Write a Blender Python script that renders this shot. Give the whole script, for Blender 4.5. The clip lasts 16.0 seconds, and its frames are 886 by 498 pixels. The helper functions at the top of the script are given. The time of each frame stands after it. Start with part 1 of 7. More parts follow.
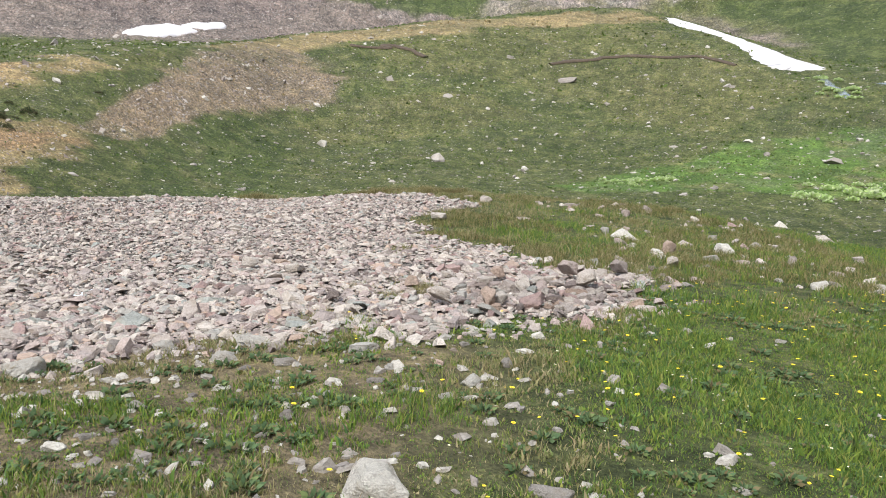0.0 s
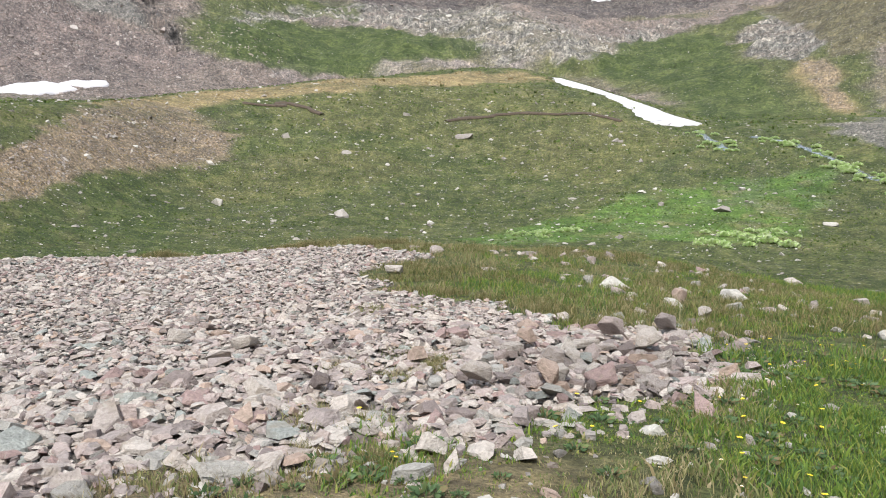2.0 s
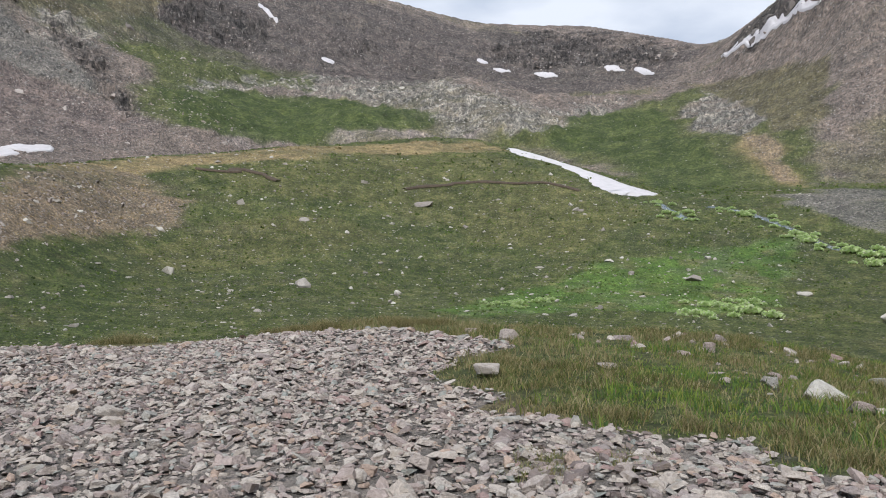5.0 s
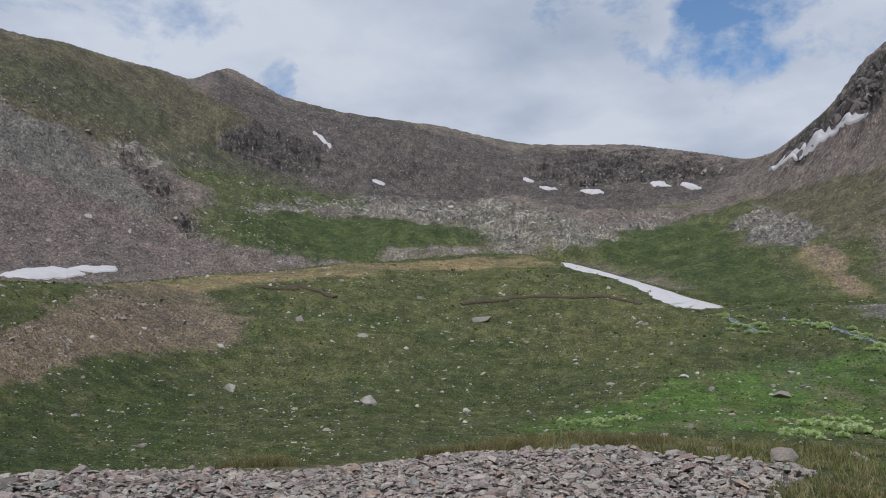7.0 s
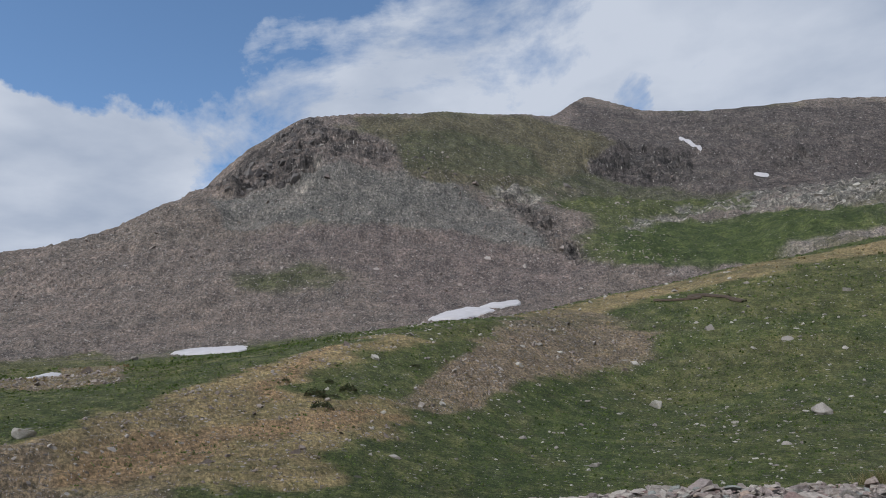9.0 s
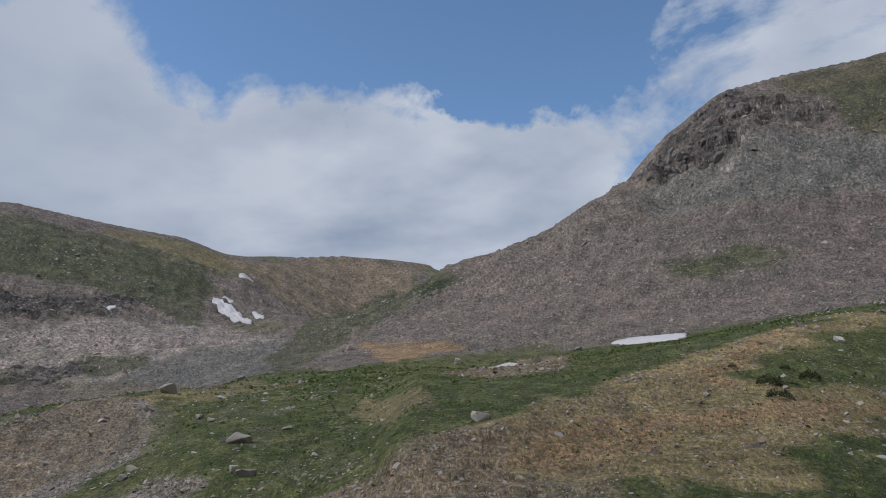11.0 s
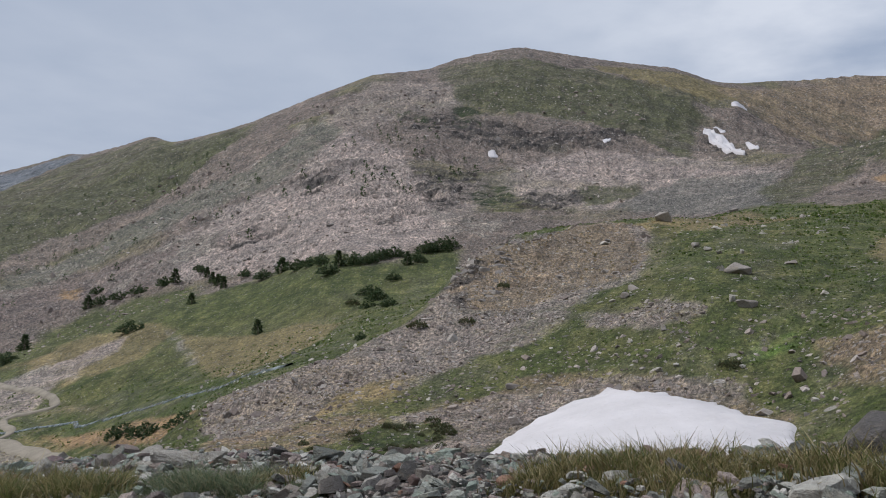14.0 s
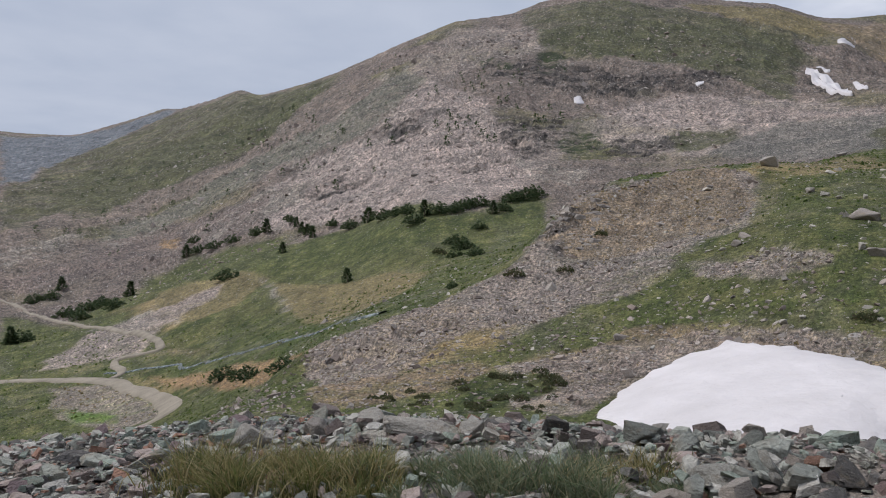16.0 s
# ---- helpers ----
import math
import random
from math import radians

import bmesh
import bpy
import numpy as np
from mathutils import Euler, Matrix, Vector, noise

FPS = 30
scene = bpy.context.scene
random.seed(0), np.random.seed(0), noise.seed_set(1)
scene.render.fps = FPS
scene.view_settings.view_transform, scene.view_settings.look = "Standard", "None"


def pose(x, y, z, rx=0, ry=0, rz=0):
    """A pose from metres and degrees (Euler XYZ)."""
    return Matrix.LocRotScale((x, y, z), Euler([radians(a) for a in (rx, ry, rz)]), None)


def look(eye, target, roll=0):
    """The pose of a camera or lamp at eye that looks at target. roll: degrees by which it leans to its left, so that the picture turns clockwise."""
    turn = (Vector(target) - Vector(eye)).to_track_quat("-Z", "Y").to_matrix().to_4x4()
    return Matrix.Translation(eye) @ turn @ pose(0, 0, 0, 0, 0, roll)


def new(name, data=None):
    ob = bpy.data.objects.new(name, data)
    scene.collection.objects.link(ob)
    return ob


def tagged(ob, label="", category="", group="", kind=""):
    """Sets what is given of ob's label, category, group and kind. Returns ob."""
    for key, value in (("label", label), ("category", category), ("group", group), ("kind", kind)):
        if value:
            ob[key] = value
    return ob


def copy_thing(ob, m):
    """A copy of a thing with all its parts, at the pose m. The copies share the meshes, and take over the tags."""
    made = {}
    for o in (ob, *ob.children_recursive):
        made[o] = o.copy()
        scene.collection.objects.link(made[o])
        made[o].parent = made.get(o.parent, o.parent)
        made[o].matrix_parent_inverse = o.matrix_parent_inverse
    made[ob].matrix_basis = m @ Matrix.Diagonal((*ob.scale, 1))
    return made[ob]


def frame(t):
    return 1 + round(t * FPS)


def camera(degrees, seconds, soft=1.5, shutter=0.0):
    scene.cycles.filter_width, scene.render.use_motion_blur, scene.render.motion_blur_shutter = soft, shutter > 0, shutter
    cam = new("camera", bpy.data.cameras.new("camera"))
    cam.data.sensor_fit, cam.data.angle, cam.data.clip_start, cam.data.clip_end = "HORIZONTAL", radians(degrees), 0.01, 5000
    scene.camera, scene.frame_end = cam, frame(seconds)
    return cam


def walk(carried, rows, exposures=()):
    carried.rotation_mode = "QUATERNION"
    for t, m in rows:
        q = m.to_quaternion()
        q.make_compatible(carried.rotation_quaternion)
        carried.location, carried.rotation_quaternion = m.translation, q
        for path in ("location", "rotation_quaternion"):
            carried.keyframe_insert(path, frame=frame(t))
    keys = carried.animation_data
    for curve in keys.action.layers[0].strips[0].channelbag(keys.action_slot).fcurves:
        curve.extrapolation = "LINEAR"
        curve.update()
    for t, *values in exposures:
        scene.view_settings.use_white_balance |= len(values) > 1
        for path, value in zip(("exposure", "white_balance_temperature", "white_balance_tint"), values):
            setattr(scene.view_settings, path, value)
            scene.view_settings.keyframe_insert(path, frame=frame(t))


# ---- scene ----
# ======== camera ========
cam = camera(61.98, 16.0, soft=1.0)
PATH = [
    (0, (0.000, 0.000, 0.000), (0.064, 1.973, -0.319), 1.78),
    (0.5, (-0.237, 0.529, -0.154), (-0.088, 2.501, -0.455), 0.83),
    (1, (-0.527, 1.063, -0.230), (-0.315, 3.032, -0.508), 1.06),
    (1.5, (-0.759, 1.659, -0.311), (-0.488, 3.627, -0.540), 1.28),
    (2, (-0.920, 2.226, -0.346), (-0.581, 4.191, -0.506), 0.79),
    (2.5, (-1.113, 2.874, -0.370), (-0.700, 4.827, -0.484), -0.23),
    (3, (-1.384, 3.483, -0.406), (-0.924, 5.427, -0.488), -0.13),
    (3.5, (-1.596, 4.100, -0.402), (-1.117, 6.042, -0.436), 0.21),
    (3.7, (-1.663, 4.374, -0.399), (-1.172, 6.313, -0.405), 0.43),
    (5.8, (-2.682, 7.673, -0.530), (-2.251, 9.625, -0.467), 1.88),
    (6, (-2.884, 7.955, -0.559), (-2.466, 9.907, -0.439), 2.03),
    (6.5, (-3.323, 8.636, -0.654), (-2.920, 10.581, -0.415), 1.94),
    (7, (-3.799, 9.238, -0.739), (-3.464, 11.179, -0.397), 0.66),
    (7.5, (-4.389, 9.898, -0.830), (-4.250, 11.854, -0.436), -0.35),
    (8, (-4.991, 10.600, -0.931), (-5.148, 12.550, -0.514), -1.47),
    (8.5, (-5.608, 11.342, -1.022), (-6.051, 13.248, -0.607), -2.08),
    (9, (-6.204, 12.066, -1.097), (-6.861, 13.909, -0.682), -3.16),
    (9.5, (-6.759, 12.754, -1.152), (-7.676, 14.477, -0.716), -3.36),
    (10, (-7.242, 13.300, -1.168), (-8.411, 14.857, -0.712), -2.99),
    (10.2, (-7.379, 13.503, -1.164), (-8.638, 14.986, -0.699), -2.90),
    (12.3, (-8.000, 14.900, -1.160), (-9.872, 15.565, -0.931), -0.36),
    (12.5, (-8.058, 14.860, -1.170), (-9.963, 15.439, -0.981), -0.25),
    (13, (-8.297, 14.619, -1.216), (-10.259, 14.991, -1.110), 0.49),
    (13.5, (-8.558, 14.412, -1.265), (-10.550, 14.591, -1.233), 1.65),
    (14, (-8.807, 14.201, -1.296), (-10.806, 14.218, -1.310), 2.10),
    (14.5, (-9.070, 13.995, -1.356), (-11.069, 13.961, -1.409), 2.45),
    (15, (-9.327, 13.764, -1.405), (-11.323, 13.719, -1.508), 2.74),
    (15.5, (-9.563, 13.527, -1.449), (-11.556, 13.426, -1.587), 2.60),
    (16, (-9.782, 13.296, -1.516), (-11.765, 13.096, -1.673), 1.73),
]
EXPOSURES = [(0.0, 0.69, 6350, 10), (2.0, 0.68, 6300, 10), (2.6, 0.52, 6260, 10), (3.1, 0.36, 6240, 10), (3.7, 0.2, 6220, 10), (6.0, -0.04, 6100, 10), (7.0, -0.4, 6050, 10), (8.5, -0.47, 6000, 10), (9.5, -0.43, 6000, 10), (10.1, -0.58, 6000, 10), (12.5, -0.58, 6000, 10), (13.5, -0.42, 6100, 10), (14.1, -0.22, 6150, 11), (14.6, -0.24, 6180, 11), (15.1, -0.36, 6200, 12), (16.0, -0.14, 6250, 13)]
walk(cam, [(t, look(eye, target, roll)) for t, eye, target, roll in PATH], EXPOSURES)

# ======== world, sun ========
SUN_AZ, SUN_EL = radians(150.0), radians(52.0)   # compass turn from +y to the left, height


def nodes_of(tree):
    tree.nodes.clear()
    return tree.nodes, tree.links


def add(nodes, kind, **values):
    n = nodes.new(kind)
    for key, value in values.items():
        if key in n.inputs:
            n.inputs[key].default_value = value
    return n


world = bpy.data.worlds.new("world")
scene.world = world
world.use_nodes = True
N, L = nodes_of(world.node_tree)
sky = N.new("ShaderNodeTexSky")
sky.sky_type, sky.sun_disc = "NISHITA", False
sky.sun_elevation, sky.sun_rotation = SUN_EL, -SUN_AZ
sky.altitude, sky.air_density, sky.dust_density = 3500, 1.0, 0.6
geo = N.new("ShaderNodeTexCoord")
sep = N.new("ShaderNodeSeparateXYZ")
L.new(geo.outputs["Generated"], sep.inputs[0])
# clouds lie on a flat layer overhead: project the direction on to it
den = add(N, "ShaderNodeMath"); den.operation = "MAXIMUM"; den.inputs[1].default_value = 0.02
L.new(sep.outputs["Z"], den.inputs[0])
bias = add(N, "ShaderNodeMath"); bias.operation = "ADD"; bias.inputs[1].default_value = 0.16
L.new(den.outputs[0], bias.inputs[0])
plan = N.new("ShaderNodeVectorMath"); plan.operation = "DIVIDE"
joined = N.new("ShaderNodeCombineXYZ")
for axis in "XYZ":
    L.new(bias.outputs[0], joined.inputs[axis])
L.new(geo.outputs["Generated"], plan.inputs[0]); L.new(joined.outputs[0], plan.inputs[1])
shift = N.new("ShaderNodeVectorMath"); shift.operation = "ADD"; shift.inputs[1].default_value = (3.1, 7.4, 0.0)
L.new(plan.outputs[0], shift.inputs[0])
cloud = add(N, "ShaderNodeTexNoise", Scale=1.25, Detail=11.0, Roughness=0.62, Distortion=0.35)
L.new(shift.outputs[0], cloud.inputs["Vector"])
# wide rents of blue in the cloud, with frayed edges
fray = add(N, "ShaderNodeTexNoise", Scale=7.0, Detail=6.0, Roughness=0.6)
L.new(geo.outputs["Generated"], fray.inputs["Vector"])
frayed = N.new("ShaderNodeVectorMath"); frayed.operation = "MULTIPLY_ADD"
frayed.inputs[1].default_value = (0.22, 0.22, 0.22)
L.new(fray.outputs["Color"], frayed.inputs[0]); L.new(geo.outputs["Generated"], frayed.inputs[2])
centred = N.new("ShaderNodeVectorMath"); centred.operation = "SUBTRACT"; centred.inputs[1].default_value = (0.11, 0.11, 0.11)
L.new(frayed.outputs[0], centred.inputs[0])
ragged = N.new("ShaderNodeVectorMath"); ragged.operation = "NORMALIZE"
L.new(centred.outputs[0], ragged.inputs[0])
cloudiness = cloud.outputs["Fac"]
for way, wide, deep in (((-0.61, 0.51, 0.60), 0.044, 0.26), ((-0.73, 0.325, 0.60), 0.04, 0.22), ((-0.86, 0.0, 0.51), 0.012, 0.16), ((-0.42, 0.68, 0.60), 0.022, 0.17), ((0.487, 0.762, 0.445), 0.006, 0.13), ((0.33, 0.82, 0.48), 0.004, 0.12),
                        ((-0.045, 0.93, 0.357), 0.0022, 0.12), ((-0.15, 0.88, 0.48), 0.003, 0.03), ((-0.741, 0.491, 0.458), 0.012, 0.2), ((-0.665, 0.600, 0.455), 0.008, 0.2), ((-0.557, 0.675, 0.484), 0.007, 0.2), ((-0.70, 0.64, 0.24), 0.02, -0.12), ((0.1, 0.9, 0.42), 0.03, -0.1), ((-0.90, -0.40, 0.2), 0.22, -0.22)):
    dot = N.new("ShaderNodeVectorMath"); dot.operation = "DOT_PRODUCT"; dot.inputs[1].default_value = Vector(way).normalized()
    L.new(ragged.outputs[0], dot.inputs[0])
    span = N.new("ShaderNodeMapRange"); span.interpolation_type = "SMOOTHSTEP"
    for key, value in (("From Min", 1 - wide), ("From Max", 1.0), ("To Min", 0.0), ("To Max", deep)):
        span.inputs[key].default_value = value
    L.new(dot.outputs["Value"], span.inputs["Value"])
    less = N.new("ShaderNodeMath"); less.operation = "SUBTRACT"
    L.new(cloudiness, less.inputs[0]); L.new(span.outputs[0], less.inputs[1])
    cloudiness = less.outputs[0]
cover = N.new("ShaderNodeValToRGB")
cover.color_ramp.elements[0].position, cover.color_ramp.elements[1].position = 0.35, 0.46
L.new(cloudiness, cover.inputs[0])
body = add(N, "ShaderNodeTexNoise", Scale=2.3, Detail=7.0, Roughness=0.5)
L.new(shift.outputs[0], body.inputs["Vector"])
tone = N.new("ShaderNodeValToRGB")
tone.color_ramp.elements[0].position, tone.color_ramp.elements[1].position = 0.28, 0.66
tone.color_ramp.elements[0].color = (4.2, 4.85, 6.0, 1)
tone.color_ramp.elements[1].color = (7.7, 8.0, 8.6, 1)
L.new(body.outputs["Fac"], tone.inputs[0])
# the cloud thickens and darkens towards the open valley
lean = N.new("ShaderNodeVectorMath"); lean.operation = "DOT_PRODUCT"; lean.inputs[1].default_value = Vector((-0.88, -0.45, 0.15)).normalized()
L.new(geo.outputs["Generated"], lean.inputs[0])
thick = N.new("ShaderNodeMapRange"); thick.interpolation_type = "SMOOTHSTEP"
for key, value in (("From Min", 0.55), ("From Max", 1.0), ("To Min", 1.0), ("To Max", 0.84)):
    thick.inputs[key].default_value = value
L.new(lean.outputs["Value"], thick.inputs["Value"])
shaded = N.new("ShaderNodeMix"); shaded.data_type, shaded.blend_type = "RGBA", "MULTIPLY"
shaded.inputs["Factor"].default_value = 1.0
even = N.new("ShaderNodeMix"); even.data_type = "RGBA"
even.inputs["B"].default_value = (5.9, 6.6, 7.8, 1)
flat = N.new("ShaderNodeMapRange"); flat.interpolation_type = "SMOOTHSTEP"
for key, value in (("From Min", 0.6), ("From Max", 0.95), ("To Min", 0.0), ("To Max", 0.75)):
    flat.inputs[key].default_value = value
L.new(lean.outputs["Value"], flat.inputs["Value"]); L.new(flat.outputs[0], even.inputs["Factor"]); L.new(tone.outputs["Color"], even.inputs["A"])
L.new(even.outputs["Result"], shaded.inputs["A"]); L.new(thick.outputs[0], shaded.inputs["B"])
mix = N.new("ShaderNodeMix"); mix.data_type = "RGBA"
L.new(cover.outputs["Color"], mix.inputs["Factor"])
clear = N.new("ShaderNodeMix"); clear.data_type, clear.blend_type = "RGBA", "MULTIPLY"
clear.inputs["Factor"].default_value, clear.inputs["B"].default_value = 1.0, (2.25, 2.35, 2.2, 1)
L.new(sky.outputs["Color"], clear.inputs["A"]); L.new(clear.outputs["Result"], mix.inputs["A"]); L.new(shaded.outputs["Result"], mix.inputs["B"])
bg = add(N, "ShaderNodeBackground", Strength=0.105)
L.new(mix.outputs["Result"], bg.inputs["Color"])
out = N.new("ShaderNodeOutputWorld")
L.new(bg.outputs[0], out.inputs["Surface"])

lamp = bpy.data.lights.new("sun", "SUN")
lamp.energy, lamp.angle, lamp.color = 3.3, radians(4), (1.0, 0.965, 0.92)
sun = new("sun", lamp)
sun.matrix_world = look((0, 0, 0), (math.sin(SUN_AZ) * math.cos(SUN_EL), -math.cos(SUN_AZ) * math.cos(SUN_EL), -math.sin(SUN_EL)))

# ======== materials ========
def material(name, rough=0.9):
    m = bpy.data.materials.new(name)
    m.use_nodes = True
    n, l = nodes_of(m.node_tree)
    shader = n.new("ShaderNodeBsdfPrincipled")
    shader.inputs["Roughness"].default_value = rough
    shader.inputs["Specular IOR Level"].default_value = 0.2
    end = n.new("ShaderNodeOutputMaterial")
    l.new(shader.outputs[0], end.inputs[0])
    return m, n, l, shader


def ramp(n, l, source, stops, constant=False):
    r = n.new("ShaderNodeValToRGB")
    e = r.color_ramp.elements
    while len(e) < len(stops):
        e.new(0.5)
    for k, (p, c) in enumerate(stops):
        e[k].position, e[k].color = p, (*c, 1) if len(c) == 3 else c
    if constant:
        r.color_ramp.interpolation = "CONSTANT"
    l.new(source, r.inputs[0])
    return r.outputs[0]


def noise_at(n, l, place, scale, detail=4.0, rough=0.55):
    t = add(n, "ShaderNodeTexNoise", Scale=scale, Detail=detail, Roughness=rough)
    l.new(place, t.inputs["Vector"])
    return t.outputs["Fac"]


def blend(n, l, fac, a, b, mode="MIX"):
    m = n.new("ShaderNodeMix")
    m.data_type, m.blend_type = "RGBA", mode
    for socket, v in ((m.inputs["Factor"], fac), (m.inputs["A"], a), (m.inputs["B"], b)):
        if isinstance(v, (int, float)):
            socket.default_value = v
        elif isinstance(v, tuple):
            socket.default_value = (*v, 1)
        else:
            l.new(v, socket)
    return m.outputs["Result"]


def sums(n, l, op, a, b, clamp=False):
    m = n.new("ShaderNodeMath")
    m.operation, m.use_clamp = op, clamp
    for k, v in enumerate((a, b)):
        if isinstance(v, (int, float)):
            m.inputs[k].default_value = v
        else:
            l.new(v, m.inputs[k])
    return m.outputs[0]


def bump(n, l, shader, height, strength, distance):
    b = add(n, "ShaderNodeBump", Strength=strength, Distance=distance)
    l.new(height, b.inputs["Height"])
    l.new(b.outputs[0], shader.inputs["Normal"])
    return b


STONE_TONES = [(0.0, (0.44, 0.382, 0.342)), (0.14, (0.34, 0.29, 0.268)), (0.28, (0.50, 0.44, 0.385)), (0.42, (0.375, 0.357, 0.32)), (0.50, (0.42, 0.345, 0.312)),
               (0.65, (0.45, 0.34, 0.272)), (0.70, (0.52, 0.465, 0.41)), (0.84, (0.23, 0.188, 0.172)), (0.91, (0.34, 0.245, 0.222)), (0.96, (0.32, 0.33, 0.30))]
RIM_TONES = [(0.0, (0.35, 0.36, 0.315)), (0.15, (0.22, 0.23, 0.205)), (0.30, (0.43, 0.415, 0.37)), (0.44, (0.27, 0.31, 0.262)), (0.56, (0.36, 0.295, 0.265)),
             (0.68, (0.13, 0.122, 0.115)), (0.81, (0.52, 0.50, 0.455)), (0.91, (0.33, 0.19, 0.135)), (0.96, (0.20, 0.15, 0.15))]



def plain_material(name, colour, other, scale, rough=0.9, island=False, soft=0.0):
    m, n, l, shader = material(name, rough)
    if island:
        fac = n.new("ShaderNodeNewGeometry").outputs["Random Per Island"]
    else:
        fac = noise_at(n, l, n.new("ShaderNodeTexCoord").outputs["Object"], scale, 5.0)
    l.new(ramp(n, l, fac, [(0.3, colour), (0.7, other)] if not island else [(0.0, colour), (1.0, other)]), shader.inputs["Base Color"])
    if soft:
        shader.inputs["Subsurface Weight"].default_value = 0.0
    return m


def stone_material(name, joined, tones=STONE_TONES):
    m, n, l, shader = material(name, 0.85)
    if joined:
        pick = n.new("ShaderNodeNewGeometry").outputs["Random Per Island"]
    else:
        pick = n.new("ShaderNodeObjectInfo").outputs["Random"]
    tone = ramp(n, l, pick, tones, True)
    where = n.new("ShaderNodeTexCoord").outputs["Object"]
    grain = noise_at(n, l, where, 45.0, 6.0, 0.65)
    stain = noise_at(n, l, where, 7.0, 5.0)
    tone = blend(n, l, 0.75, tone, ramp(n, l, grain, [(0.25, (0.55, 0.54, 0.53)), (0.75, (1.35, 1.34, 1.32))]), "MULTIPLY")
    tone = blend(n, l, ramp(n, l, stain, [(0.52, (0, 0, 0)), (0.72, (0.6, 0.6, 0.6))]), tone, (0.27, 0.22, 0.16))
    lichen = noise_at(n, l, where, 19.0, 3.0)
    tone = blend(n, l, ramp(n, l, lichen, [(0.66, (0, 0, 0)), (0.72, (0.5, 0.5, 0.5))]), tone, (0.36, 0.37, 0.30))
    seams = n.new("ShaderNodeMapping")
    seams.inputs["Scale"].default_value, seams.inputs["Rotation"].default_value = (4.0, 5.0, 14.0), (0.3, 0.2, 0.0)
    l.new(where, seams.inputs["Vector"])
    layer = noise_at(n, l, seams.outputs[0], 1.6, 5.0, 0.6)
    tone = blend(n, l, 0.7, tone, ramp(n, l, layer, [(0.36, (0.78, 0.77, 0.76)), (0.50, (1.0, 1.0, 1.0)), (0.70, (1.12, 1.11, 1.09))]), "MULTIPLY")
    l.new(tone, shader.inputs["Base Color"])
    bump(n, l, shader, sums(n, l, "ADD", grain, layer), 0.9, 0.03)
    return m


PALE_TONES = [(0.0, (0.46, 0.43, 0.38)), (0.3, (0.35, 0.32, 0.285)), (0.6, (0.54, 0.51, 0.45)), (0.85, (0.29, 0.26, 0.235))]
SCREE_TONES = [(0.0, (0.28, 0.23, 0.20)), (0.25, (0.36, 0.31, 0.275)), (0.5, (0.23, 0.19, 0.17)), (0.68, (0.45, 0.40, 0.36)), (0.92, (0.16, 0.14, 0.13))]
CRAG_TONES = [(0.0, (0.17, 0.155, 0.145)), (0.3, (0.13, 0.118, 0.112)), (0.55, (0.205, 0.18, 0.165)), (0.8, (0.10, 0.09, 0.088))]
GREY_ROCK = stone_material("grey_rock", False, [(0.0, (0.26, 0.235, 0.215)), (0.3, (0.19, 0.172, 0.16)), (0.6, (0.31, 0.28, 0.25)), (0.85, (0.15, 0.138, 0.13))])
CRAG_STONE = stone_material("crag_rock", False, CRAG_TONES)
PALE_STONE = stone_material("pale_stone", False, PALE_TONES)
STONE = stone_material("stone", False)
STONES = stone_material("loose_stones", True)
RIM_STONE = stone_material("rim_stone", False, RIM_TONES)
RIM_STONES = stone_material("rim_loose_stones", True, RIM_TONES)
SCREE_STONES = stone_material("scree_stones", True, SCREE_TONES)
SOIL = plain_material("bare_soil", (0.055, 0.04, 0.028), (0.11, 0.085, 0.06), 1.5)
PALE_STONES = stone_material("pale_loose_stones", True, PALE_TONES)


def blades_material(name, tones):
    m, n, l, shader = material(name, 0.75)
    fac = n.new("ShaderNodeNewGeometry").outputs["Random Per Island"]
    k = len(tones)
    l.new(ramp(n, l, fac, [(i / k, c) for i, c in enumerate(tones)], True), shader.inputs["Base Color"])
    glow = n.new("ShaderNodeBsdfTranslucent")
    l.new(shader.inputs["Base Color"].links[0].from_socket, glow.inputs["Color"])
    both = add(n, "ShaderNodeMixShader", Fac=0.3)
    l.new(shader.outputs[0], both.inputs[1]); l.new(glow.outputs[0], both.inputs[2])
    end = [x for x in n if x.type == "OUTPUT_MATERIAL"][0]
    l.new(both.outputs[0], end.inputs[0])
    return m


TURF_BLADES = blades_material("turf_blades", [(0.16, 0.235, 0.042), (0.10, 0.17, 0.036), (0.22, 0.28, 0.05), (0.13, 0.205, 0.04), (0.28, 0.28, 0.075), (0.075, 0.14, 0.045), (0.18, 0.255, 0.042), (0.11, 0.18, 0.055)])
DRY_BLADES = blades_material("dry_blades", [(0.32, 0.28, 0.135), (0.22, 0.225, 0.09), (0.38, 0.32, 0.18), (0.16, 0.20, 0.065), (0.28, 0.22, 0.115), (0.19, 0.20, 0.08)])
SEDGE_BLADES = blades_material("sedge_blades", [(0.24, 0.20, 0.08), (0.15, 0.145, 0.055), (0.33, 0.275, 0.14), (0.10, 0.105, 0.04), (0.40, 0.34, 0.19), (0.14, 0.155, 0.05), (0.22, 0.17, 0.085)])
GREEN_SEDGE = blades_material("green_sedge", [(0.11, 0.135, 0.04), (0.15, 0.165, 0.05), (0.065, 0.085, 0.03), (0.23, 0.205, 0.08), (0.34, 0.285, 0.13), (0.12, 0.145, 0.045), (0.26, 0.215, 0.10)])
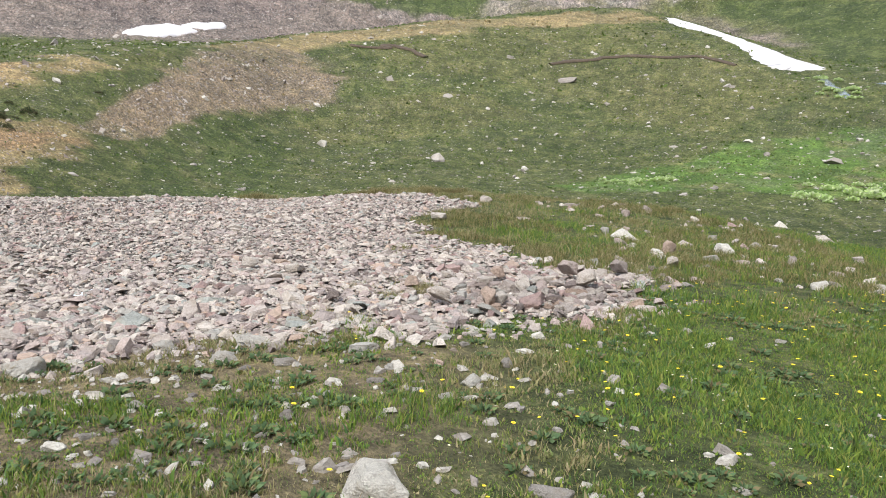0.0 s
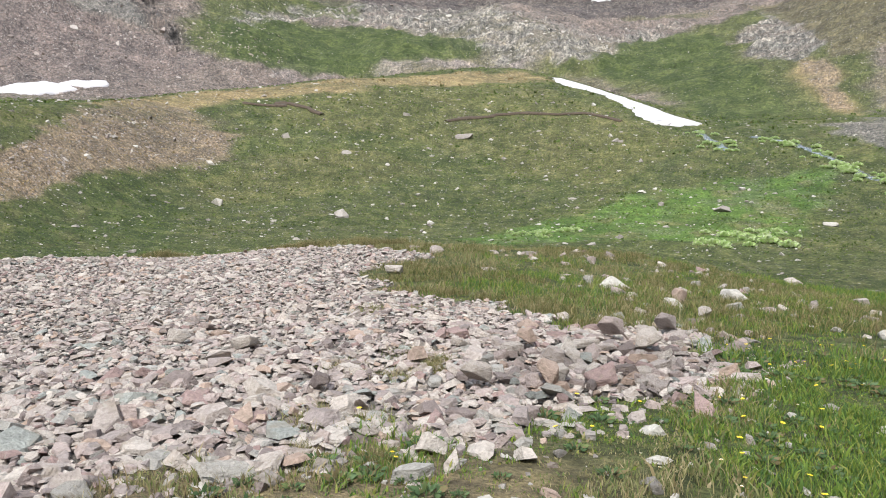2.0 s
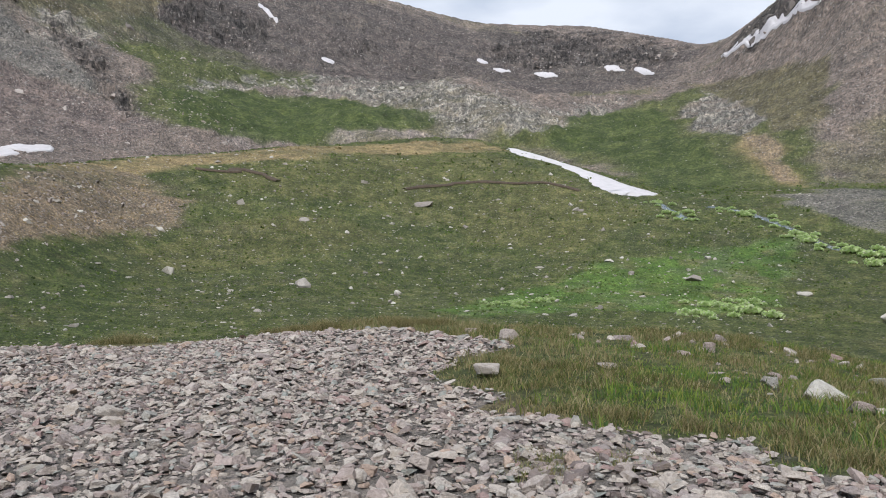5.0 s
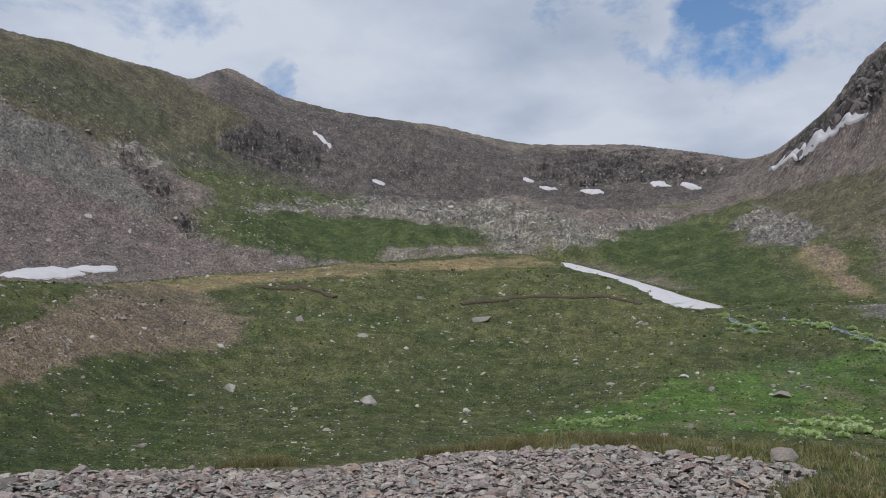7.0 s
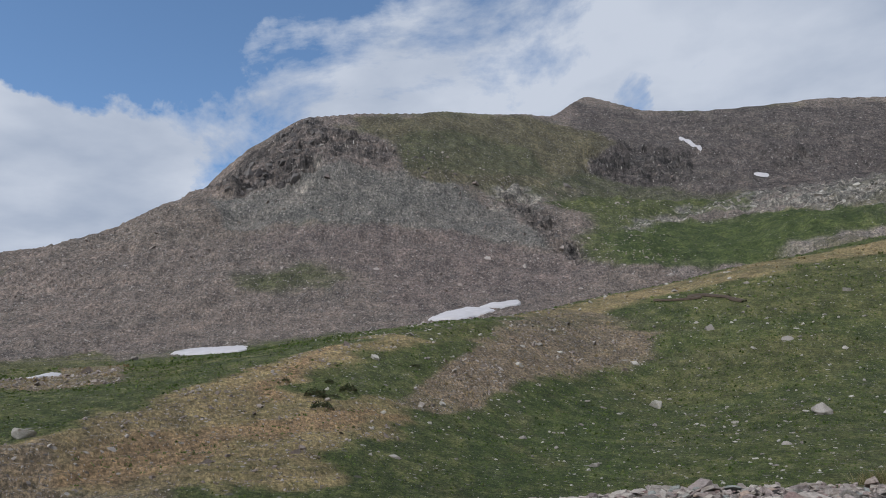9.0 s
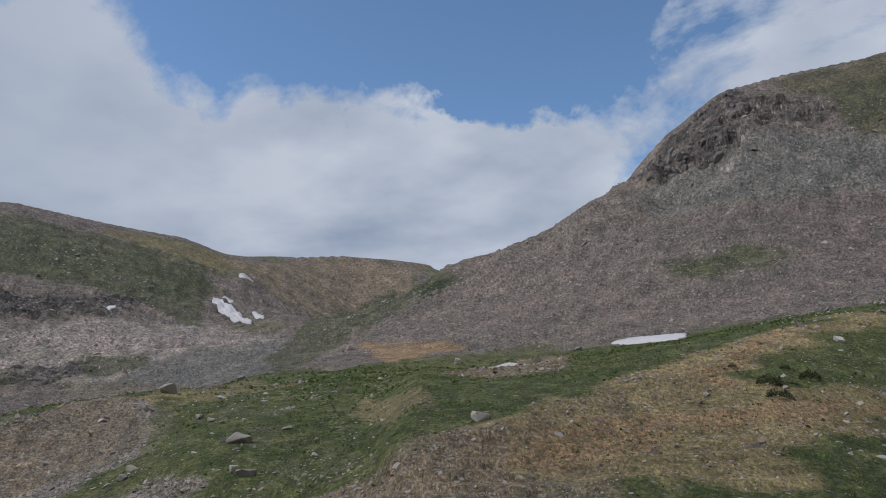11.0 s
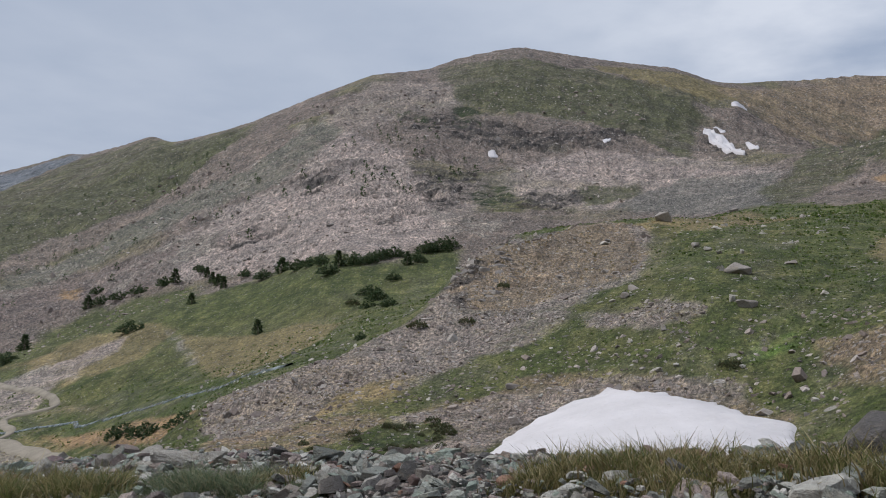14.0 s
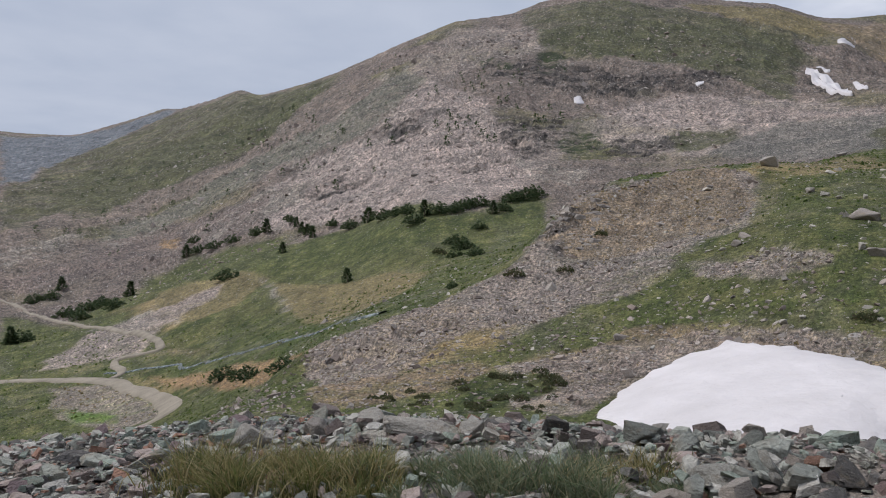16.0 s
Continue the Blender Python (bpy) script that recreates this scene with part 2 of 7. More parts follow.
BLUE_SEDGE = blades_material("blue_sedge", [(0.12, 0.15, 0.085), (0.16, 0.19, 0.12), (0.09, 0.12, 0.06), (0.22, 0.235, 0.15), (0.13, 0.17, 0.08), (0.30, 0.27, 0.16)])
HERB_LEAVES = blades_material("herb_leaves", [(0.10, 0.16, 0.07), (0.13, 0.19, 0.085), (0.085, 0.135, 0.06), (0.17, 0.22, 0.08), (0.20, 0.16, 0.08)])
NEEDLES = blades_material("needles", [(0.06, 0.09, 0.04), (0.075, 0.105, 0.045), (0.048, 0.075, 0.036), (0.09, 0.11, 0.05)])
SHRUB_LEAVES = blades_material("shrub_leaves", [(0.085, 0.105, 0.05), (0.11, 0.115, 0.05), (0.07, 0.09, 0.045), (0.12, 0.10, 0.06)])
CRESS_LEAVES = blades_material("cress_leaves", [(0.52, 0.60, 0.30), (0.42, 0.55, 0.20), (0.62, 0.66, 0.42), (0.45, 0.57, 0.24)])
MEADOW_TUFTS = blades_material("meadow_tufts", [(0.11, 0.155, 0.04), (0.08, 0.12, 0.032), (0.15, 0.185, 0.05), (0.12, 0.16, 0.045), (0.19, 0.19, 0.075), (0.095, 0.145, 0.036), (0.13, 0.185, 0.045), (0.055, 0.085, 0.025)])
TAN_TUFTS = blades_material("tan_tufts", [(0.36, 0.27, 0.145), (0.28, 0.22, 0.11), (0.42, 0.32, 0.18), (0.22, 0.19, 0.09), (0.31, 0.23, 0.125)])
BARK = plain_material("bark", (0.10, 0.075, 0.055), (0.16, 0.125, 0.1), 14.0)
PETAL = plain_material("yellow_petals", (0.85, 0.70, 0.04), (0.80, 0.58, 0.03), 30.0, 0.6)
PALE_PETAL = plain_material("white_petals", (0.72, 0.70, 0.52), (0.6, 0.6, 0.42), 30.0, 0.6)
FLOWER_HEART = plain_material("flower_heart", (0.5, 0.25, 0.02), (0.6, 0.33, 0.03), 60.0)
STEM = plain_material("green_stem", (0.10, 0.15, 0.04), (0.13, 0.17, 0.05), 20.0)


def snow_material():
    m, n, l, shader = material("old_snow", 0.6)
    where = n.new("ShaderNodeTexCoord").outputs["Object"]
    dirt = noise_at(n, l, where, 0.5, 8.0, 0.6)
    tone = ramp(n, l, dirt, [(0.3, (0.60, 0.568, 0.565)), (0.7, (0.49, 0.462, 0.455))])
    specks = noise_at(n, l, where, 5.0, 3.0)
    tone = blend(n, l, ramp(n, l, specks, [(0.66, (0, 0, 0)), (0.74, (0.35, 0.35, 0.35))]), tone, (0.4, 0.36, 0.33))
    l.new(tone, shader.inputs["Base Color"])
    bump(n, l, shader, noise_at(n, l, where, 2.2, 5.0), 0.35, 0.25)
    return m


def road_material():
    m, n, l, shader = material("gravel_road")
    where = n.new("ShaderNodeTexCoord").outputs["Object"]
    big, small = noise_at(n, l, where, 0.4, 6.0), noise_at(n, l, where, 6.0, 4.0)
    tone = ramp(n, l, big, [(0.3, (0.20, 0.175, 0.135)), (0.7, (0.31, 0.27, 0.215))])
    l.new(blend(n, l, 0.5, tone, ramp(n, l, small, [(0.3, (0.7, 0.7, 0.7)), (0.7, (1.2, 1.2, 1.2))]), "MULTIPLY"), shader.inputs["Base Color"])
    bump(n, l, shader, small, 0.5, 0.08)
    return m


def water_material():
    m, n, l, shader = material("stream_water", 0.12)
    where = n.new("ShaderNodeTexCoord").outputs["Object"]
    riffle = noise_at(n, l, where, 1.4, 5.0)
    l.new(ramp(n, l, riffle, [(0.42, (0.03, 0.045, 0.03)), (0.66, (0.24, 0.27, 0.26))]), shader.inputs["Base Color"])
    shader.inputs["Specular IOR Level"].default_value = 0.5
    bump(n, l, shader, riffle, 0.6, 0.2)
    return m


SNOW, ROAD, WATER = snow_material(), road_material(), water_material()


def ground_material():
    m, n, l, shader = material("alpine_ground", 0.95)
    where = n.new("ShaderNodeTexCoord").outputs["Object"]
    tint = n.new("ShaderNodeVertexColor"); tint.layer_name = "tint"
    kind = n.new("ShaderNodeVertexColor"); kind.layer_name = "kind"
    split = n.new("ShaderNodeSeparateColor")
    l.new(kind.outputs["Color"], split.inputs[0])
    stony, grassy, craggy = split.outputs
    # "lie" runs across the slopes and down them: what frost and water sort into runnels follows it
    lie = n.new("ShaderNodeAttribute"); lie.attribute_name = "lie"
    axes = n.new("ShaderNodeSeparateXYZ")
    l.new(lie.outputs["Vector"], axes.inputs[0])
    fall = n.new("ShaderNodeCombineXYZ")
    l.new(axes.outputs["X"], fall.inputs["X"]); l.new(axes.outputs["Y"], fall.inputs["Y"])
    fall, reach = fall.outputs[0], axes.outputs["Z"]
    broad, patchy, fine = noise_at(n, l, where, 0.035, 10.0, 0.66), noise_at(n, l, where, 0.33, 8.0, 0.7), noise_at(n, l, where, 3.5, 6.0, 0.72)
    sorted_ground, clods = noise_at(n, l, fall, 0.8, 9.0, 0.74), noise_at(n, l, fall, 5.0, 5.0, 0.8)
    tone = blend(n, l, 0.8, tint.outputs["Color"], ramp(n, l, broad, [(0.36, (0.76, 0.79, 0.80)), (0.64, (1.24, 1.20, 1.17))]), "MULTIPLY")
    # turf: drier tan patches and dark tussocks
    dry = sums(n, l, "MULTIPLY", grassy, ramp(n, l, sums(n, l, "ADD", sums(n, l, "MULTIPLY", patchy, 0.45), sums(n, l, "MULTIPLY", sorted_ground, 0.55)), [(0.48, (0, 0, 0)), (0.62, (0.65, 0.65, 0.65))]))
    tone = blend(n, l, dry, tone, (0.19, 0.165, 0.075))
    tone = blend(n, l, 0.6, tone, ramp(n, l, fine, [(0.38, (0.36, 0.40, 0.37)), (0.5, (0.95, 0.95, 0.95)), (0.62, (1.65, 1.6, 1.52))]), "MULTIPLY")
    tone = blend(n, l, 0.75, tone, ramp(n, l, sorted_ground, [(0.36, (0.50, 0.51, 0.52)), (0.5, (0.95, 0.95, 0.95)), (0.64, (1.5, 1.47, 1.43))]), "MULTIPLY")
    tone = blend(n, l, sums(n, l, "ADD", 0.42, sums(n, l, "MULTIPLY", stony, 0.6)), tone, ramp(n, l, clods, [(0.41, (0.30, 0.32, 0.31)), (0.5, (0.95, 0.95, 0.95)), (0.59, (1.75, 1.71, 1.66))]), "MULTIPLY")
    tone = blend(n, l, sums(n, l, "SUBTRACT", 0.4, sums(n, l, "MULTIPLY", grassy, 0.3)), tone, ramp(n, l, patchy, [(0.38, (0.45, 0.46, 0.46)), (0.62, (1.5, 1.48, 1.46))]), "MULTIPLY")
    # loose stones lying in it: small ones by the metre, and blocks that gather down the slopes
    for place, scale, size, share in ((where, 1.3, 0.30, 0.25), (where, 3.6, 0.38, 0.5), (fall, 6.0, 0.34, 0.26), (fall, 11.0, 0.42, 0.48)):
        cells = add(n, "ShaderNodeTexVoronoi", Scale=scale, Randomness=1.0)
        l.new(place, cells.inputs["Vector"])
        lone = n.new("ShaderNodeSeparateColor")
        l.new(cells.outputs["Color"], lone.inputs[0])
        near = ramp(n, l, cells.outputs["Distance"], [(size * 0.8, (1, 1, 1)), (size, (0, 0, 0))])
        chosen = sums(n, l, "LESS_THAN", lone.outputs[0], sums(n, l, "MULTIPLY", stony, share))
        # the darkest cells stand for shrubs and for shade in gaps, as colour
        tone = blend(n, l, sums(n, l, "MULTIPLY", sums(n, l, "MULTIPLY", near, chosen), 0.85), tone, ramp(n, l, lone.outputs[1], [(0.0, (0.075, 0.068, 0.06)), (0.3, (0.15, 0.135, 0.12)), (0.5, (0.25, 0.225, 0.205)), (0.8, (0.35, 0.32, 0.29)), (1.0, (0.44, 0.41, 0.375))]))
    # ribs, strata and cracks of the crags; relief shading is painted into the tone
    rib = n.new("ShaderNodeMapping"); rib.inputs["Scale"].default_value = (1.0, 0.6, 1.0)
    l.new(fall, rib.inputs["Vector"])
    ribs = add(n, "ShaderNodeTexNoise", Scale=2.2, Detail=8.0, Roughness=0.78, Distortion=0.6)
    l.new(rib.outputs[0], ribs.inputs["Vector"])
    stretch = n.new("ShaderNodeMapping"); stretch.inputs["Scale"].default_value = (0.05, 0.05, 0.2)
    l.new(where, stretch.inputs["Vector"])
    strata = add(n, "ShaderNodeTexNoise", Scale=1.6, Detail=9.0, Roughness=0.72)
    l.new(stretch.outputs[0], strata.inputs["Vector"])
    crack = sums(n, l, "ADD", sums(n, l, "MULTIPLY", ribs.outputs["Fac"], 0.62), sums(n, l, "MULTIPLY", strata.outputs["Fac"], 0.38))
    # clefts darkened and ribs lightened in colour, as sunlight shows little relief
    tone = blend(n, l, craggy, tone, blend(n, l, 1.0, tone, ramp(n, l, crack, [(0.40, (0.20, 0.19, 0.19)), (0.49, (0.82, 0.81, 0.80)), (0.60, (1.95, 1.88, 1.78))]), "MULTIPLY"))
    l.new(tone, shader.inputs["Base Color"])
    rough = sums(n, l, "ADD", sums(n, l, "MULTIPLY", crack, sums(n, l, "MULTIPLY", craggy, 1.6)), sums(n, l, "ADD", sums(n, l, "MULTIPLY", clods, 0.25), sums(n, l, "MULTIPLY", sorted_ground, 0.5)))
    b1 = bump(n, l, shader, rough, 1.0, 1.0)
    l.new(sums(n, l, "MULTIPLY", reach, 0.009), b1.inputs["Distance"])
    b2 = add(n, "ShaderNodeBump", Strength=0.8, Distance=0.2)
    l.new(fine, b2.inputs["Height"])
    l.new(b1.outputs[0], b2.inputs["Normal"])
    l.new(b2.outputs[0], shader.inputs["Normal"])
    return m


GROUND = ground_material()

# ======== what covers the ground: azimuth and distance of the corners of each patch ========
COVER_A = [
    ('wall', [(9, 600), (9, 1200), (3, 1150), (-9, 1150), (-20, 1250), (-33, 1000), (-30, 750), (-15, 640), (-3, 600)]),
    ('scree', [(38.0, 640), (44.2, 580), (49.5, 540), (50.8, 347), (50.4, 252), (43.9, 239), (34.3, 221), (23.8, 210), (15.1, 251), (7.9, 316), (11.9, 386), (16.0, 500), (23.2, 505), (29.5, 469), (35.6, 495)]),
    ('tan', [(16.1, 124), (9.4, 178), (3.4, 203), (-6.1, 231), (-11.9, 250), (-17.2, 270), (-18.9, 246), (-10.6, 216), (-1.8, 185), (4.6, 174), (12.4, 132)]),
    ('brown', [(20.9, 79.5), (18.4, 93.5), (14.3, 129), (9.4, 155), (5.6, 137), (6.3, 116), (10.2, 102), (15.2, 80.9), (20.5, 64.2)]),
]
COVER_B = [
    ('olive', [(4.5, 162), (-6.1, 206), (-17.6, 234), (-27.2, 173), (-30.2, 151), (-26.6, 129), (-19.2, 121), (-13.2, 140), (-6.2, 150), (-0.2, 142)]),
    ('lush', [(20.3, 57), (14.5, 81.8), (8.9, 96.6), (7.6, 45.8), (19.7, 38.2)]),
    ('bright', [(-15.0, 60.7), (-22.5, 83.8), (-29.3, 111), (-40.4, 136), (-40.0, 70.1), (-19.2, 58.6)]),
    ('green', [(6.8, 320), (9.7, 352), (7.9, 489), (3.7, 511), (-6.0, 469), (-10.5, 416), (-10.5, 389), (-6.1, 365), (-1.7, 358), (2.6, 343)]),
    ('alp', [(23.0, 611), (19.1, 666), (12.1, 771), (7.3, 703), (5.5, 666), (2.1, 678), (-3.3, 639), (0.2, 575), (6.3, 534), (10.0, 493), (14.5, 526), (18.3, 520), (22.5, 487)]),
]
COVER_C = [
    ('green', [(-17.6, 379), (-22.8, 393), (-27.0, 518), (-29.4, 595), (-33.0, 667), (-41.3, 451), (-40.6, 194), (-35.9, 199), (-31.1, 199), (-27.2, 287), (-22.7, 344)]),
    ('scree', [(-31.3, 454), (-33.4, 596), (-35.6, 566), (-37.3, 410), (-36.9, 329), (-32.8, 379)]),
    ('tan', [(-36.5, 331), (-38.8, 284), (-40.7, 233), (-38.7, 254), (-36.1, 305)]),
    ('pale', [(-1.5, 596), (-8.7, 713), (-17.6, 543), (-22.0, 471), (-21.5, 389), (-17.2, 384), (-11.9, 400), (-6.9, 472), (-1.6, 527)]),
    ('crag', [(8.2, 732), (5.3, 822), (0.4, 815), (1.2, 723), (3.8, 705), (7.3, 703)]),
    ('crag', [(-5.0, 824), (-9.5, 895), (-8.6, 840), (-5.5, 792)]),
    ('crag', [(-16.3, 1072), (-23.8, 1136), (-32.0, 917), (-30.4, 931), (-19.4, 972)]),
]
COVER_D = [
    ('crag', [(-34.7, 777), (-42.1, 678), (-41.7, 602), (-39.6, 647), (-35.4, 720)]),
    ('crag', [(36.0, 496), (34.7, 543), (32.5, 567), (28.1, 571), (27.2, 533), (29.5, 461), (31.3, 451), (34.7, 486)]),
    ('alp', [(27.6, 584), (19.3, 674), (13.8, 743), (10.2, 778), (7.1, 644), (11.6, 527), (15.9, 574), (21.3, 585), (25.8, 577)]),
    ('shrub', [(34.7, 306), (30.9, 321), (29.7, 304), (32.2, 290)]),
    ('green', [(69.3, 91.9), (62.3, 130), (50.9, 70), (41.4, 65.3), (34.7, 65.6), (35.9, 63.4), (40.6, 52.7), (48.5, 39.7), (56.7, 43.1), (67.0, 46.5)]),
    ('olive', [(33.3, 54.1), (27.6, 74.9), (21.6, 96.7), (16.4, 116), (19.2, 86.4), (22.7, 72.4), (23.8, 59.9), (30.2, 50)]),
]
COVER_E = [
    ('tan', [(49.1, 39.2), (41.6, 49.5), (34.4, 63.3), (28.4, 78.2), (27.6, 68.5), (32.5, 54.3), (38.0, 45.2), (44.2, 37.4), (48.7, 33.8)]),
    ('brown', [(22.9, 64.7), (20.2, 79.1), (15.7, 102), (12.1, 125), (4.8, 136), (5.6, 116), (14.8, 87), (20.5, 63.4)]),
    ('brown', [(56.9, 38.2), (52.5, 35), (46.5, 40.4), (39.0, 50.7), (39.0, 31.4), (48.5, 28.1), (55.4, 31.1), (58.4, 37)]),
    ('green', [(69.0, 73.2), (63.9, 69), (58.2, 63.4), (49.0, 62.2), (44.7, 197), (39.2, 89.3), (39.0, 54.2), (46.8, 41.6), (53.1, 36.8), (57.6, 39.3), (61.9, 39), (67.4, 39.2), (69.0, 44.8), (71.6, 54.2)]),
    ('tan', [(73.4, 81.3), (67.0, 163), (61.2, 98.7), (62.6, 74.9), (69.3, 64.5)]),
]
COVER_F = [
    ('stony', [(87.3, 185), (80.8, 79.5), (76.7, 83.9), (71.8, 83.9), (67.0, 54.2), (72.0, 58.8), (74.4, 51.3), (77.7, 43.5), (82.5, 43.1), (86.4, 43), (85.6, 52), (84.0, 62)]),
    ('pale', [(72.3, 46.4), (69.4, 47.3), (65.8, 43.5), (66.3, 41.4), (69.8, 42.5)]),
    ('olive', [(78.7, 38), (72.9, 41.4), (67.4, 39.2), (59.3, 33.8), (60.4, 32.3), (69.7, 33.1)]),
    ('green', [(120.4, 273), (117.1, 274), (113.7, 305), (108.7, 271), (102.5, 229), (99.3, 237), (93.1, 193), (87.2, 206), (87.3, 173), (87.9, 75.5), (93.9, 67.8), (97.8, 58), (104.5, 80.2), (113.7, 132), (119.0, 144)]),
    ('alp', [(89.6, 780), (83.6, 846), (77.8, 852), (71.8, 865), (69.0, 813), (73.4, 589), (77.5, 620), (86.1, 673), (88.7, 705)]),
]
COVER_G = [
    ('alp', [(121.6, 926), (114.9, 1009), (109.6, 942), (104.0, 809), (100.7, 729), (106.3, 696), (110.8, 612), (116.2, 544), (121.0, 440)]),
    ('pale', [(109.3, 424), (100.0, 379), (96.0, 241), (99.4, 249), (108.9, 297), (116.5, 375)]),
    ('mauve', [(120.9, 402), (114.2, 428), (109.2, 393), (108.5, 302), (114.5, 311), (120.6, 311)]),
    ('grey', [(75.2, 274), (69.3, 372), (64.6, 365), (65.2, 204), (70.4, 239)]),
    ('shrub', [(86.2, 345), (83.4, 382), (84.0, 319), (86.1, 301)]),
    ('crag', [(85.9, 603), (81.7, 590), (75.5, 599), (76.2, 543), (81.5, 516), (85.8, 516)]),
    ('crag', [(93.8, 657), (87.7, 650), (85.9, 603), (91.9, 541)]),
    ('crag', [(100.3, 473), (94.3, 430), (89.0, 385), (91.2, 298), (96.5, 336)]),
]
COVER_H = [
    ('stony', [(101.4, 63.8), (96.0, 56.2), (88.6, 53.2), (82.1, 51.8), (80.9, 42.6), (86.0, 37.4), (89.8, 32.2), (96.7, 38)]),
    ('bright', [(118.5, 123), (113.6, 106), (113.0, 96), (119.0, 104)]),
    ('tan', [(118.1, 228), (115.0, 226), (108.1, 197), (104.8, 150), (108.6, 148), (114.3, 166)]),
    ('tan', [(108.2, 208), (98.5, 163), (92.6, 160), (94.7, 136), (101.5, 144)]),
    ('brown', [(114.7, 147), (107.8, 117), (104.9, 75.7), (111.1, 104)]),
    ('pale', [(107.7, 197), (106.8, 193), (103.4, 111), (104.8, 123)]),
    ('pale', [(117.9, 206), (115.3, 219), (111.3, 209), (108.1, 197), (112.9, 191), (116.6, 182)]),
    ('lush', [(119.0, 147), (104.7, 85.3), (95.9, 74), (91.2, 83.8), (90.7, 67.9), (96.0, 56.2), (104.1, 74.2), (115.3, 130)]),
]
COVER_I = [
    ('olive', [(91.8, 39.5), (86.8, 41.4), (77.9, 35.1), (77.7, 31.4), (84.3, 31.4), (89.8, 32.2)]),
    ('tan', [(99.1, 45.7), (93.2, 46.6), (84.6, 41.6), (84.4, 37.1), (90.6, 34.8), (96.0, 36.7)]),
    # lighter tone painted where sun falls on the middle of the mountain
    ('stony', [(103.5, 444), (96.7, 386), (89.6, 319), (85.5, 381), (81.4, 433), (75.2, 450), (77.1, 369), (85.2, 287), (93.4, 229), (99.5, 263)]),
    ('pale', [(115.9, 425), (109.3, 425), (101.8, 442), (98.7, 546), (96.9, 484), (100.0, 367), (106.3, 324), (112.0, 326)]),
    ('stony', [(94.9, 880), (89.7, 857), (87.8, 685), (92.0, 640), (97.1, 569), (98.9, 657)]),
    ('crag', [(105.2, 348), (101.5, 349), (99.7, 302), (101.3, 294), (105.1, 325)]),
    ('crag', [(93.7, 283), (91.2, 289), (90.6, 260), (93.1, 258)]),
    ('green', [(109.0, 900), (104.5, 952), (106.3, 756), (109.8, 678), (111.0, 818)]),
]
COVER_J = [
    ('olive', [(84.3, 434), (77.9, 371), (73.8, 352), (74.8, 289), (80.9, 291), (86.0, 286)]),
    ('brown', [(64.0, 1500), (59.9, 1683), (53.7, 1638), (59.8, 1331), (64.8, 1230)]),
    ('alp', [(60.6, 374), (55.0, 440), (51.0, 413), (52.7, 352), (56.7, 306), (60.5, 293), (64.7, 231)]),
    ('shrub', [(55.2, 412), (51.9, 400), (50.8, 390), (52.7, 365), (54.7, 370)]),
    ('sage', [(33.5, 438), (29.5, 450), (20.5, 488), (16.5, 489), (23.4, 396), (31.3, 396)]),
    ('mauve', [(30.5, 376), (25.6, 385), (14.6, 370), (8.3, 322), (15.0, 278), (23.7, 274)]),
    ('pale', [(28.8, 521), (28.0, 496), (29.5, 467), (30.9, 450), (31.7, 450), (31.1, 469), (29.5, 494)]),
    ('crag', [(14.7, 497), (11.7, 477), (10.2, 393), (8.3, 331), (10.3, 349), (12.7, 428)]),
]
COVER_K = [
    ('alp', [(35.5, 302), (31.4, 323), (28.0, 304), (28.4, 285), (33.1, 292)]),
    ('alp', [(123.3, 726), (120.3, 997), (113.8, 1038), (109.3, 1077), (103.6, 955), (105.0, 723), (108.9, 633), (114.7, 621), (121.6, 555)]),
    ('pale', [(119.6, 399), (112.6, 474), (106.7, 455), (102.4, 536), (97.5, 658), (99.3, 722), (104.2, 676), (108.9, 577), (116.4, 538)]),
    # pale pinkish scree, with a patch of sun painted into its tone
    ('rosy', [(105.4, 299), (102.8, 364), (98.7, 407), (92.8, 400), (87.5, 350), (88.7, 244), (92.7, 204), (99.8, 249)]),
    ('rosy', [(84.9, 346), (76.9, 279), (68.4, 301), (64.8, 355), (69.8, 504), (75.5, 497), (83.6, 449)]),
    ('crag', [(93.6, 616), (89.0, 625), (85.5, 585), (79.7, 600), (74.5, 592), (77.5, 507), (82.8, 505), (86.6, 507), (89.6, 516)]),
]
COVER_L = [
    ('crag', [(94.2, 301), (90.6, 364), (85.5, 381), (86.2, 335), (89.4, 280), (92.2, 256)]),
    ('shrub', [(86.1, 311), (84.0, 381), (83.2, 336), (84.5, 291)]),
    ('shrub', [(88.9, 615), (87.5, 664), (86.6, 604), (88.0, 577)]),
    ('crag', [(105.5, 334), (103.6, 357), (101.0, 335), (102.6, 311), (104.6, 315)]),
    ('dun', [(116.6, 253), (107.5, 197), (100.6, 161), (97.7, 104), (104.5, 112), (107.6, 150), (111.6, 219)]),
    ('green', [(114.7, 168), (113.1, 180), (108.0, 176), (105.5, 121), (109.1, 127), (113.7, 149)]),
    ('lush', [(116.8, 145), (109.0, 124), (102.5, 102), (97.1, 86.4), (93.0, 85.3), (90.7, 65.3), (95.9, 64.9), (100.5, 64.4), (109.7, 106)]),
    ('tan', [(115.9, 134), (106.9, 85.4), (102.5, 64.2), (107.3, 78), (114.3, 114)]),
]
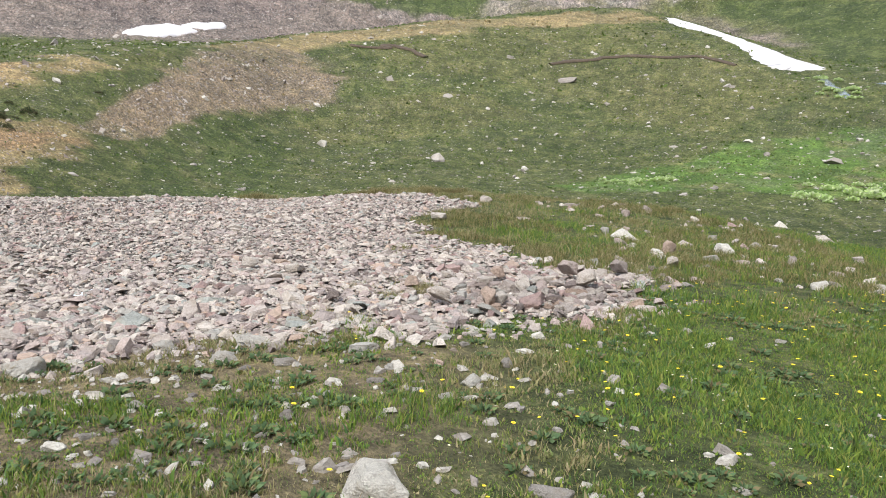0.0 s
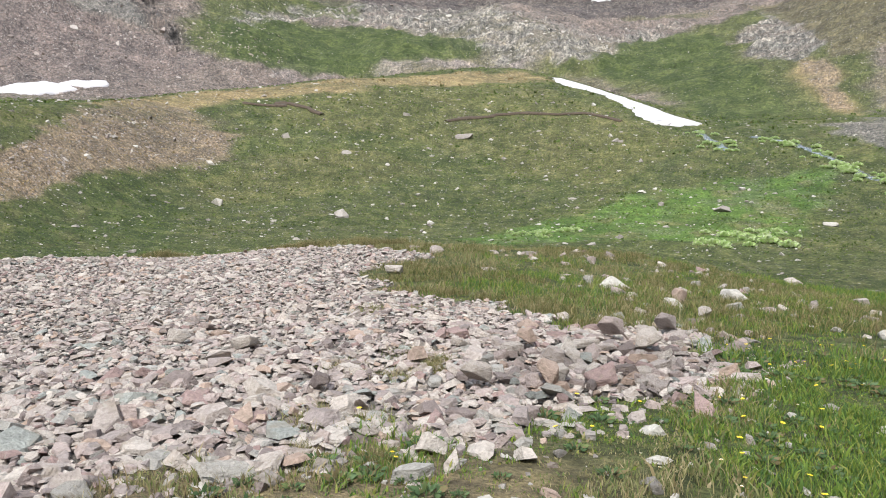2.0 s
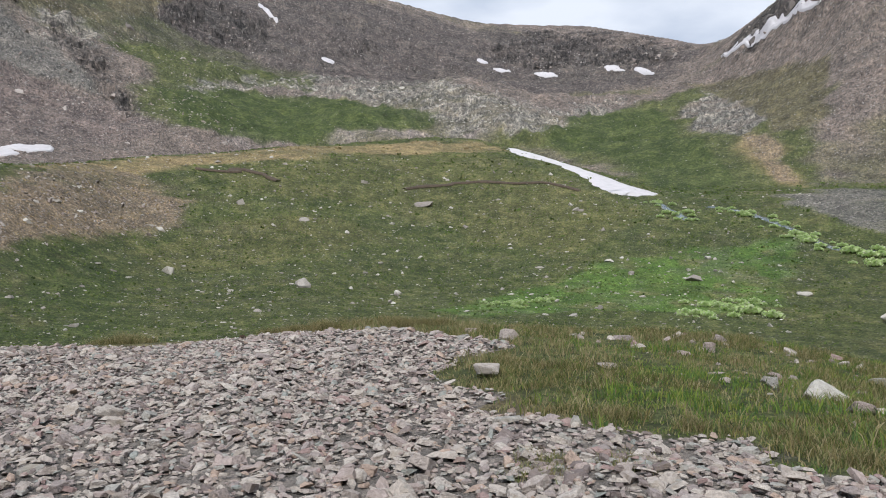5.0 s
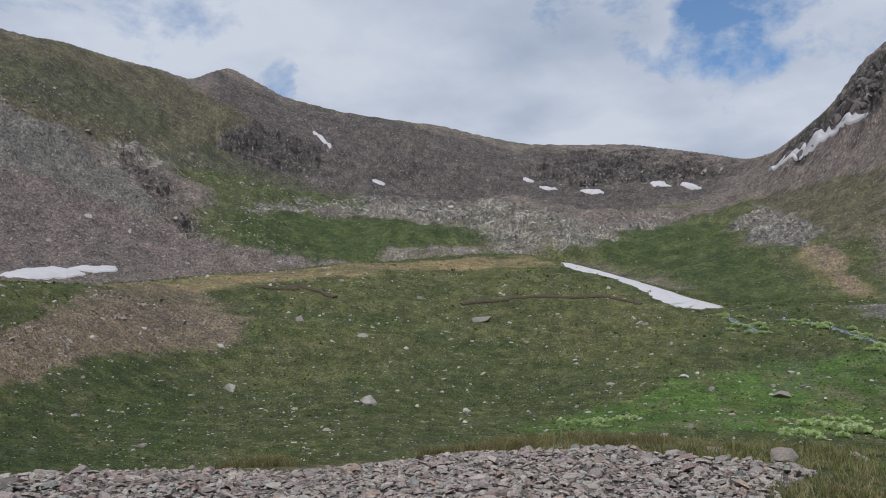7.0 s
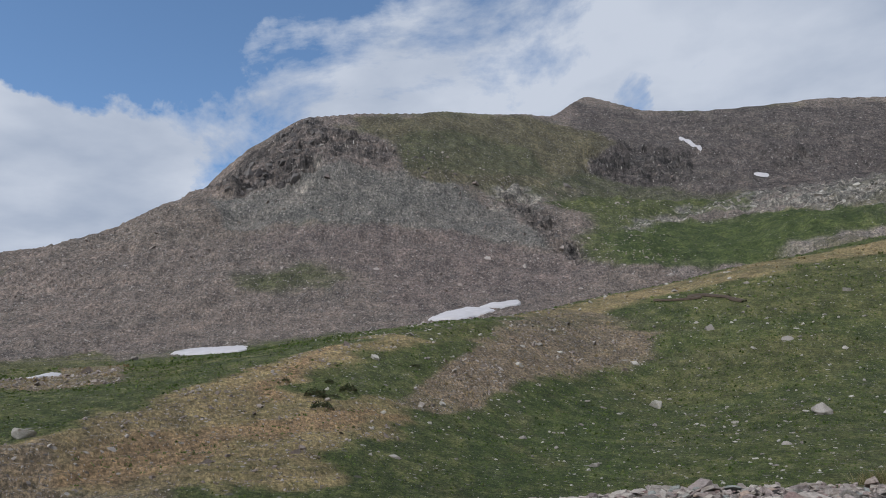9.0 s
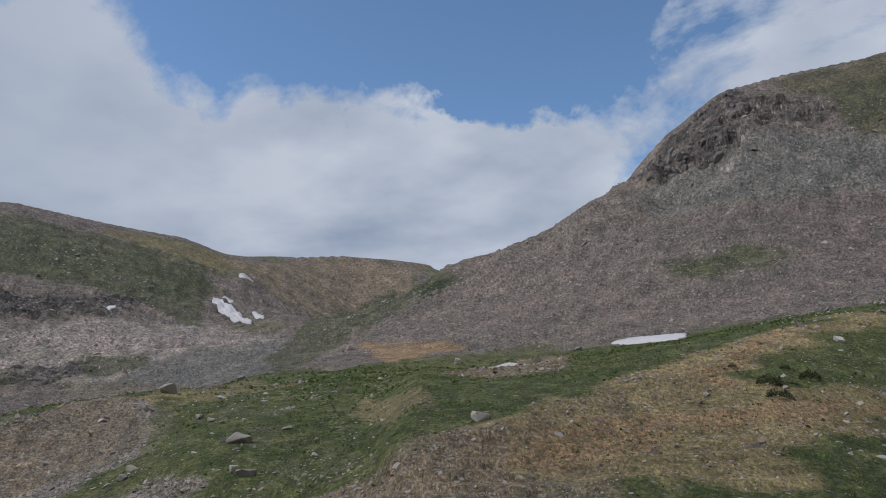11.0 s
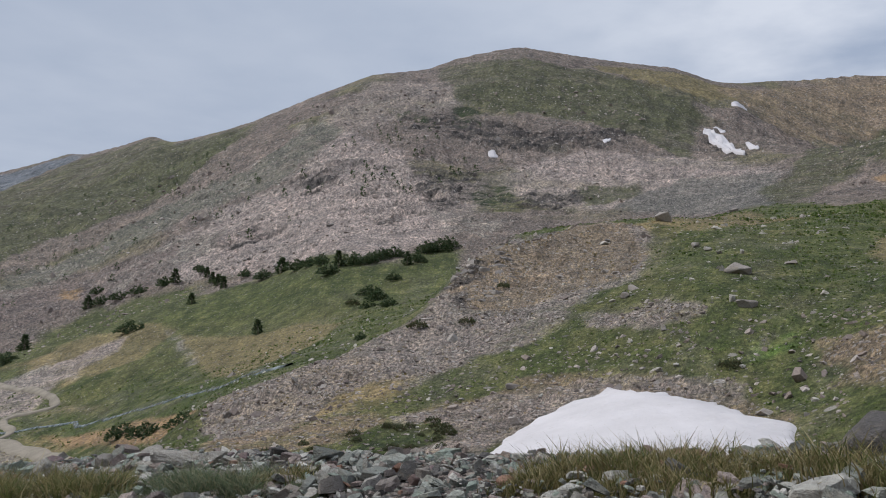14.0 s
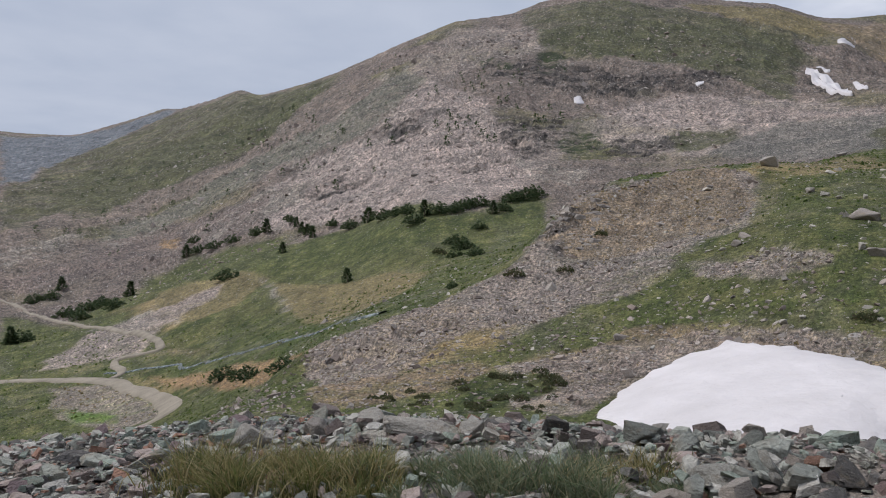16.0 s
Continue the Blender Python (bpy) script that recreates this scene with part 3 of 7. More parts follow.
COVER_M = [
    # sunlit patch of the valley floor, painted as a pale tone
    ('pale', [(122.1, 210), (119.1, 212), (115.1, 201), (113.8, 178), (116.7, 182), (119.7, 173)]),
    ('rock', [(-7.1, 701), (-14.4, 701), (-14.2, 456), (-10.6, 512), (-7.3, 557)]),
    ('rock', [(-13.4, 453), (-16.6, 442), (-18.1, 400), (-17.3, 386), (-13.4, 408)]),
    ('rock', [(-10.3, 481), (-11.0, 460), (-11.2, 395), (-10.4, 396)]),
    ('rock', [(5.7, 457), (3.3, 489), (2.9, 442), (4.9, 403)]),
    ('pale', [(-3.0, 558), (-5.4, 564), (-6.8, 505), (-3.8, 511)]),
    ('rock', [(3.1, 517), (1.2, 530), (1.0, 497), (2.3, 489)]),
    ('rosy', [(-5.1, 376), (-9.8, 381), (-16.9, 397), (-16.7, 381), (-9.8, 369), (-5.6, 364)]),
    ('rosy', [(2.2, 359), (1.2, 371), (-1.5, 349), (1.9, 327)]),
    ('rock', [(16.6, 498), (13.8, 549), (11.9, 522), (13.1, 449), (15.1, 452)]),
]
COVER_N = [
    ('rock', [(-17.6, 395), (-22.8, 487), (-27.0, 616), (-27.4, 545), (-23.2, 410), (-18.9, 381)]),
    ('rock', [(-32.5, 499), (-36.3, 433), (-36.9, 344), (-34.7, 343)]),
    ('grey', [(-38.6, 187), (-42.4, 215), (-46.2, 200), (-46.8, 142), (-43.8, 150), (-40.9, 159)]),
    ('tan', [(49.0, 38.0), (43.4, 46.5), (36.0, 62), (29.8, 76), (24.5, 90), (21.7, 87.0), (30.1, 64.3), (31.0, 54.5), (23.0, 58.3), (24.9, 48.1), (30.4, 40.8), (28.3, 36.1), (39.6, 34.1), (48.6, 33.8)]),
    ('rust', [(48.7, 34.8), (41.5, 43.7), (31.8, 49.1), (23.9, 55.3), (28.8, 46.1), (36.2, 42.2), (42.8, 34.9)]),
    ('rust', [(35.1, 55.0), (31.6, 66.6), (28.4, 79.9), (30.9, 61.9), (33.6, 54.0)]),
]
COVER_O = [
    ('brown', [(82.3, 35.4), (79.0, 39.5), (74.4, 37.6), (67.7, 36.8), (63.7, 33.8), (59.0, 30.2), (58.7, 28.3), (66.5, 33.2), (73.2, 34.4), (76.4, 28.0), (80.1, 27.8)]),
    ('stony', [(74.1, 49.4), (68.5, 46.7), (65.1, 43.3), (66.2, 41.7), (71.2, 43.6)]),
    ('bright', [(67.3, 38.2), (64.0, 41.5), (60.2, 43.0), (59.5, 37.1), (64.1, 36.9)]),
]
EVERY_COVER = COVER_A + COVER_B + COVER_C + COVER_D + COVER_E + COVER_F + COVER_G + COVER_H + COVER_I + COVER_J + COVER_K + COVER_L + COVER_M + COVER_N + COVER_O
SPOTS_A = [
    # distance haze, painted as a blue-grey tone on the far range
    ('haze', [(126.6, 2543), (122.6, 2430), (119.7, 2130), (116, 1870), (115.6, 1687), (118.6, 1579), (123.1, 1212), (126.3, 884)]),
    ('alp', [(115.6, 1581), (111.2, 1367), (109.6, 1168), (105.4, 1005), (108.5, 725), (112.5, 659), (117.5, 694), (122.1, 588), (126, 451), (126.3, 827), (123.1, 1200), (118.6, 1546)]),
    ('scree', [(105.3, 829), (102, 787), (99.3, 635), (105.1, 601), (110.8, 566), (115.5, 568), (119.9, 480), (122, 488), (117.1, 647), (110.9, 650)]),
    # pale green strip; the sunlight on it is put into the tone
    ('sage', [(98.5, 701), (96.7, 612), (101.6, 449), (108.3, 475), (112.3, 457), (116.9, 446), (119.8, 419), (119.1, 482), (113.6, 569), (108.9, 622), (103.5, 598)]),
    ('rosy', [(96.7, 612), (92.2, 450), (90.2, 320), (87.3, 239), (89.6, 213), (94.6, 198), (100.9, 255), (106, 276), (109, 307), (106.2, 322), (104.7, 359), (108.2, 419), (104.9, 444), (100.7, 436)]),
    ('mauve', [(125.7, 326), (122.8, 356), (119, 393), (115.3, 446), (111.4, 426), (108.5, 395), (107.9, 329), (110.3, 325), (115.1, 345), (119.5, 321), (123.6, 308), (125.6, 314)]),
    ('rust', [(116, 414), (114.5, 393), (114.7, 334), (115.7, 348)]),
    ('pale', [(125.9, 414), (122.6, 442), (120.9, 464), (121.2, 428), (123.8, 376), (125.8, 352)]),
]
SPOTS_B = [
    ('alp', [(90.2, 970), (84.4, 934), (78.8, 1000), (74.9, 950), (70.4, 841), (70.8, 504), (74.6, 584), (79.3, 626), (84.1, 658), (88.3, 684)]),
    ('dun', [(78.8, 1040), (70.6, 1211), (65.6, 1235), (65.5, 1097), (69.5, 941), (74.2, 945)]),
    ('crag', [(85.7, 616), (83.2, 603), (79.2, 581), (75, 609), (74.6, 584), (77.6, 532), (81.5, 509), (84.7, 500), (86.4, 518)]),
    ('shrub', [(93.4, 686), (90.8, 626), (90.7, 577), (92.9, 626)]),
    ('shrub', [(88.7, 689), (86.2, 661), (86.5, 603), (88.4, 604)]),
    ('shrub', [(86.1, 355), (83.7, 384), (83.2, 354), (83.4, 305), (85.9, 293), (86.6, 321)]),
    ('crag', [(101.6, 459), (97.3, 425), (96.3, 377), (98.9, 396)]),
    ('crag', [(91.2, 362), (87.9, 405), (86.2, 392), (87.7, 342), (90.6, 332)]),
]
SPOTS_C = [
    ('crag', [(105.5, 344), (103, 353), (101.2, 331), (103.3, 309), (105, 316)]),
    ('crag', [(93.9, 284), (92.1, 280), (92, 251), (93.5, 256)]),
    ('crag', [(83.5, 337), (78, 351), (77.1, 325), (80.9, 285), (83.4, 299)]),
    ('alp', [(78.8, 359), (74.2, 359), (73.7, 309), (77.8, 298)]),
    ('pale', [(90.1, 289), (83.7, 262), (84.7, 229), (88.1, 240)]),
    ('grey', [(75.5, 287), (70.7, 379), (65.1, 359), (64.7, 187), (71.1, 262)]),
    ('green', [(113.9, 165), (109.4, 217), (104.2, 245), (97.1, 191), (91.1, 186), (87, 202), (84.1, 72), (88.9, 144.3), (91.6, 104.9), (91.9, 59.7), (97.5, 69.7), (104.1, 111), (109.5, 133.2)]),
    ('dun', [(115.4, 238), (109.4, 217), (107.1, 196), (109.3, 171), (112.4, 169), (115.4, 198)]),
]
SPOTS_D = [
    ('dun', [(107.1, 189), (100.8, 150), (97.3, 144), (94.6, 128.5), (97.5, 69.7), (103.4, 114.2)]),
    ('pale', [(107.9, 200), (107.3, 196), (104.9, 144.8), (105.7, 144.8)]),
    # pale ground by the track, sunlight painted into its colour
    ('rosy', [(120.6, 203), (115.9, 200), (112.9, 211), (110.5, 208), (111.1, 190), (114.9, 177), (115.7, 155), (120.5, 164), (122.6, 166)]),
    ('green', [(125.4, 268), (123.4, 252), (119.6, 204), (121.5, 183), (124.9, 190)]),
    ('lush', [(113.4, 130.7), (108.3, 115.5), (101.9, 93.4), (98.5, 89.7), (94.6, 95.7), (92.3, 77.6), (95.5, 54.9), (99.4, 54.1), (106.6, 88.3), (112.3, 117.2)]),
    ('rust', [(114.5, 128.8), (109.5, 102.5), (104.4, 77.2), (99.1, 51.7), (99.1, 46.2), (103.8, 59.2), (110.7, 94.7)]),
    ('stony', [(84.1, 60.2), (83.1, 67.1), (79.8, 78.2), (74.7, 94.1), (69.1, 73.7), (70.6, 55.8), (74.9, 53.9), (78.1, 50.7), (79.3, 44.6), (84.3, 40.9), (88, 40.2), (90.5, 34.1), (93.1, 30.3), (97.6, 38.2), (98.3, 46.1), (94.6, 47.6), (89.9, 54.7), (85.9, 53.3)]),
    ('brown', [(84.1, 60.2), (82.7, 67.6), (79, 78.2), (74.3, 93.9), (70.9, 69.4), (71.7, 57.4), (75.7, 56.6), (79.1, 53), (82.1, 53.8)]),
]
SPOTS_E = [
    ('green', [(83.1, 34.5), (79.3, 41.4), (78.2, 44), (73.9, 43), (70.8, 44.7), (65.4, 45.4), (63, 46.6), (62.1, 35.1), (65.6, 35.4), (70, 37.7), (76, 38.5), (77.8, 36.4), (81.9, 35.7)]),
    ('stony', [(73.6, 47), (70, 45.9), (66, 44.7), (65.2, 42.4), (69.3, 41.9), (72.4, 45)]),
    ('olive', [(71.5, 91.4), (64.2, 93.2), (63, 46.6), (65.5, 46.4), (70.9, 45.9), (74.6, 50.4), (70.6, 55.8)]),
    ('stony', [(83.7, 33.7), (77.8, 36.4), (69.9, 37), (62.1, 34.6), (61.8, 32.4), (69.7, 35.3), (73.1, 32.9), (75.7, 29.8), (76.8, 26.8), (81.4, 28.2)]),
    ('lush', [(85.5, 29.7), (83.4, 32.7), (80.5, 32.7), (78.6, 30.6), (80.9, 29), (83.6, 26.4)]),
    ('brown', [(96.4, 33.5), (90.5, 34.1), (85.4, 34.8), (83.7, 33.7), (85.8, 30.6), (90.7, 27.9), (93.2, 27)]),
    ('stony', [(121.5, 140.2), (117.1, 131.4), (112.7, 94.6), (112.6, 84.6), (116.6, 92.4), (120.2, 112.7)]),
    ('bright', [(120.4, 119.5), (116.4, 104.2), (115.6, 94.5), (118.9, 105.5)]),
]
SPOTS_F = [
    ('scree', [(65.2, 233), (61.1, 371), (54.5, 1492), (47.9, 437), (47.9, 245), (53.4, 240), (60.5, 156)]),
    ('alp', [(65.8, 291), (63.9, 358), (61.4, 1120), (55.6, 1464), (53.2, 430), (51.5, 390), (55.4, 406), (59.1, 364), (61.7, 249), (64.6, 189)]),
    ('shrub', [(55.6, 1386), (53.6, 428), (51.5, 387), (52.9, 385), (55, 399)]),
    ('shrub', [(61.4, 339), (59.1, 372), (57.2, 370), (59.9, 345)]),
    ('brown', [(69.7, 1146), (67.1, 1278), (61.4, 1549), (54.9, 1556), (56.7, 1390), (60.6, 1142), (64.6, 866), (67.1, 1011)]),
    ('dun', [(76.2, 256), (66.1, 173), (62.2, 82.4), (68.8, 81.6)]),
    ('green', [(69.6, 82.5), (64.1, 97), (56.7, 151), (47.8, 172), (46.5, 41.9), (50.9, 36.8), (55.7, 38.9), (61.5, 39.7), (66, 41.2), (65, 44.8), (69.7, 54.1)]),
    ('brown', [(59, 38.5), (53.9, 36.6), (46.4, 40.8), (45.8, 29.6), (50, 28.5), (54.8, 31.7), (57.3, 33.6)]),
]
SPOTS_G = [
    ('rust', [(59, 288), (53.5, 253), (50.7, 231), (56.9, 186)]),
    ('heath', [(26.7, 628), (20.7, 692), (14.8, 824), (10.5, 940), (5, 884), (8, 767), (9.4, 663), (13.7, 563), (17.9, 539), (22.3, 547)]),
    ('alp', [(22.2, 613), (14.9, 775), (10.7, 839), (9.7, 706), (14.4, 598), (19.6, 565)]),
    ('green', [(11.8, 496), (5.7, 564), (-3.9, 637), (-3.7, 541), (2.2, 518), (8.3, 472)]),
    ('lush', [(8.1, 411), (3.1, 447), (-3.5, 473), (-2.9, 363), (1.4, 366), (5.9, 322), (6.8, 361)]),
    ('crag', [(8.3, 794), (5.4, 885), (1.4, 849), (0.2, 749), (4.3, 707), (8.2, 680)]),
    ('grey', [(37.9, 489), (31.6, 468), (28.8, 484), (26.1, 494), (18.1, 486), (14.1, 449), (11.1, 367), (18.5, 386), (27.3, 392), (36.2, 413)]),
    ('mauve', [(35.4, 398), (27.3, 387), (18.5, 386), (11.2, 356), (6.7, 318), (14.1, 259), (20.9, 237), (25.1, 263), (23.2, 298), (31.9, 337)]),
]
SPOTS_H = [
    ('pale', [(31.3, 454), (28.8, 487), (28.5, 482), (30.6, 447)]),
    ('alp', [(35.9, 307), (32, 310), (28.9, 316), (28.9, 301), (32, 291), (35.5, 296)]),
    ('alp', [(59.5, 1257), (52.5, 418), (50.2, 394), (52.4, 381), (56.5, 358), (58.4, 337), (59.1, 337)]),
    ('shrub', [(55.3, 405), (53.2, 409), (50.6, 388), (50.9, 371), (54.2, 363)]),
    ('brown', [(59.7, 1578), (55.5, 1618), (52.9, 426), (56.8, 1356), (59.4, 1215)]),
    ('olive', [(55.5, 198), (44.6, 228), (36.5, 86.2), (40.4, 61.8), (47.7, 62.8), (58, 89.3), (58.4, 139.8)]),
    ('brown', [(51.4, 76.7), (46.9, 192), (43.4, 186), (42.7, 65.7), (47.8, 65.1)]),
    ('dun', [(57.7, 75.6), (51.6, 52.2), (51, 46.8), (53.7, 44.9), (57.3, 59.7)]),
]
SPOTS_I = [
    ('green', [(33.4, 56.1), (28.5, 61.4), (23.4, 78.8), (19.5, 91.7), (17.6, 93.2), (20.3, 77.1), (23.9, 61.8), (28.7, 54)]),
    ('brown', [(24.8, 56.8), (20.2, 78.9), (15, 107.1), (8.5, 140.1), (4.3, 137.1), (5.2, 125.3), (10.7, 101.8), (16.6, 76.3), (20.9, 59.5)]),
    ('heath', [(23, 648), (19.1, 728), (15.7, 790), (10.5, 923), (6.6, 946), (7.3, 753), (11.3, 545), (16, 517), (20.4, 474), (22.5, 484)]),
    ('alp', [(22.8, 597), (17.1, 693), (12.4, 693), (10.1, 603), (15.3, 543), (20.5, 497), (22.6, 497)]),
    ('lush', [(6.1, 395), (1.9, 503), (-3.4, 505), (-9.6, 441), (-13.6, 426), (-12.8, 397), (-8.7, 376), (-5.6, 376), (-1.7, 350), (2.6, 335), (5.1, 327)]),
    ('rock', [(2, 532), (-3.3, 632), (-13.2, 613), (-16.3, 450), (-19.4, 451), (-23.2, 420), (-21.9, 377), (-17.6, 385), (-13.2, 419), (-9.6, 482), (-3.3, 539), (1.1, 506)]),
    ('crag', [(7.7, 733), (5.3, 846), (1.3, 852), (-0.1, 759), (3.8, 682), (6.4, 696)]),
    ('crag', [(-18.6, 1231), (-25.5, 1322), (-32, 1084), (-31.2, 940), (-27.1, 986), (-19.4, 1057)]),
]
SPOTS_J = [
    ('heath', [(-31.1, 718), (-36.4, 623), (-41.6, 471), (-41.3, 330), (-38.3, 322), (-33.8, 626)]),
    ('rock', [(-31.8, 499), (-33.4, 629), (-35.6, 495), (-37.6, 349), (-36.1, 324), (-32.8, 376)]),
    ('lush', [(-24.1, 481), (-27.8, 566), (-30.6, 500), (-31.7, 367), (-35.3, 272), (-36.9, 168), (-32.6, 180), (-28.4, 287), (-25.7, 338), (-21.9, 355)]),
    ('brown', [(-36.1, 324), (-37.9, 326), (-40, 253), (-38.7, 255)]),
    ('olive', [(8.5, 97.7), (2.2, 123.2), (-6.3, 134.9), (-10.6, 128.2), (-6.4, 109.3), (2, 89.5), (6.1, 88.1)]),
    ('olive', [(-14.1, 151), (-23.5, 160), (-29.4, 139.4), (-25.4, 115), (-17.1, 121.2)]),
]
SPOTS_Z = [
    ('crag', [(-34.4, 807), (-35.9, 842), (-38.6, 742), (-40.2, 728), (-42.3, 696), (-42, 600), (-39.6, 655), (-36.6, 738)]),
    ('crag', [(38.6, 525), (36.1, 581), (34.2, 595), (31.9, 598), (29.5, 598), (28.2, 578), (29.7, 496), (31.6, 475), (34.3, 492), (36.1, 497)]),
    ('crag', [(28.2, 578), (24.6, 562), (22.4, 534), (24.2, 510), (26.9, 514), (28.1, 485)]),
    ('crag', [(15.1, 510), (12.7, 492), (10.9, 414), (8.9, 333), (9.9, 332), (12.6, 406), (14.8, 491)]),
    ('crag', [(70.3, 640), (69.3, 748), (67.4, 503), (68.1, 487)]),
    ('shrub', [(84.9, 28), (83.3, 32.2), (80.4, 32.3), (78.6, 30.6), (80.9, 28.8), (83.5, 26.3)]),
    ('shrub', [(64.1, 36.8), (62.3, 37.4), (62.2, 35.9), (63.7, 35.8)]),
    ('crag', [(84.2, 58.7), (83.1, 67.1), (82.2, 65.9), (82.2, 59.5), (82.9, 54.2)]),
]
EVERY_SPOT = SPOTS_A + SPOTS_B + SPOTS_C + SPOTS_D + SPOTS_E + SPOTS_F + SPOTS_G + SPOTS_H + SPOTS_I + SPOTS_J + SPOTS_Z
SNOW_NEAR = [
    [(-19.1, 256), (-21.5, 250), (-23.6, 234), (-26.0, 214), (-28.6, 198), (-30.7, 187), (-29.5, 178), (-27.6, 174), (-26.3, 184), (-24.8, 202), (-22.7, 226), (-19.8, 241)],
    [(21.3, 224), (20.3, 241), (19, 247), (17.5, 244), (16.1, 238), (17.4, 228), (19.1, 219)],
    [(40.0, 211), (38.5, 217), (37.1, 216), (35.1, 212), (34.9, 192), (36.7, 193), (38.6, 202)],
    [(49.0, 148), (48.0, 169), (47.0, 168), (47.1, 150), (48.2, 140)],
    [(75.7, 26.8), (74.9, 30.8), (72.6, 33.6), (70.2, 35.1), (68.0, 34.4), (65.9, 33.6), (63.9, 32.6), (62.3, 32.1), (60.6, 30.4), (58.4, 29.2), (58.4, 25.5), (66.8, 22.5)],
    [(17.3, 248), (15.8, 256), (14.2, 257), (14.5, 248), (16.3, 242)],
]
SNOW_FAR = [
    [(-25.9, 962), (-26.7, 959), (-27.5, 933), (-26.5, 926)],
    [(-28.1, 930), (-29, 921), (-29.6, 871), (-28.8, 894)],
    [(-20.6, 900), (-21.5, 918), (-22.4, 880), (-21.4, 886)],
    [(-17.4, 938), (-18.1, 927), (-18.8, 903), (-18.1, 900)],
    [(-16.1, 970), (-16.5, 980), (-17, 965), (-16.5, 951)],
    [(0.7, 927), (0.4, 927), (-0.7, 846), (-0.4, 842)],
    [(-40.8, 617), (-39.6, 652), (-37.7, 702), (-35.8, 760), (-34.4, 786), (-34.7, 771), (-36.6, 703), (-38.8, 657), (-40.6, 616)],
    [(-4.1, 746), (-4.5, 751), (-5.1, 748), (-4.8, 738)],
    [(70.2, 686), (69.4, 684), (68.2, 585), (67.2, 503), (68.6, 551), (69.5, 607)],
]
SNOW_FAR_WEST = [
    [(69.5, 736), (69.1, 751), (68.6, 694), (69.0, 689)],
    [(67.2, 582), (66.9, 583), (66.3, 540), (66.7, 542)],
    [(85.7, 478), (85.2, 482), (84.9, 470), (85.5, 463)],
    [(77.2, 539), (76.8, 546), (76.6, 530), (77.0, 523)],
    [(68.4, 943), (67.9, 965), (67.3, 956), (67.8, 930)],
]
# ======== places in the plan: x, y and width in metres ========
NEAR_STONES = [(-1.8, 4.6, 0.16), (-2.9, 5.4, 0.38), (-2.5, 6.0, 0.30), (-2.1, 6.0, 0.29), (-1.5, 5.6, 0.31), (-1.3, 6.1, 0.53), (-1.3, 5.4, 0.17), (-1.0, 5.5, 0.22), (-0.1, 6.4, 0.29), (0.1, 6.6, 0.28), (-0.3, 5.1, 0.16), (0.0, 4.9, 0.11), (0.2, 4.8, 0.15), (0.4, 5.1, 0.24), (0.7, 5.5, 0.17), (0.5, 6.3, 0.14), (0.4, 6.0, 0.14), (-0.8, 4.4, 0.17), (-0.8, 4.8, 0.11), (-0.6, 4.8, 0.10), (-1.4, 5.0, 0.10), (-1.5, 4.8, 0.08), (-1.3, 4.5, 0.11), (-1.3, 3.9, 0.07), (-1.3, 3.6, 0.08), (-1.0, 5.1, 0.10), (1.3, 4.7, 0.10), (2.5, 6.6, 0.16), (3.3, 6.4, 0.12), (3.3, 8.8, 0.22)]
NEAR_STONES_RIGHT = [(5.1, 9.1, 0.34), (5.5, 9.3, 0.4), (5.9, 9.1, 0.3), (4.8, 9.5, 0.24), (6.2, 9.4, 0.36), (6.6, 14.1, 0.48), (3.7, 11.1, 0.54), (3.7, 13.1, 0.63), (5.1, 12.1, 0.60), (1.4, 5.6, 0.07), (-0.2, 5.4, 0.12), (-1.7, 4.0, 0.10), (-1.5, 3.7, 0.09), (-1.9, 4.1, 0.14), (-1.8, 4.2, 0.09), (-0.9, 4.1, 0.08), (-0.2, 3.4, 0.47), (0.7, 3.4, 0.27), (1.7, 3.5, 0.12)]
TALUS_BLOCKS = [(0.7, 7.4, 0.52), (1.2, 7.3, 0.63), (1.9, 8.1, 0.44), (2.6, 9.0, 0.36), (2.2, 8.1, 0.26), (-0.6, 6.6, 0.25), (-0.9, 7.6, 0.29), (-2.3, 9.9, 0.38), (-1.6, 9.4, 0.53), (-1.9, 10.2, 0.28), (-2.1, 10.6, 0.30), (-3.5, 13.9, 0.38), (-0.4, 9.5, 0.21), (0.4, 14.4, 0.73)]
BANK_BLOCKS = [(1.8, 8.0, 0.31), (2.0, 8.4, 0.30), (2.1, 8.1, 0.38), (2.5, 8.8, 0.57), (0.8, 7.7, 0.43), (0.7, 7.9, 0.20), (4.0, 11.6, 0.65), (3.6, 10.2, 0.49), (3.1, 9.6, 0.33), (3.4, 12.3, 0.52), (3.5, 13.7, 0.50), (9.6, 17.0, 0.72), (5.0, 11.1, 0.67), (2.1, 15.0, 0.53), (1.5, 17.1, 0.61), (0.8, 17.2, 0.41), (1.2, 18.0, 0.54), (4.7, 16.7, 0.54), (4.1, 14.4, 0.36), (3.2, 9.0, 0.31), (-0.3, 11.1, 0.22), (-0.2, 8.5, 0.25)]
TALUS_EDGE = [(-3.0, 5.2), (-2.8, 5.6), (-2.6, 6.2), (-2.0, 6.2), (-1.3, 6.3), (-0.9, 6.4), (-0.5, 6.7), (-0.1, 6.3), (0.3, 6.6), (0.9, 7.0), (1.5, 7.1), (2.1, 7.3), (2.6, 7.9), (2.9, 9.2), (2.4, 9.7), (1.6, 9.3), (1.4, 11.3), (0.8, 11.9), (-0.0, 13.2), (-0.0, 14.9), (1.1, 16.4), (0.6, 17.8), (-1.9, 17.3), (-5.8, 17.2), (-8.7, 15.5)]
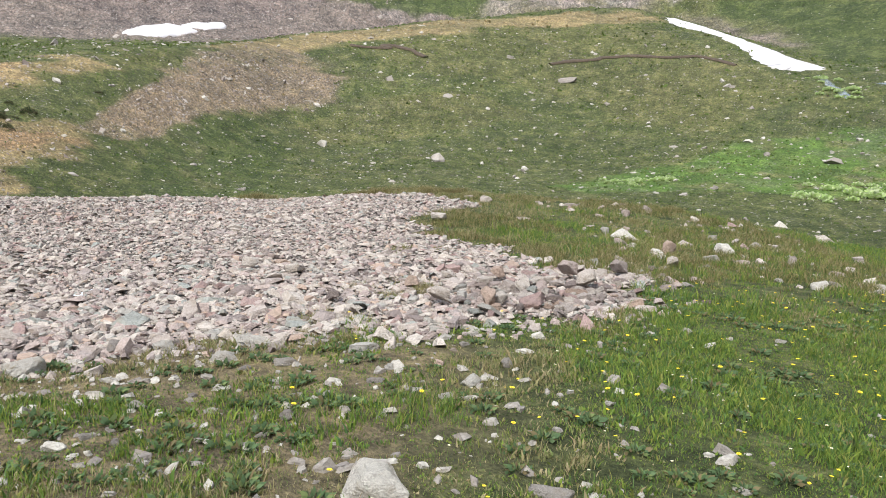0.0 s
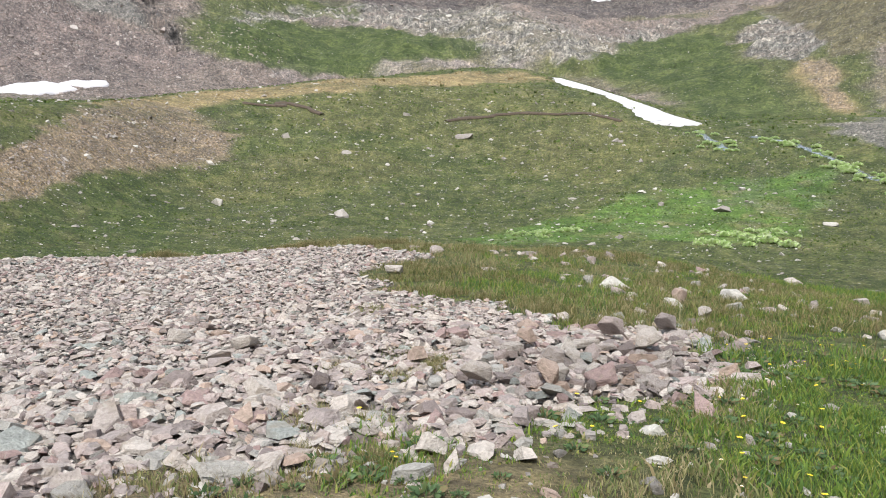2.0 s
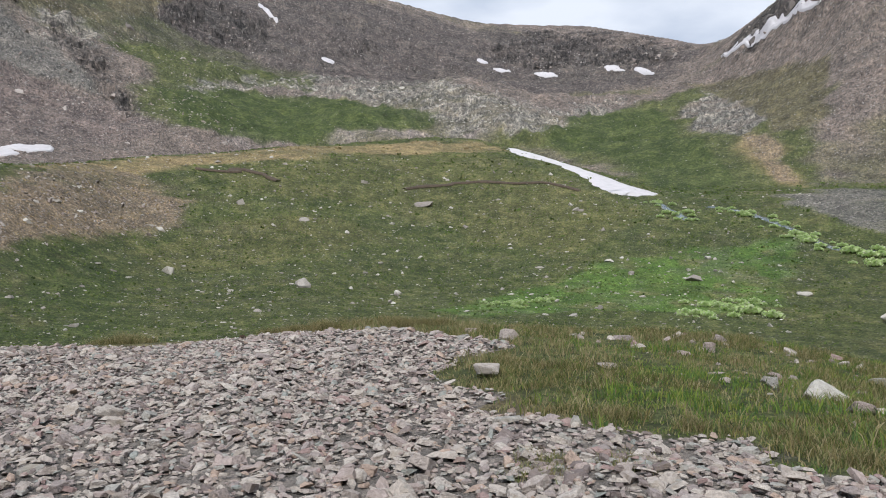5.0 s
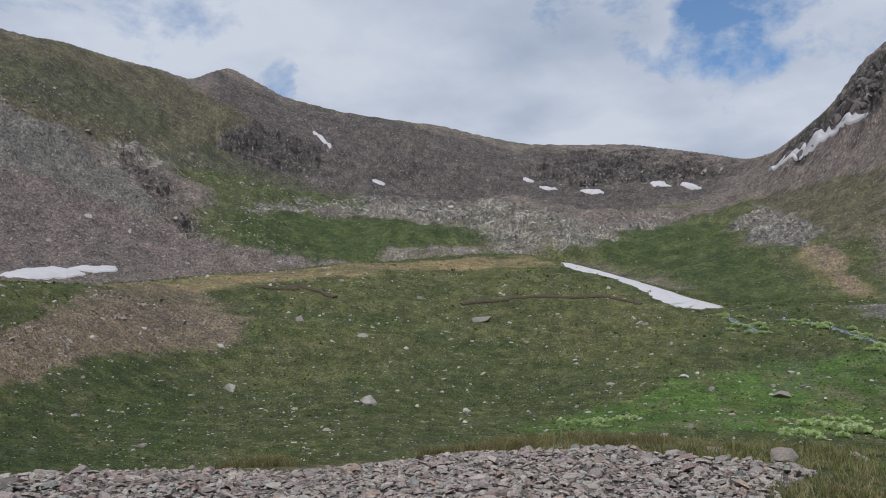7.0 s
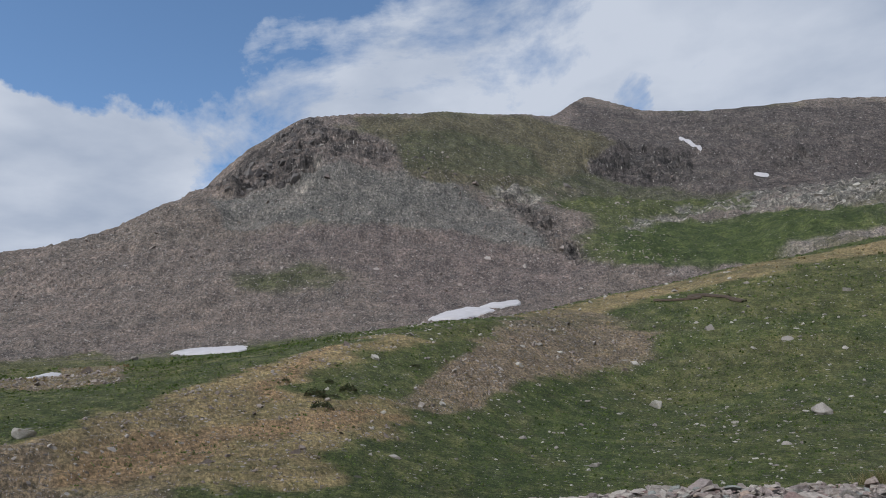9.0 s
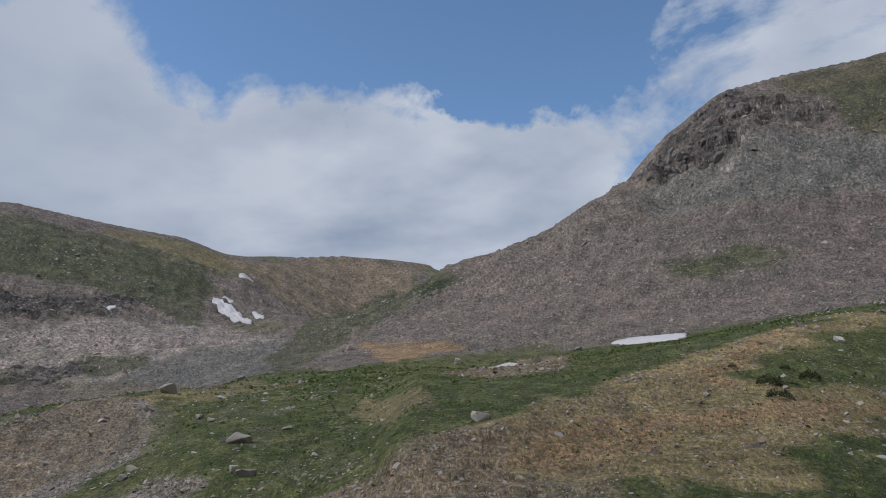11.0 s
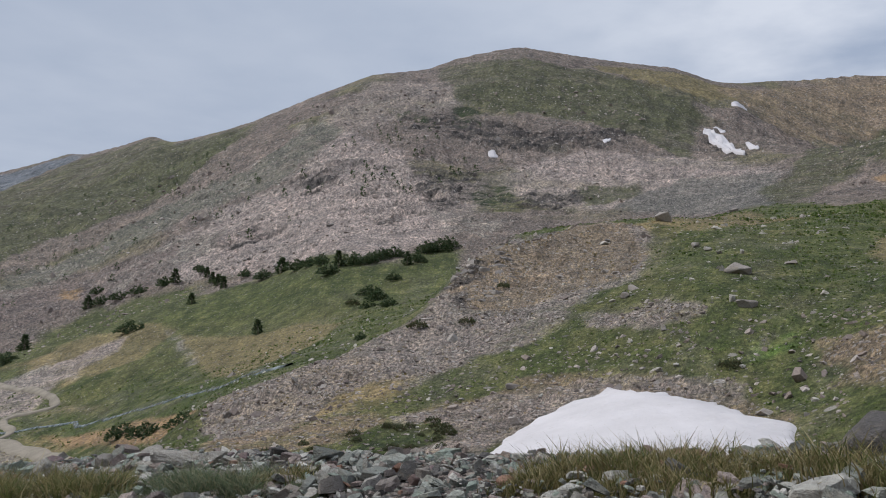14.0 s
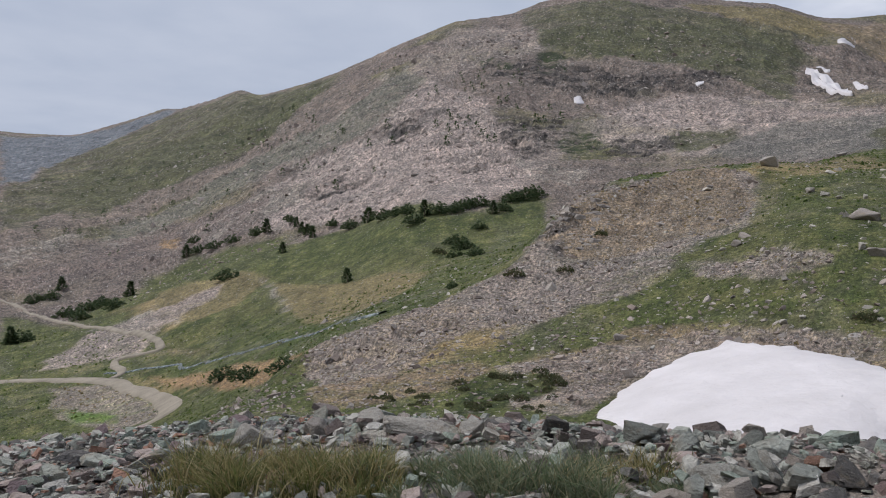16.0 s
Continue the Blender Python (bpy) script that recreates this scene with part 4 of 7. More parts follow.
MEADOW_STONES = [(1.8, 84.1, 2.42), (-12.8, 95.6, 2.13), (-12.1, 82.8, 0.68), (11.3, 82.3, 0.80), (9.7, 76.4, 0.63), (26.7, 66.9, 0.70), (13.8, 109.6, 0.78), (32.0, 141.8, 0.95), (21.1, 142.9, 0.94), (-15.8, 149.2, 0.97), (-13.8, 126.8, 0.72), (0.8, 163.1, 0.94), (48.5, 104.8, 1.00), (38.3, 99.9, 0.77), (43.1, 91.9, 1.02), (60.9, 102.2, 1.22), (56.0, 92.0, 0.78), (55.5, 103.1, 0.77), (25.3, 72.9, 0.64), (24.6, 78.0, 0.57), (-1.7, 65.8, 0.35), (-8.0, 82.0, 0.56), (-3.3, 75.5, 0.41), (-0.1, 96.6, 0.54), (10.5, 100.8, 0.64), (-13.3, 55.2, 0.65), (-17.4, 57.6, 0.31), (-9.0, 107.6, 0.53), (7.6, 120.7, 0.60), (10.8, 119.4, 0.68), (30.5, 161.0, 4.78), (59.7, 142.5, 0.91)]
STREAM_STONES = [(55.5, 75.6, 1.96), (49.5, 57.7, 2.27), (55.8, 92.7, 0.73), (43.2, 91.7, 0.75), (52.3, 93.4, 0.72), (11.7, 84.2, 1.00), (26.7, 66.5, 0.74)]
HOLLOW_STONES = [(-50.2, 31.2, 1.71), (-44.1, 28.4, 0.70), (-43.0, 28.7, 1.02), (-53.4, 26.2, 1.13), (-51.5, 25.2, 0.94), (-40.1, 17.6, 0.81), (-38.3, 18.6, 0.41), (-38.7, 19.5, 0.32), (-37.6, 23.1, 0.37), (-36.2, 25.8, 0.36), (-37.8, 23.8, 0.28), (-52.4, 24.0, 0.41), (-51.5, 24.5, 0.47), (-58.6, 34.8, 0.58), (-62.1, 33.9, 0.87), (-77.5, 29.8, 1.29), (-93.4, 40.3, 2.44), (-32.0, 25.5, 0.28), (-30.6, 25.6, 0.30), (-46.7, 19.5, 0.35), (-48.3, 16.0, 0.30), (-40.4, 20.9, 0.20)]
LEFT_STONES = [(-34.3, 36.3, 0.97), (-140.6, 158.0, 2.41), (-147.4, 123.4, 2.73), (-35.5, 32.0, 0.26), (-45.7, 38.2, 0.42), (-182.9, 84.2, 2.61), (-59.6, 33.7, 0.60), (-65.6, 34.1, 1.04), (-40.7, 62.9, 0.64), (-24.3, 66.5, 0.43)]
SHRUBS = [(-31.4, 55.9, 1.47), (-32.8, 60.4, 0.76), (-30.7, 59.3, 1.39), (-29.4, 53.2, 1.23), (-32.1, 75.4, 0.84), (-35.2, 58.4, 0.59)]
SHRUBS2 = [(-54.2, 13.2, 1.25), (-54.8, 16.3, 1.05), (-156.4, -2.2, 3.41), (-63.1, 19.2, 1.08)]
HOLLOW_WILLOWS = [(-35.2, 11.5, 0.83), (-35.7, 13.5, 0.66), (-35.4, 13.1, 0.8), (-34.3, 11.7, 0.67), (-32.9, 13, 0.73), (-34.5, 14.9, 0.74), (-34.5, 13.9, 0.43), (-34.4, 15, 0.58), (-32.8, 14.6, 0.61), (-36.1, 14.3, 0.81), (-35.8, 12.7, 0.78), (-35, 14.8, 0.74), (-31.8, 12.5, 0.69), (-31.3, 12.3, 0.65), (-31.4, 13.8, 0.56), (-31, 14.1, 0.42), (-34, 14.5, 0.64), (-32.2, 12, 0.52), (-34.6, 14.6, 0.7), (-32.7, 12.8, 0.49), (-31.9, 12.1, 0.71), (-30.7, 13.4, 0.45), (-35.2, 14.5, 0.91), (-32.7, 13.6, 0.83), (-31.6, 14.2, 0.41), (-35.9, 12.6, 0.55), (-31.5, 9.4, 0.44), (-32.9, 9.3, 0.79), (-32.1, 11.4, 0.49), (-32.2, 10.2, 0.42), (-33.3, 10.4, 0.68), (-32.4, 10.5, 0.63), (-34, 9.9, 0.66), (-33, 8.8, 0.66), (-36.2, 25.7, 0.51), (-36.7, 25.6, 0.91), (-36.5, 25.3, 0.99)]
TREES_A = [(-233.23, -38.18, 3.9), (-231.17, -32.48, 4.5), (-219.93, -25.21, 4.3), (-211.82, -20.57, 3.5), (-205.59, -16.17, 3.6), (-190.52, -12.01, 3.6), (-195.36, -10.28, 3.4), (-195.84, -6.32, 4), (-197.72, -2.91, 3.5), (-201.05, -0.28, 3.8), (-203.47, 3.24, 3.6), (-193.76, 6.9, 2.8), (-196.57, 9.62, 3.1), (-208.2, 11.71, 4.3), (-209.18, 14.7, 4.3), (-213.73, 17.31, 3.8), (-287.28, -116.09, 6), (-288.03, -111.34, 6), (-283.94, -102.69, 6), (-280.69, -94.62, 6), (-274.87, -82.98, 5.6), (-270.53, -77.79, 4.2), (-307.27, -121.71, 4), (-225.89, -118.73, 5.9)]
TREES_B = [(-231.29, -118.2, 5.2), (-215.48, -104.4, 5.5), (-238.34, -112.57, 5.7), (-218.53, -121.5, 6), (-210.43, -111.92, 6), (-252.41, -149.66, 6), (-247.42, -152.57, 6), (-261.16, -151.11, 6), (-166.42, 0.01, 2.9), (-161.02, 2.48, 3.3), (-143.3, 5.85, 2.3), (-148.29, 1.73, 2.1), (-222.71, -56.17, 2.8), (-256.41, -58.3, 3.5), (-254.78, -49.02, 3.1), (-179.17, 4.68, 2.3), (-203.09, -65.55, 4.2), (-153.18, -20.09, 2.5), (-77.28, 7.44, 0.9), (-85.76, -17.93, 1.9), (-73.59, -10.53, 1.8), (-55.49, -1.32, 1.4), (-183.1, -113.96, 3.7), (-185.34, -112.79, 4.4)]
RIM_PALE = [(-12.53, 12.96, 0.25), (-12.52, 12.84, 0.16), (-12.78, 12.71, 0.15), (-12.69, 12.5, 0.15), (-12.55, 12.27, 0.17), (-12.63, 12.33, 0.12), (-12.46, 13.17, 0.13), (-12.66, 13.27, 0.12)]
RIM_DARK = [(-12.21, 13.73, 0.18), (-12.06, 14, 0.15), (-11.75, 13.98, 0.15), (-11.67, 13.82, 0.19), (-11.77, 13.37, 0.13), (-12.46, 13.46, 0.13), (-12.09, 14.29, 0.12), (-11.63, 14.12, 0.15), (-11.84, 13.52, 0.1), (-11.91, 13.7, 0.09), (-12.29, 13.92, 0.1), (-12.08, 11.68, 0.14), (-12.1, 11.85, 0.11), (-12.12, 12.11, 0.09), (-12.42, 12.09, 0.09), (-11.75, 14.09, 0.1), (-11.76, 13.62, 0.08), (-10.57, 15.36, 0.17), (-10.52, 15.55, 0.13), (-10.54, 15.69, 0.12), (-10.56, 16.04, 0.15), (-10.46, 16.3, 0.15), (-10.43, 15.84, 0.1), (-10.75, 15.54, 0.1)]
SEDGE_STRAW = [(-11.21, 14.65), (-11.12, 14.74), (-11.08, 14.83), (-10.96, 14.9), (-10.89, 14.97), (-10.79, 15.03), (-10.9, 14.72), (-10.77, 14.87), (-10.7, 14.96), (-11.13, 14.56)]
SEDGE_OLIVE = [(-12.05, 12.3), (-12.1, 12.4), (-11.93, 12.55), (-11.98, 12.63), (-11.96, 12.72), (-11.89, 12.83), (-11.94, 12.88), (-11.81, 12.71), (-11.84, 12.55), (-11.86, 12.42), (-11.8, 12.83)]
SEDGE_BLUE = [(-11.92, 13.03), (-11.85, 13.12), (-11.9, 13.18), (-11.83, 13.25), (-11.77, 13.08), (-11.75, 13.22), (-11.66, 13.75), (-11.68, 13.8), (-11.67, 13.7), (-11.75, 13.45), (-11.71, 13.48)]
CRESS = [(33.7, 62.5, 3.14), (40.6, 68.7, 3.55), (44.8, 70.3, 2.48), (38.8, 65.1, 4.49), (19.1, 72.8, 2.20), (22.4, 74.0, 2.27), (25.6, 74.4, 1.73), (20.1, 70.6, 1.61), (82.3, 152.5, 3.92), (76.7, 138.1, 4.76), (75.1, 131.2, 3.42), (88.0, 139.6, 3.74), (89.1, 131.8, 4.81), (87.7, 121.4, 4.52), (85.2, 112.3, 4.25), (85.1, 108.1, 5.19), (84.0, 100.6, 5.94), (86.3, 97.5, 5.90), (84.0, 92.0, 5.65), (4.9, 17.5, 0.57)]
SPUR = [(-85.7, 30.6), (-78.5, 22.6), (-71.1, 17.6), (-66, 15.2), (-56.1, 12.9), (-52.3, 9.7), (-48.3, 5.8), (-46.4, 3.2)]
STREAM = [(-129.8, -59.3), (-127.5, -50.4), (-123.3, -41.5), (-112.0, -29.5), (-98.0, -18.5), (-90.7, -12.4), (-86.6, -7.8), (-76.6, -2.2), (-69.1, 2.1), (-67.6, 3.9), (-75.5, 4.2), (-79.1, 5.8), (-80.4, 7.5)]
STREAM_E = [(83.8, 157.7), (79.3, 143.7), (74.9, 129.9)]
STREAM_E2 = [(88.6, 143.7), (90.1, 135.0), (88.4, 122.4), (86.0, 111.9), (83.6, 102.5), (86.5, 99.9), (87.3, 95.4)]
ROAD_LOW = [(-138.6, -86.1), (-134.5, -76.2), (-130.9, -67.1), (-123.5, -53.4), (-113.6, -43.4), (-103.7, -35.2), (-87.0, -24.4), (-82.0, -22.5), (-79.5, -25.0), (-81.0, -30.0)]
ROAD_UP = [(-125.3, -54.1), (-129.1, -54.2), (-140.2, -61.7), (-142.7, -60.8), (-142.0, -56.5), (-142.6, -53.5), (-153.9, -60.8), (-166.4, -71.2), (-179.4, -85.1), (-200.5, -107.4), (-215.3, -125.3), (-222.8, -135.9), (-233.8, -147.0), (-246.0, -159.9), (-251.5, -168.2)]

# ======== the lie of the land ========
# Plan in polar form about ORIGIN: azimuth in degrees (to the left of +y), distance, height.
# Each line is a break of slope that runs right round the place.
ORIGIN = (-4.0, 9.0)
INNER = [(-180, 5.5, -1.85), (-90, 5.5, -1.75), (-30, 5.5, -1.85), (10, 5.5, -2.05), (45, 5.5, -2.1), (80, 5.5, -2.5), (110, 5.5, -2.5), (150, 5.5, -2.3)]
RIM = [(-180, 16, -1.5), (-120, 14, -1.9), (-80, 15, -2.4), (-60, 16, -2.4), (-48, 13, -1.75), (-35, 11.3, -1.6), (-20, 11.5, -1.62), (-5, 10.5, -1.9),
       (10, 9.7, -1.92), (19, 9.4, -1.88), (24, 9.3, -1.85), (29, 9.6, -1.88), (35, 10, -1.86), (46, 9.3, -1.77), (53, 9.2, -2.08), (60, 9.3, -2.32), (67, 9.6, -2.54), (75, 9.7, -2.82), (82, 9.7, -3.04), (95, 9.2, -3.4), (128, 9, -3.4)]
LIP = [(-180, 26, -0.5), (-90, 25, -3.2), (-45, 17, -2.6), (-20, 16, -2.7), (10, 14.5, -3.0), (45, 13.5, -3.8), (60, 13.5, -4.4), (75, 13.5, -4.9), (95, 13, -5.4), (128, 14, -7)]
TROUGH = [(-180, 40, 2), (-120, 40, -2), (-80, 42, -6), (-45, 42, -6), (-28, 38, -5.4), (-12, 36, -5.3), (6, 36, -5.3), (19, 32, -5.2), (30, 26, -5.0), (40, 22, -5.0),
          (52, 20, -5.2), (60, 27, -6.4), (70, 30, -7.2), (76, 29, -7.8), (85, 31, -8.2), (92, 32, -8.7), (100, 34, -9.8), (112, 40, -15), (128, 45, -19)]
MEADOW = [(-180, 70, 8), (-120, 75, 0), (-80, 85, -5), (-45, 85, -4.5), (-28, 75, -4.0), (-12, 77, -4.2), (-4, 78, -3.3), (6, 70, -4.5), (19, 55, -3.2), (28, 48, -1.5),
          (40, 38, -3.0), (52, 28, -4.2), (60, 50, -2.8), (66, 50, -2.3), (72, 50, -4.6), (80, 48, -6.8), (86, 45, -8.2), (92, 42, -9.3), (100, 40, -11.3), (112, 62, -21), (128, 75, -27)]
BROW = [(-180, 120, 20), (-110, 160, 12), (-70, 200, 14), (-44, 198, 17), (-30, 190, 16.6), (-25, 240, 29.5), (-19, 300, 45), (-12, 300, 48), (-6, 270, 40.8), (-1.7, 250, 36.2),
        (3.4, 220, 29.3), (9.4, 190, 22.5), (12, 153, 17), (16, 124, 12.5), (21.6, 99, 9), (28.4, 79, 5.6), (34.3, 66, 3.0), (40, 52, 0.4), (47, 41, -1.4), (53.6, 33.5, -2.7),
        (57, 60, -1.5), (60, 92, 2.6), (65, 140, 5.5), (72, 116, 3.4), (80.6, 90.7, 0.2), (83.4, 80, -2.5), (86, 65, -7.7), (91, 60, -9.8), (99.4, 50, -11.7), (106, 100, -22), (114, 100, -30), (128, 115, -36)]
FOOT = [(-180, 200, 30), (-110, 240, 24), (-70, 260, 24), (-44, 250, 24), (-30, 235, 22), (-25, 280, 33), (-19, 335, 46), (-12, 340, 50), (-2, 290, 37), (6, 260, 30),
        (10, 230, 25), (18, 200, 20), (28, 200, 18.5), (37.5, 204, 15.8), (48, 190, 10.8), (59, 180, 11), (66, 200, 10), (74, 170, 0), (84, 150, -10), (92, 150, -13.5), (98, 130, -18), (106, 150, -26), (114, 155, -33), (120, 220, -41), (128, 230, -45)]
SLOPE = [(-180, 320, 60), (-110, 340, 50), (-70, 350, 62), (-44, 330, 60), (-35, 330, 53), (-24, 380, 62), (-13.6, 480, 114), (-10.6, 430, 85), (-1.7, 380, 66), (6, 320, 54),
         (14, 400, 90), (28, 330, 64), (38, 330, 60), (47.6, 320, 48), (55, 300, 32), (63, 300, 27), (70, 330, 26), (80, 300, 14), (88, 215, -1), (97, 200, -7), (102, 300, -4), (110, 285, -20), (116, 380, -32), (128, 420, -36)]
UPPER = [(-180, 480, 130), (-110, 520, 140), (-70, 560, 190), (-44, 540, 180), (-35, 620, 140), (-29.5, 900, 224), (-20, 900, 225), (-9, 750, 185), (-3.7, 700, 181), (4, 720, 205), (12, 640, 205),
         (20, 580, 210), (30, 510, 180), (34.7, 540, 172), (37.5, 560, 173), (38.5, 560, 164.5), (44.4, 520, 118.5), (49.8, 500, 98), (51.7, 480, 93.5), (54, 465, 81), (57, 445, 66), (60, 430, 54), (64, 460, 54), (69, 600, 80), (76, 565, 86), (85.5, 560, 82), (91, 640, 112), (100, 600, 76), (107, 600, 36), (114, 800, 26), (128, 1300, 10)]
CREST = [(-180, 700, 220), (-110, 760, 260), (-70, 750, 330), (-46, 690, 312), (-41, 720, 284), (-38.6, 760, 258), (-34.7, 900, 259.6), (-32.8, 1100, 310), (-24.3, 1400, 443), (-16.3, 1300, 420),
         (-9.5, 1200, 421), (-1.3, 1150, 421), (3.2, 1200, 458), (7.4, 1300, 540)]
CREST_LEFT = [(10.2, 1000, 390), (12.2, 900, 358), (19.2, 750, 309.6), (21, 704, 289), (25.7, 654, 270), (30.4, 604, 245.5), (34.7, 600, 215), (36.5, 620, 204), (37.8, 640, 195), (38.6, 660, 180),
              (44.4, 900, 165), (49.8, 1300, 205), (52, 1600, 290), (54, 1690, 343), (56.2, 1705, 359), (60.1, 1705, 370), (64.6, 1505, 323), (66.3, 1437, 309), (68.0, 1369, 293), (69.7, 1305, 284), (71.0, 1281, 291), (72.7, 1252, 297.5), (76.2, 1192, 293), (80.2, 1122, 288), (83.7, 1057, 282), (85.4, 1043, 273.8), (87.2, 1030, 263.7), (88.9, 1018, 252)]
CREST_WEST = [(90.8, 1004, 234.8), (95.3, 953, 210.6), (99.5, 953, 179), (104, 1004, 149.4), (109.7, 1203, 137.5), (111, 1403, 172), (115.4, 1702, 155.5), (116.2, 2002, 187.8),
              (120, 2302, 152.8), (122.2, 2503, 131.5), (126, 3000, 156), (135, 2200, 170), (160, 900, 200)]
CREST = CREST + CREST_LEFT + CREST_WEST
BREAKS = [(INNER, 6.0), (RIM, 3.0), (LIP, 4.0), (TROUGH, 2.5), (MEADOW, 2.0), (BROW, 1.2), (FOOT, 1.5), (SLOPE, 1.5), (UPPER, 0.8), (CREST, 0.35)]

rng = np.random.default_rng(5)
LATTICE = rng.random((256, 256))


def value_noise(x, y):
    xi, yi = np.floor(x).astype(int), np.floor(y).astype(int)
    u, v = x - xi, y - yi
    u, v = u * u * u * (u * (6 * u - 15) + 10), v * v * v * (v * (6 * v - 15) + 10)
    a, b = LATTICE[xi % 256, yi % 256], LATTICE[(xi + 1) % 256, yi % 256]
    c, d = LATTICE[xi % 256, (yi + 1) % 256], LATTICE[(xi + 1) % 256, (yi + 1) % 256]
    return (a + (b - a) * u + (c - a) * v + (a - b - c + d) * u * v) * 2 - 1


def fbm(x, y, size, octaves=4, rough=0.5, ridged=False):
    total, amp, norm = np.zeros(np.shape(x)), 1.0, 0.0
    for k in range(octaves):
        n = value_noise(x / size + 17.3 * k, y / size - 9.1 * k)
        total += amp * ((1 - 2 * np.abs(n)) if ridged else n)
        norm, amp, size = norm + amp, amp * rough, size / 2.03
    return total / norm


def around(table, az, sigma):
    """A break of slope, read at these azimuths and smoothed along its run."""
    a, r, z = np.array(sorted(table), float).T
    fine = np.arange(-180, 180, 0.1)
    k = np.exp(-0.5 * (np.arange(-300, 301) * 0.1 / sigma) ** 2)
    k = k[np.abs(np.arange(-300, 301) * 0.1) <= 4 * sigma]
    k /= k.sum()
    got = []
    for v in (r, z):
        wide = np.interp(fine, np.r_[a - 360, a, a + 360], np.r_[v, v, v])
        n = len(k) // 2
        wide = np.convolve(np.r_[wide[-n:], wide, wide[:n]], k, "valid")
        got.append(np.interp(az, fine, wide, period=360))
    return got


def pchip(xs, ys, x):
    """Monotone cubic through the knots xs, ys (one row each) at the places x."""
    h, d = np.diff(xs), np.diff(ys) / np.diff(xs)
    m = np.zeros_like(ys)
    w1, w2 = 2 * h[1:] + h[:-1], h[1:] + 2 * h[:-1]
    same = d[:-1] * d[1:] > 0
    safe = np.where(same, d[:-1] * d[1:], 1.0)
    m[1:-1] = np.where(same, (w1 + w2) * safe / (w1 * np.where(same, d[1:], 1) + w2 * np.where(same, d[:-1], 1)), 0)
    m[0], m[-1] = d[0], d[-1]
    k = np.clip(np.searchsorted(xs, x) - 1, 0, len(h) - 1)
    s = (x - xs[k]) / h[k]
    return (ys[k] * (1 + 2 * s) * (1 - s) ** 2 + h[k] * m[k] * s * (1 - s) ** 2 + ys[k + 1] * s * s * (3 - 2 * s) + h[k] * m[k + 1] * s * s * (s - 1))


AZ = np.r_[np.arange(-180, -52, 2.0), np.arange(-52, 132, 0.165), np.arange(132, 180, 2.0)]
RADII = np.exp(np.interp(np.linspace(0, 1, 640), [0, 0.14, 0.92, 1], np.log([0.25, 8, 1500, 4600])))
lines = [around(table, AZ, sigma) for table, sigma in BREAKS]
HEIGHT = np.zeros((len(AZ), len(RADII)))
CREST_R = lines[-1][0]
DIP = np.interp(AZ, [39.5, 46, 54, 60, 64, 68], [0, 35, 75, 75, 40, 0])   # the side valley behind the long shoulder
for i in range(len(AZ)):
    rs, zs = [0.0], [-2.1]
    for r, z in lines:
        rs.append(max(r[i], rs[-1] * 1.06 + 0.5)); zs.append(z[i])
    r0, r1 = rs[-2], rs[-1]
    rs.insert(-1, r0 * 0.6 + r1 * 0.4); zs.insert(-1, zs[-2] * 0.6 + zs[-1] * 0.4 - DIP[i])
    near = pchip(np.array(rs), np.array(zs), RADII)
    rs, zs = [r1, r1 * 1.25 + 60, 6000.0], [zs[-1], zs[-1] * 0.86, zs[-1] * 0.5]
    HEIGHT[i] = np.where(RADII <= r1, near, pchip(np.array(rs), np.array(zs), RADII))
AA, RR = np.meshgrid(np.radians(AZ), RADII, indexing="ij")
GX, GY = ORIGIN[0] - np.sin(AA) * RR, ORIGIN[1] + np.cos(AA) * RR


def smooth(a, b, x):
    s = np.clip((x - a) / (b - a), 0, 1)
    return s * s * (3 - 2 * s)


far_part = smooth(150, 420, RR)
calm = 1 - 0.88 * np.exp(-(np.log(RR / CREST_R[:, None]) / 0.10) ** 2)   # skylines keep their drawn height
gully = fbm(np.degrees(AA), np.degrees(np.log(RR)) * 0.45, 1.6, 4, 0.6, True) - 0.3
HEIGHT += gully * np.clip(RR, 0, 900) * 0.005 * far_part * calm
HEIGHT += fbm(GX, GY, 3.0, 3) * 0.07 * smooth(3, 12, RR)
HEIGHT += fbm(GX + 50, GY, 22.0, 4) * 0.45 * smooth(25, 70, RR)
HEIGHT += fbm(GX, GY + 300, 90.0, 5) * 2.2 * smooth(90, 260, RR) * calm
HEIGHT += (fbm(GX - 900, GY, 160.0, 6, 0.55, True) - 0.32) * 9.0 * far_part * calm * (0.35 + 0.65 * smooth(-0.3, 0.4, fbm(GX, GY, 420.0, 2)))

# the crest of the rocky spur that runs down into the valley
spur = np.full(GX.shape, 1e9)
for (x0, y0), (x1, y1) in zip(SPUR, SPUR[1:]):
    s = np.clip(((GX - x0) * (x1 - x0) + (GY - y0) * (y1 - y0)) / ((x1 - x0) ** 2 + (y1 - y0) ** 2), 0, 1)
    spur = np.minimum(spur, np.hypot(GX - x0 - s * (x1 - x0), GY - y0 - s * (y1 - y0)))
HEIGHT += 1.3 * np.exp(-(spur / 4.5) ** 2) * (0.7 + 0.6 * fbm(GX, GY, 6.0, 3))


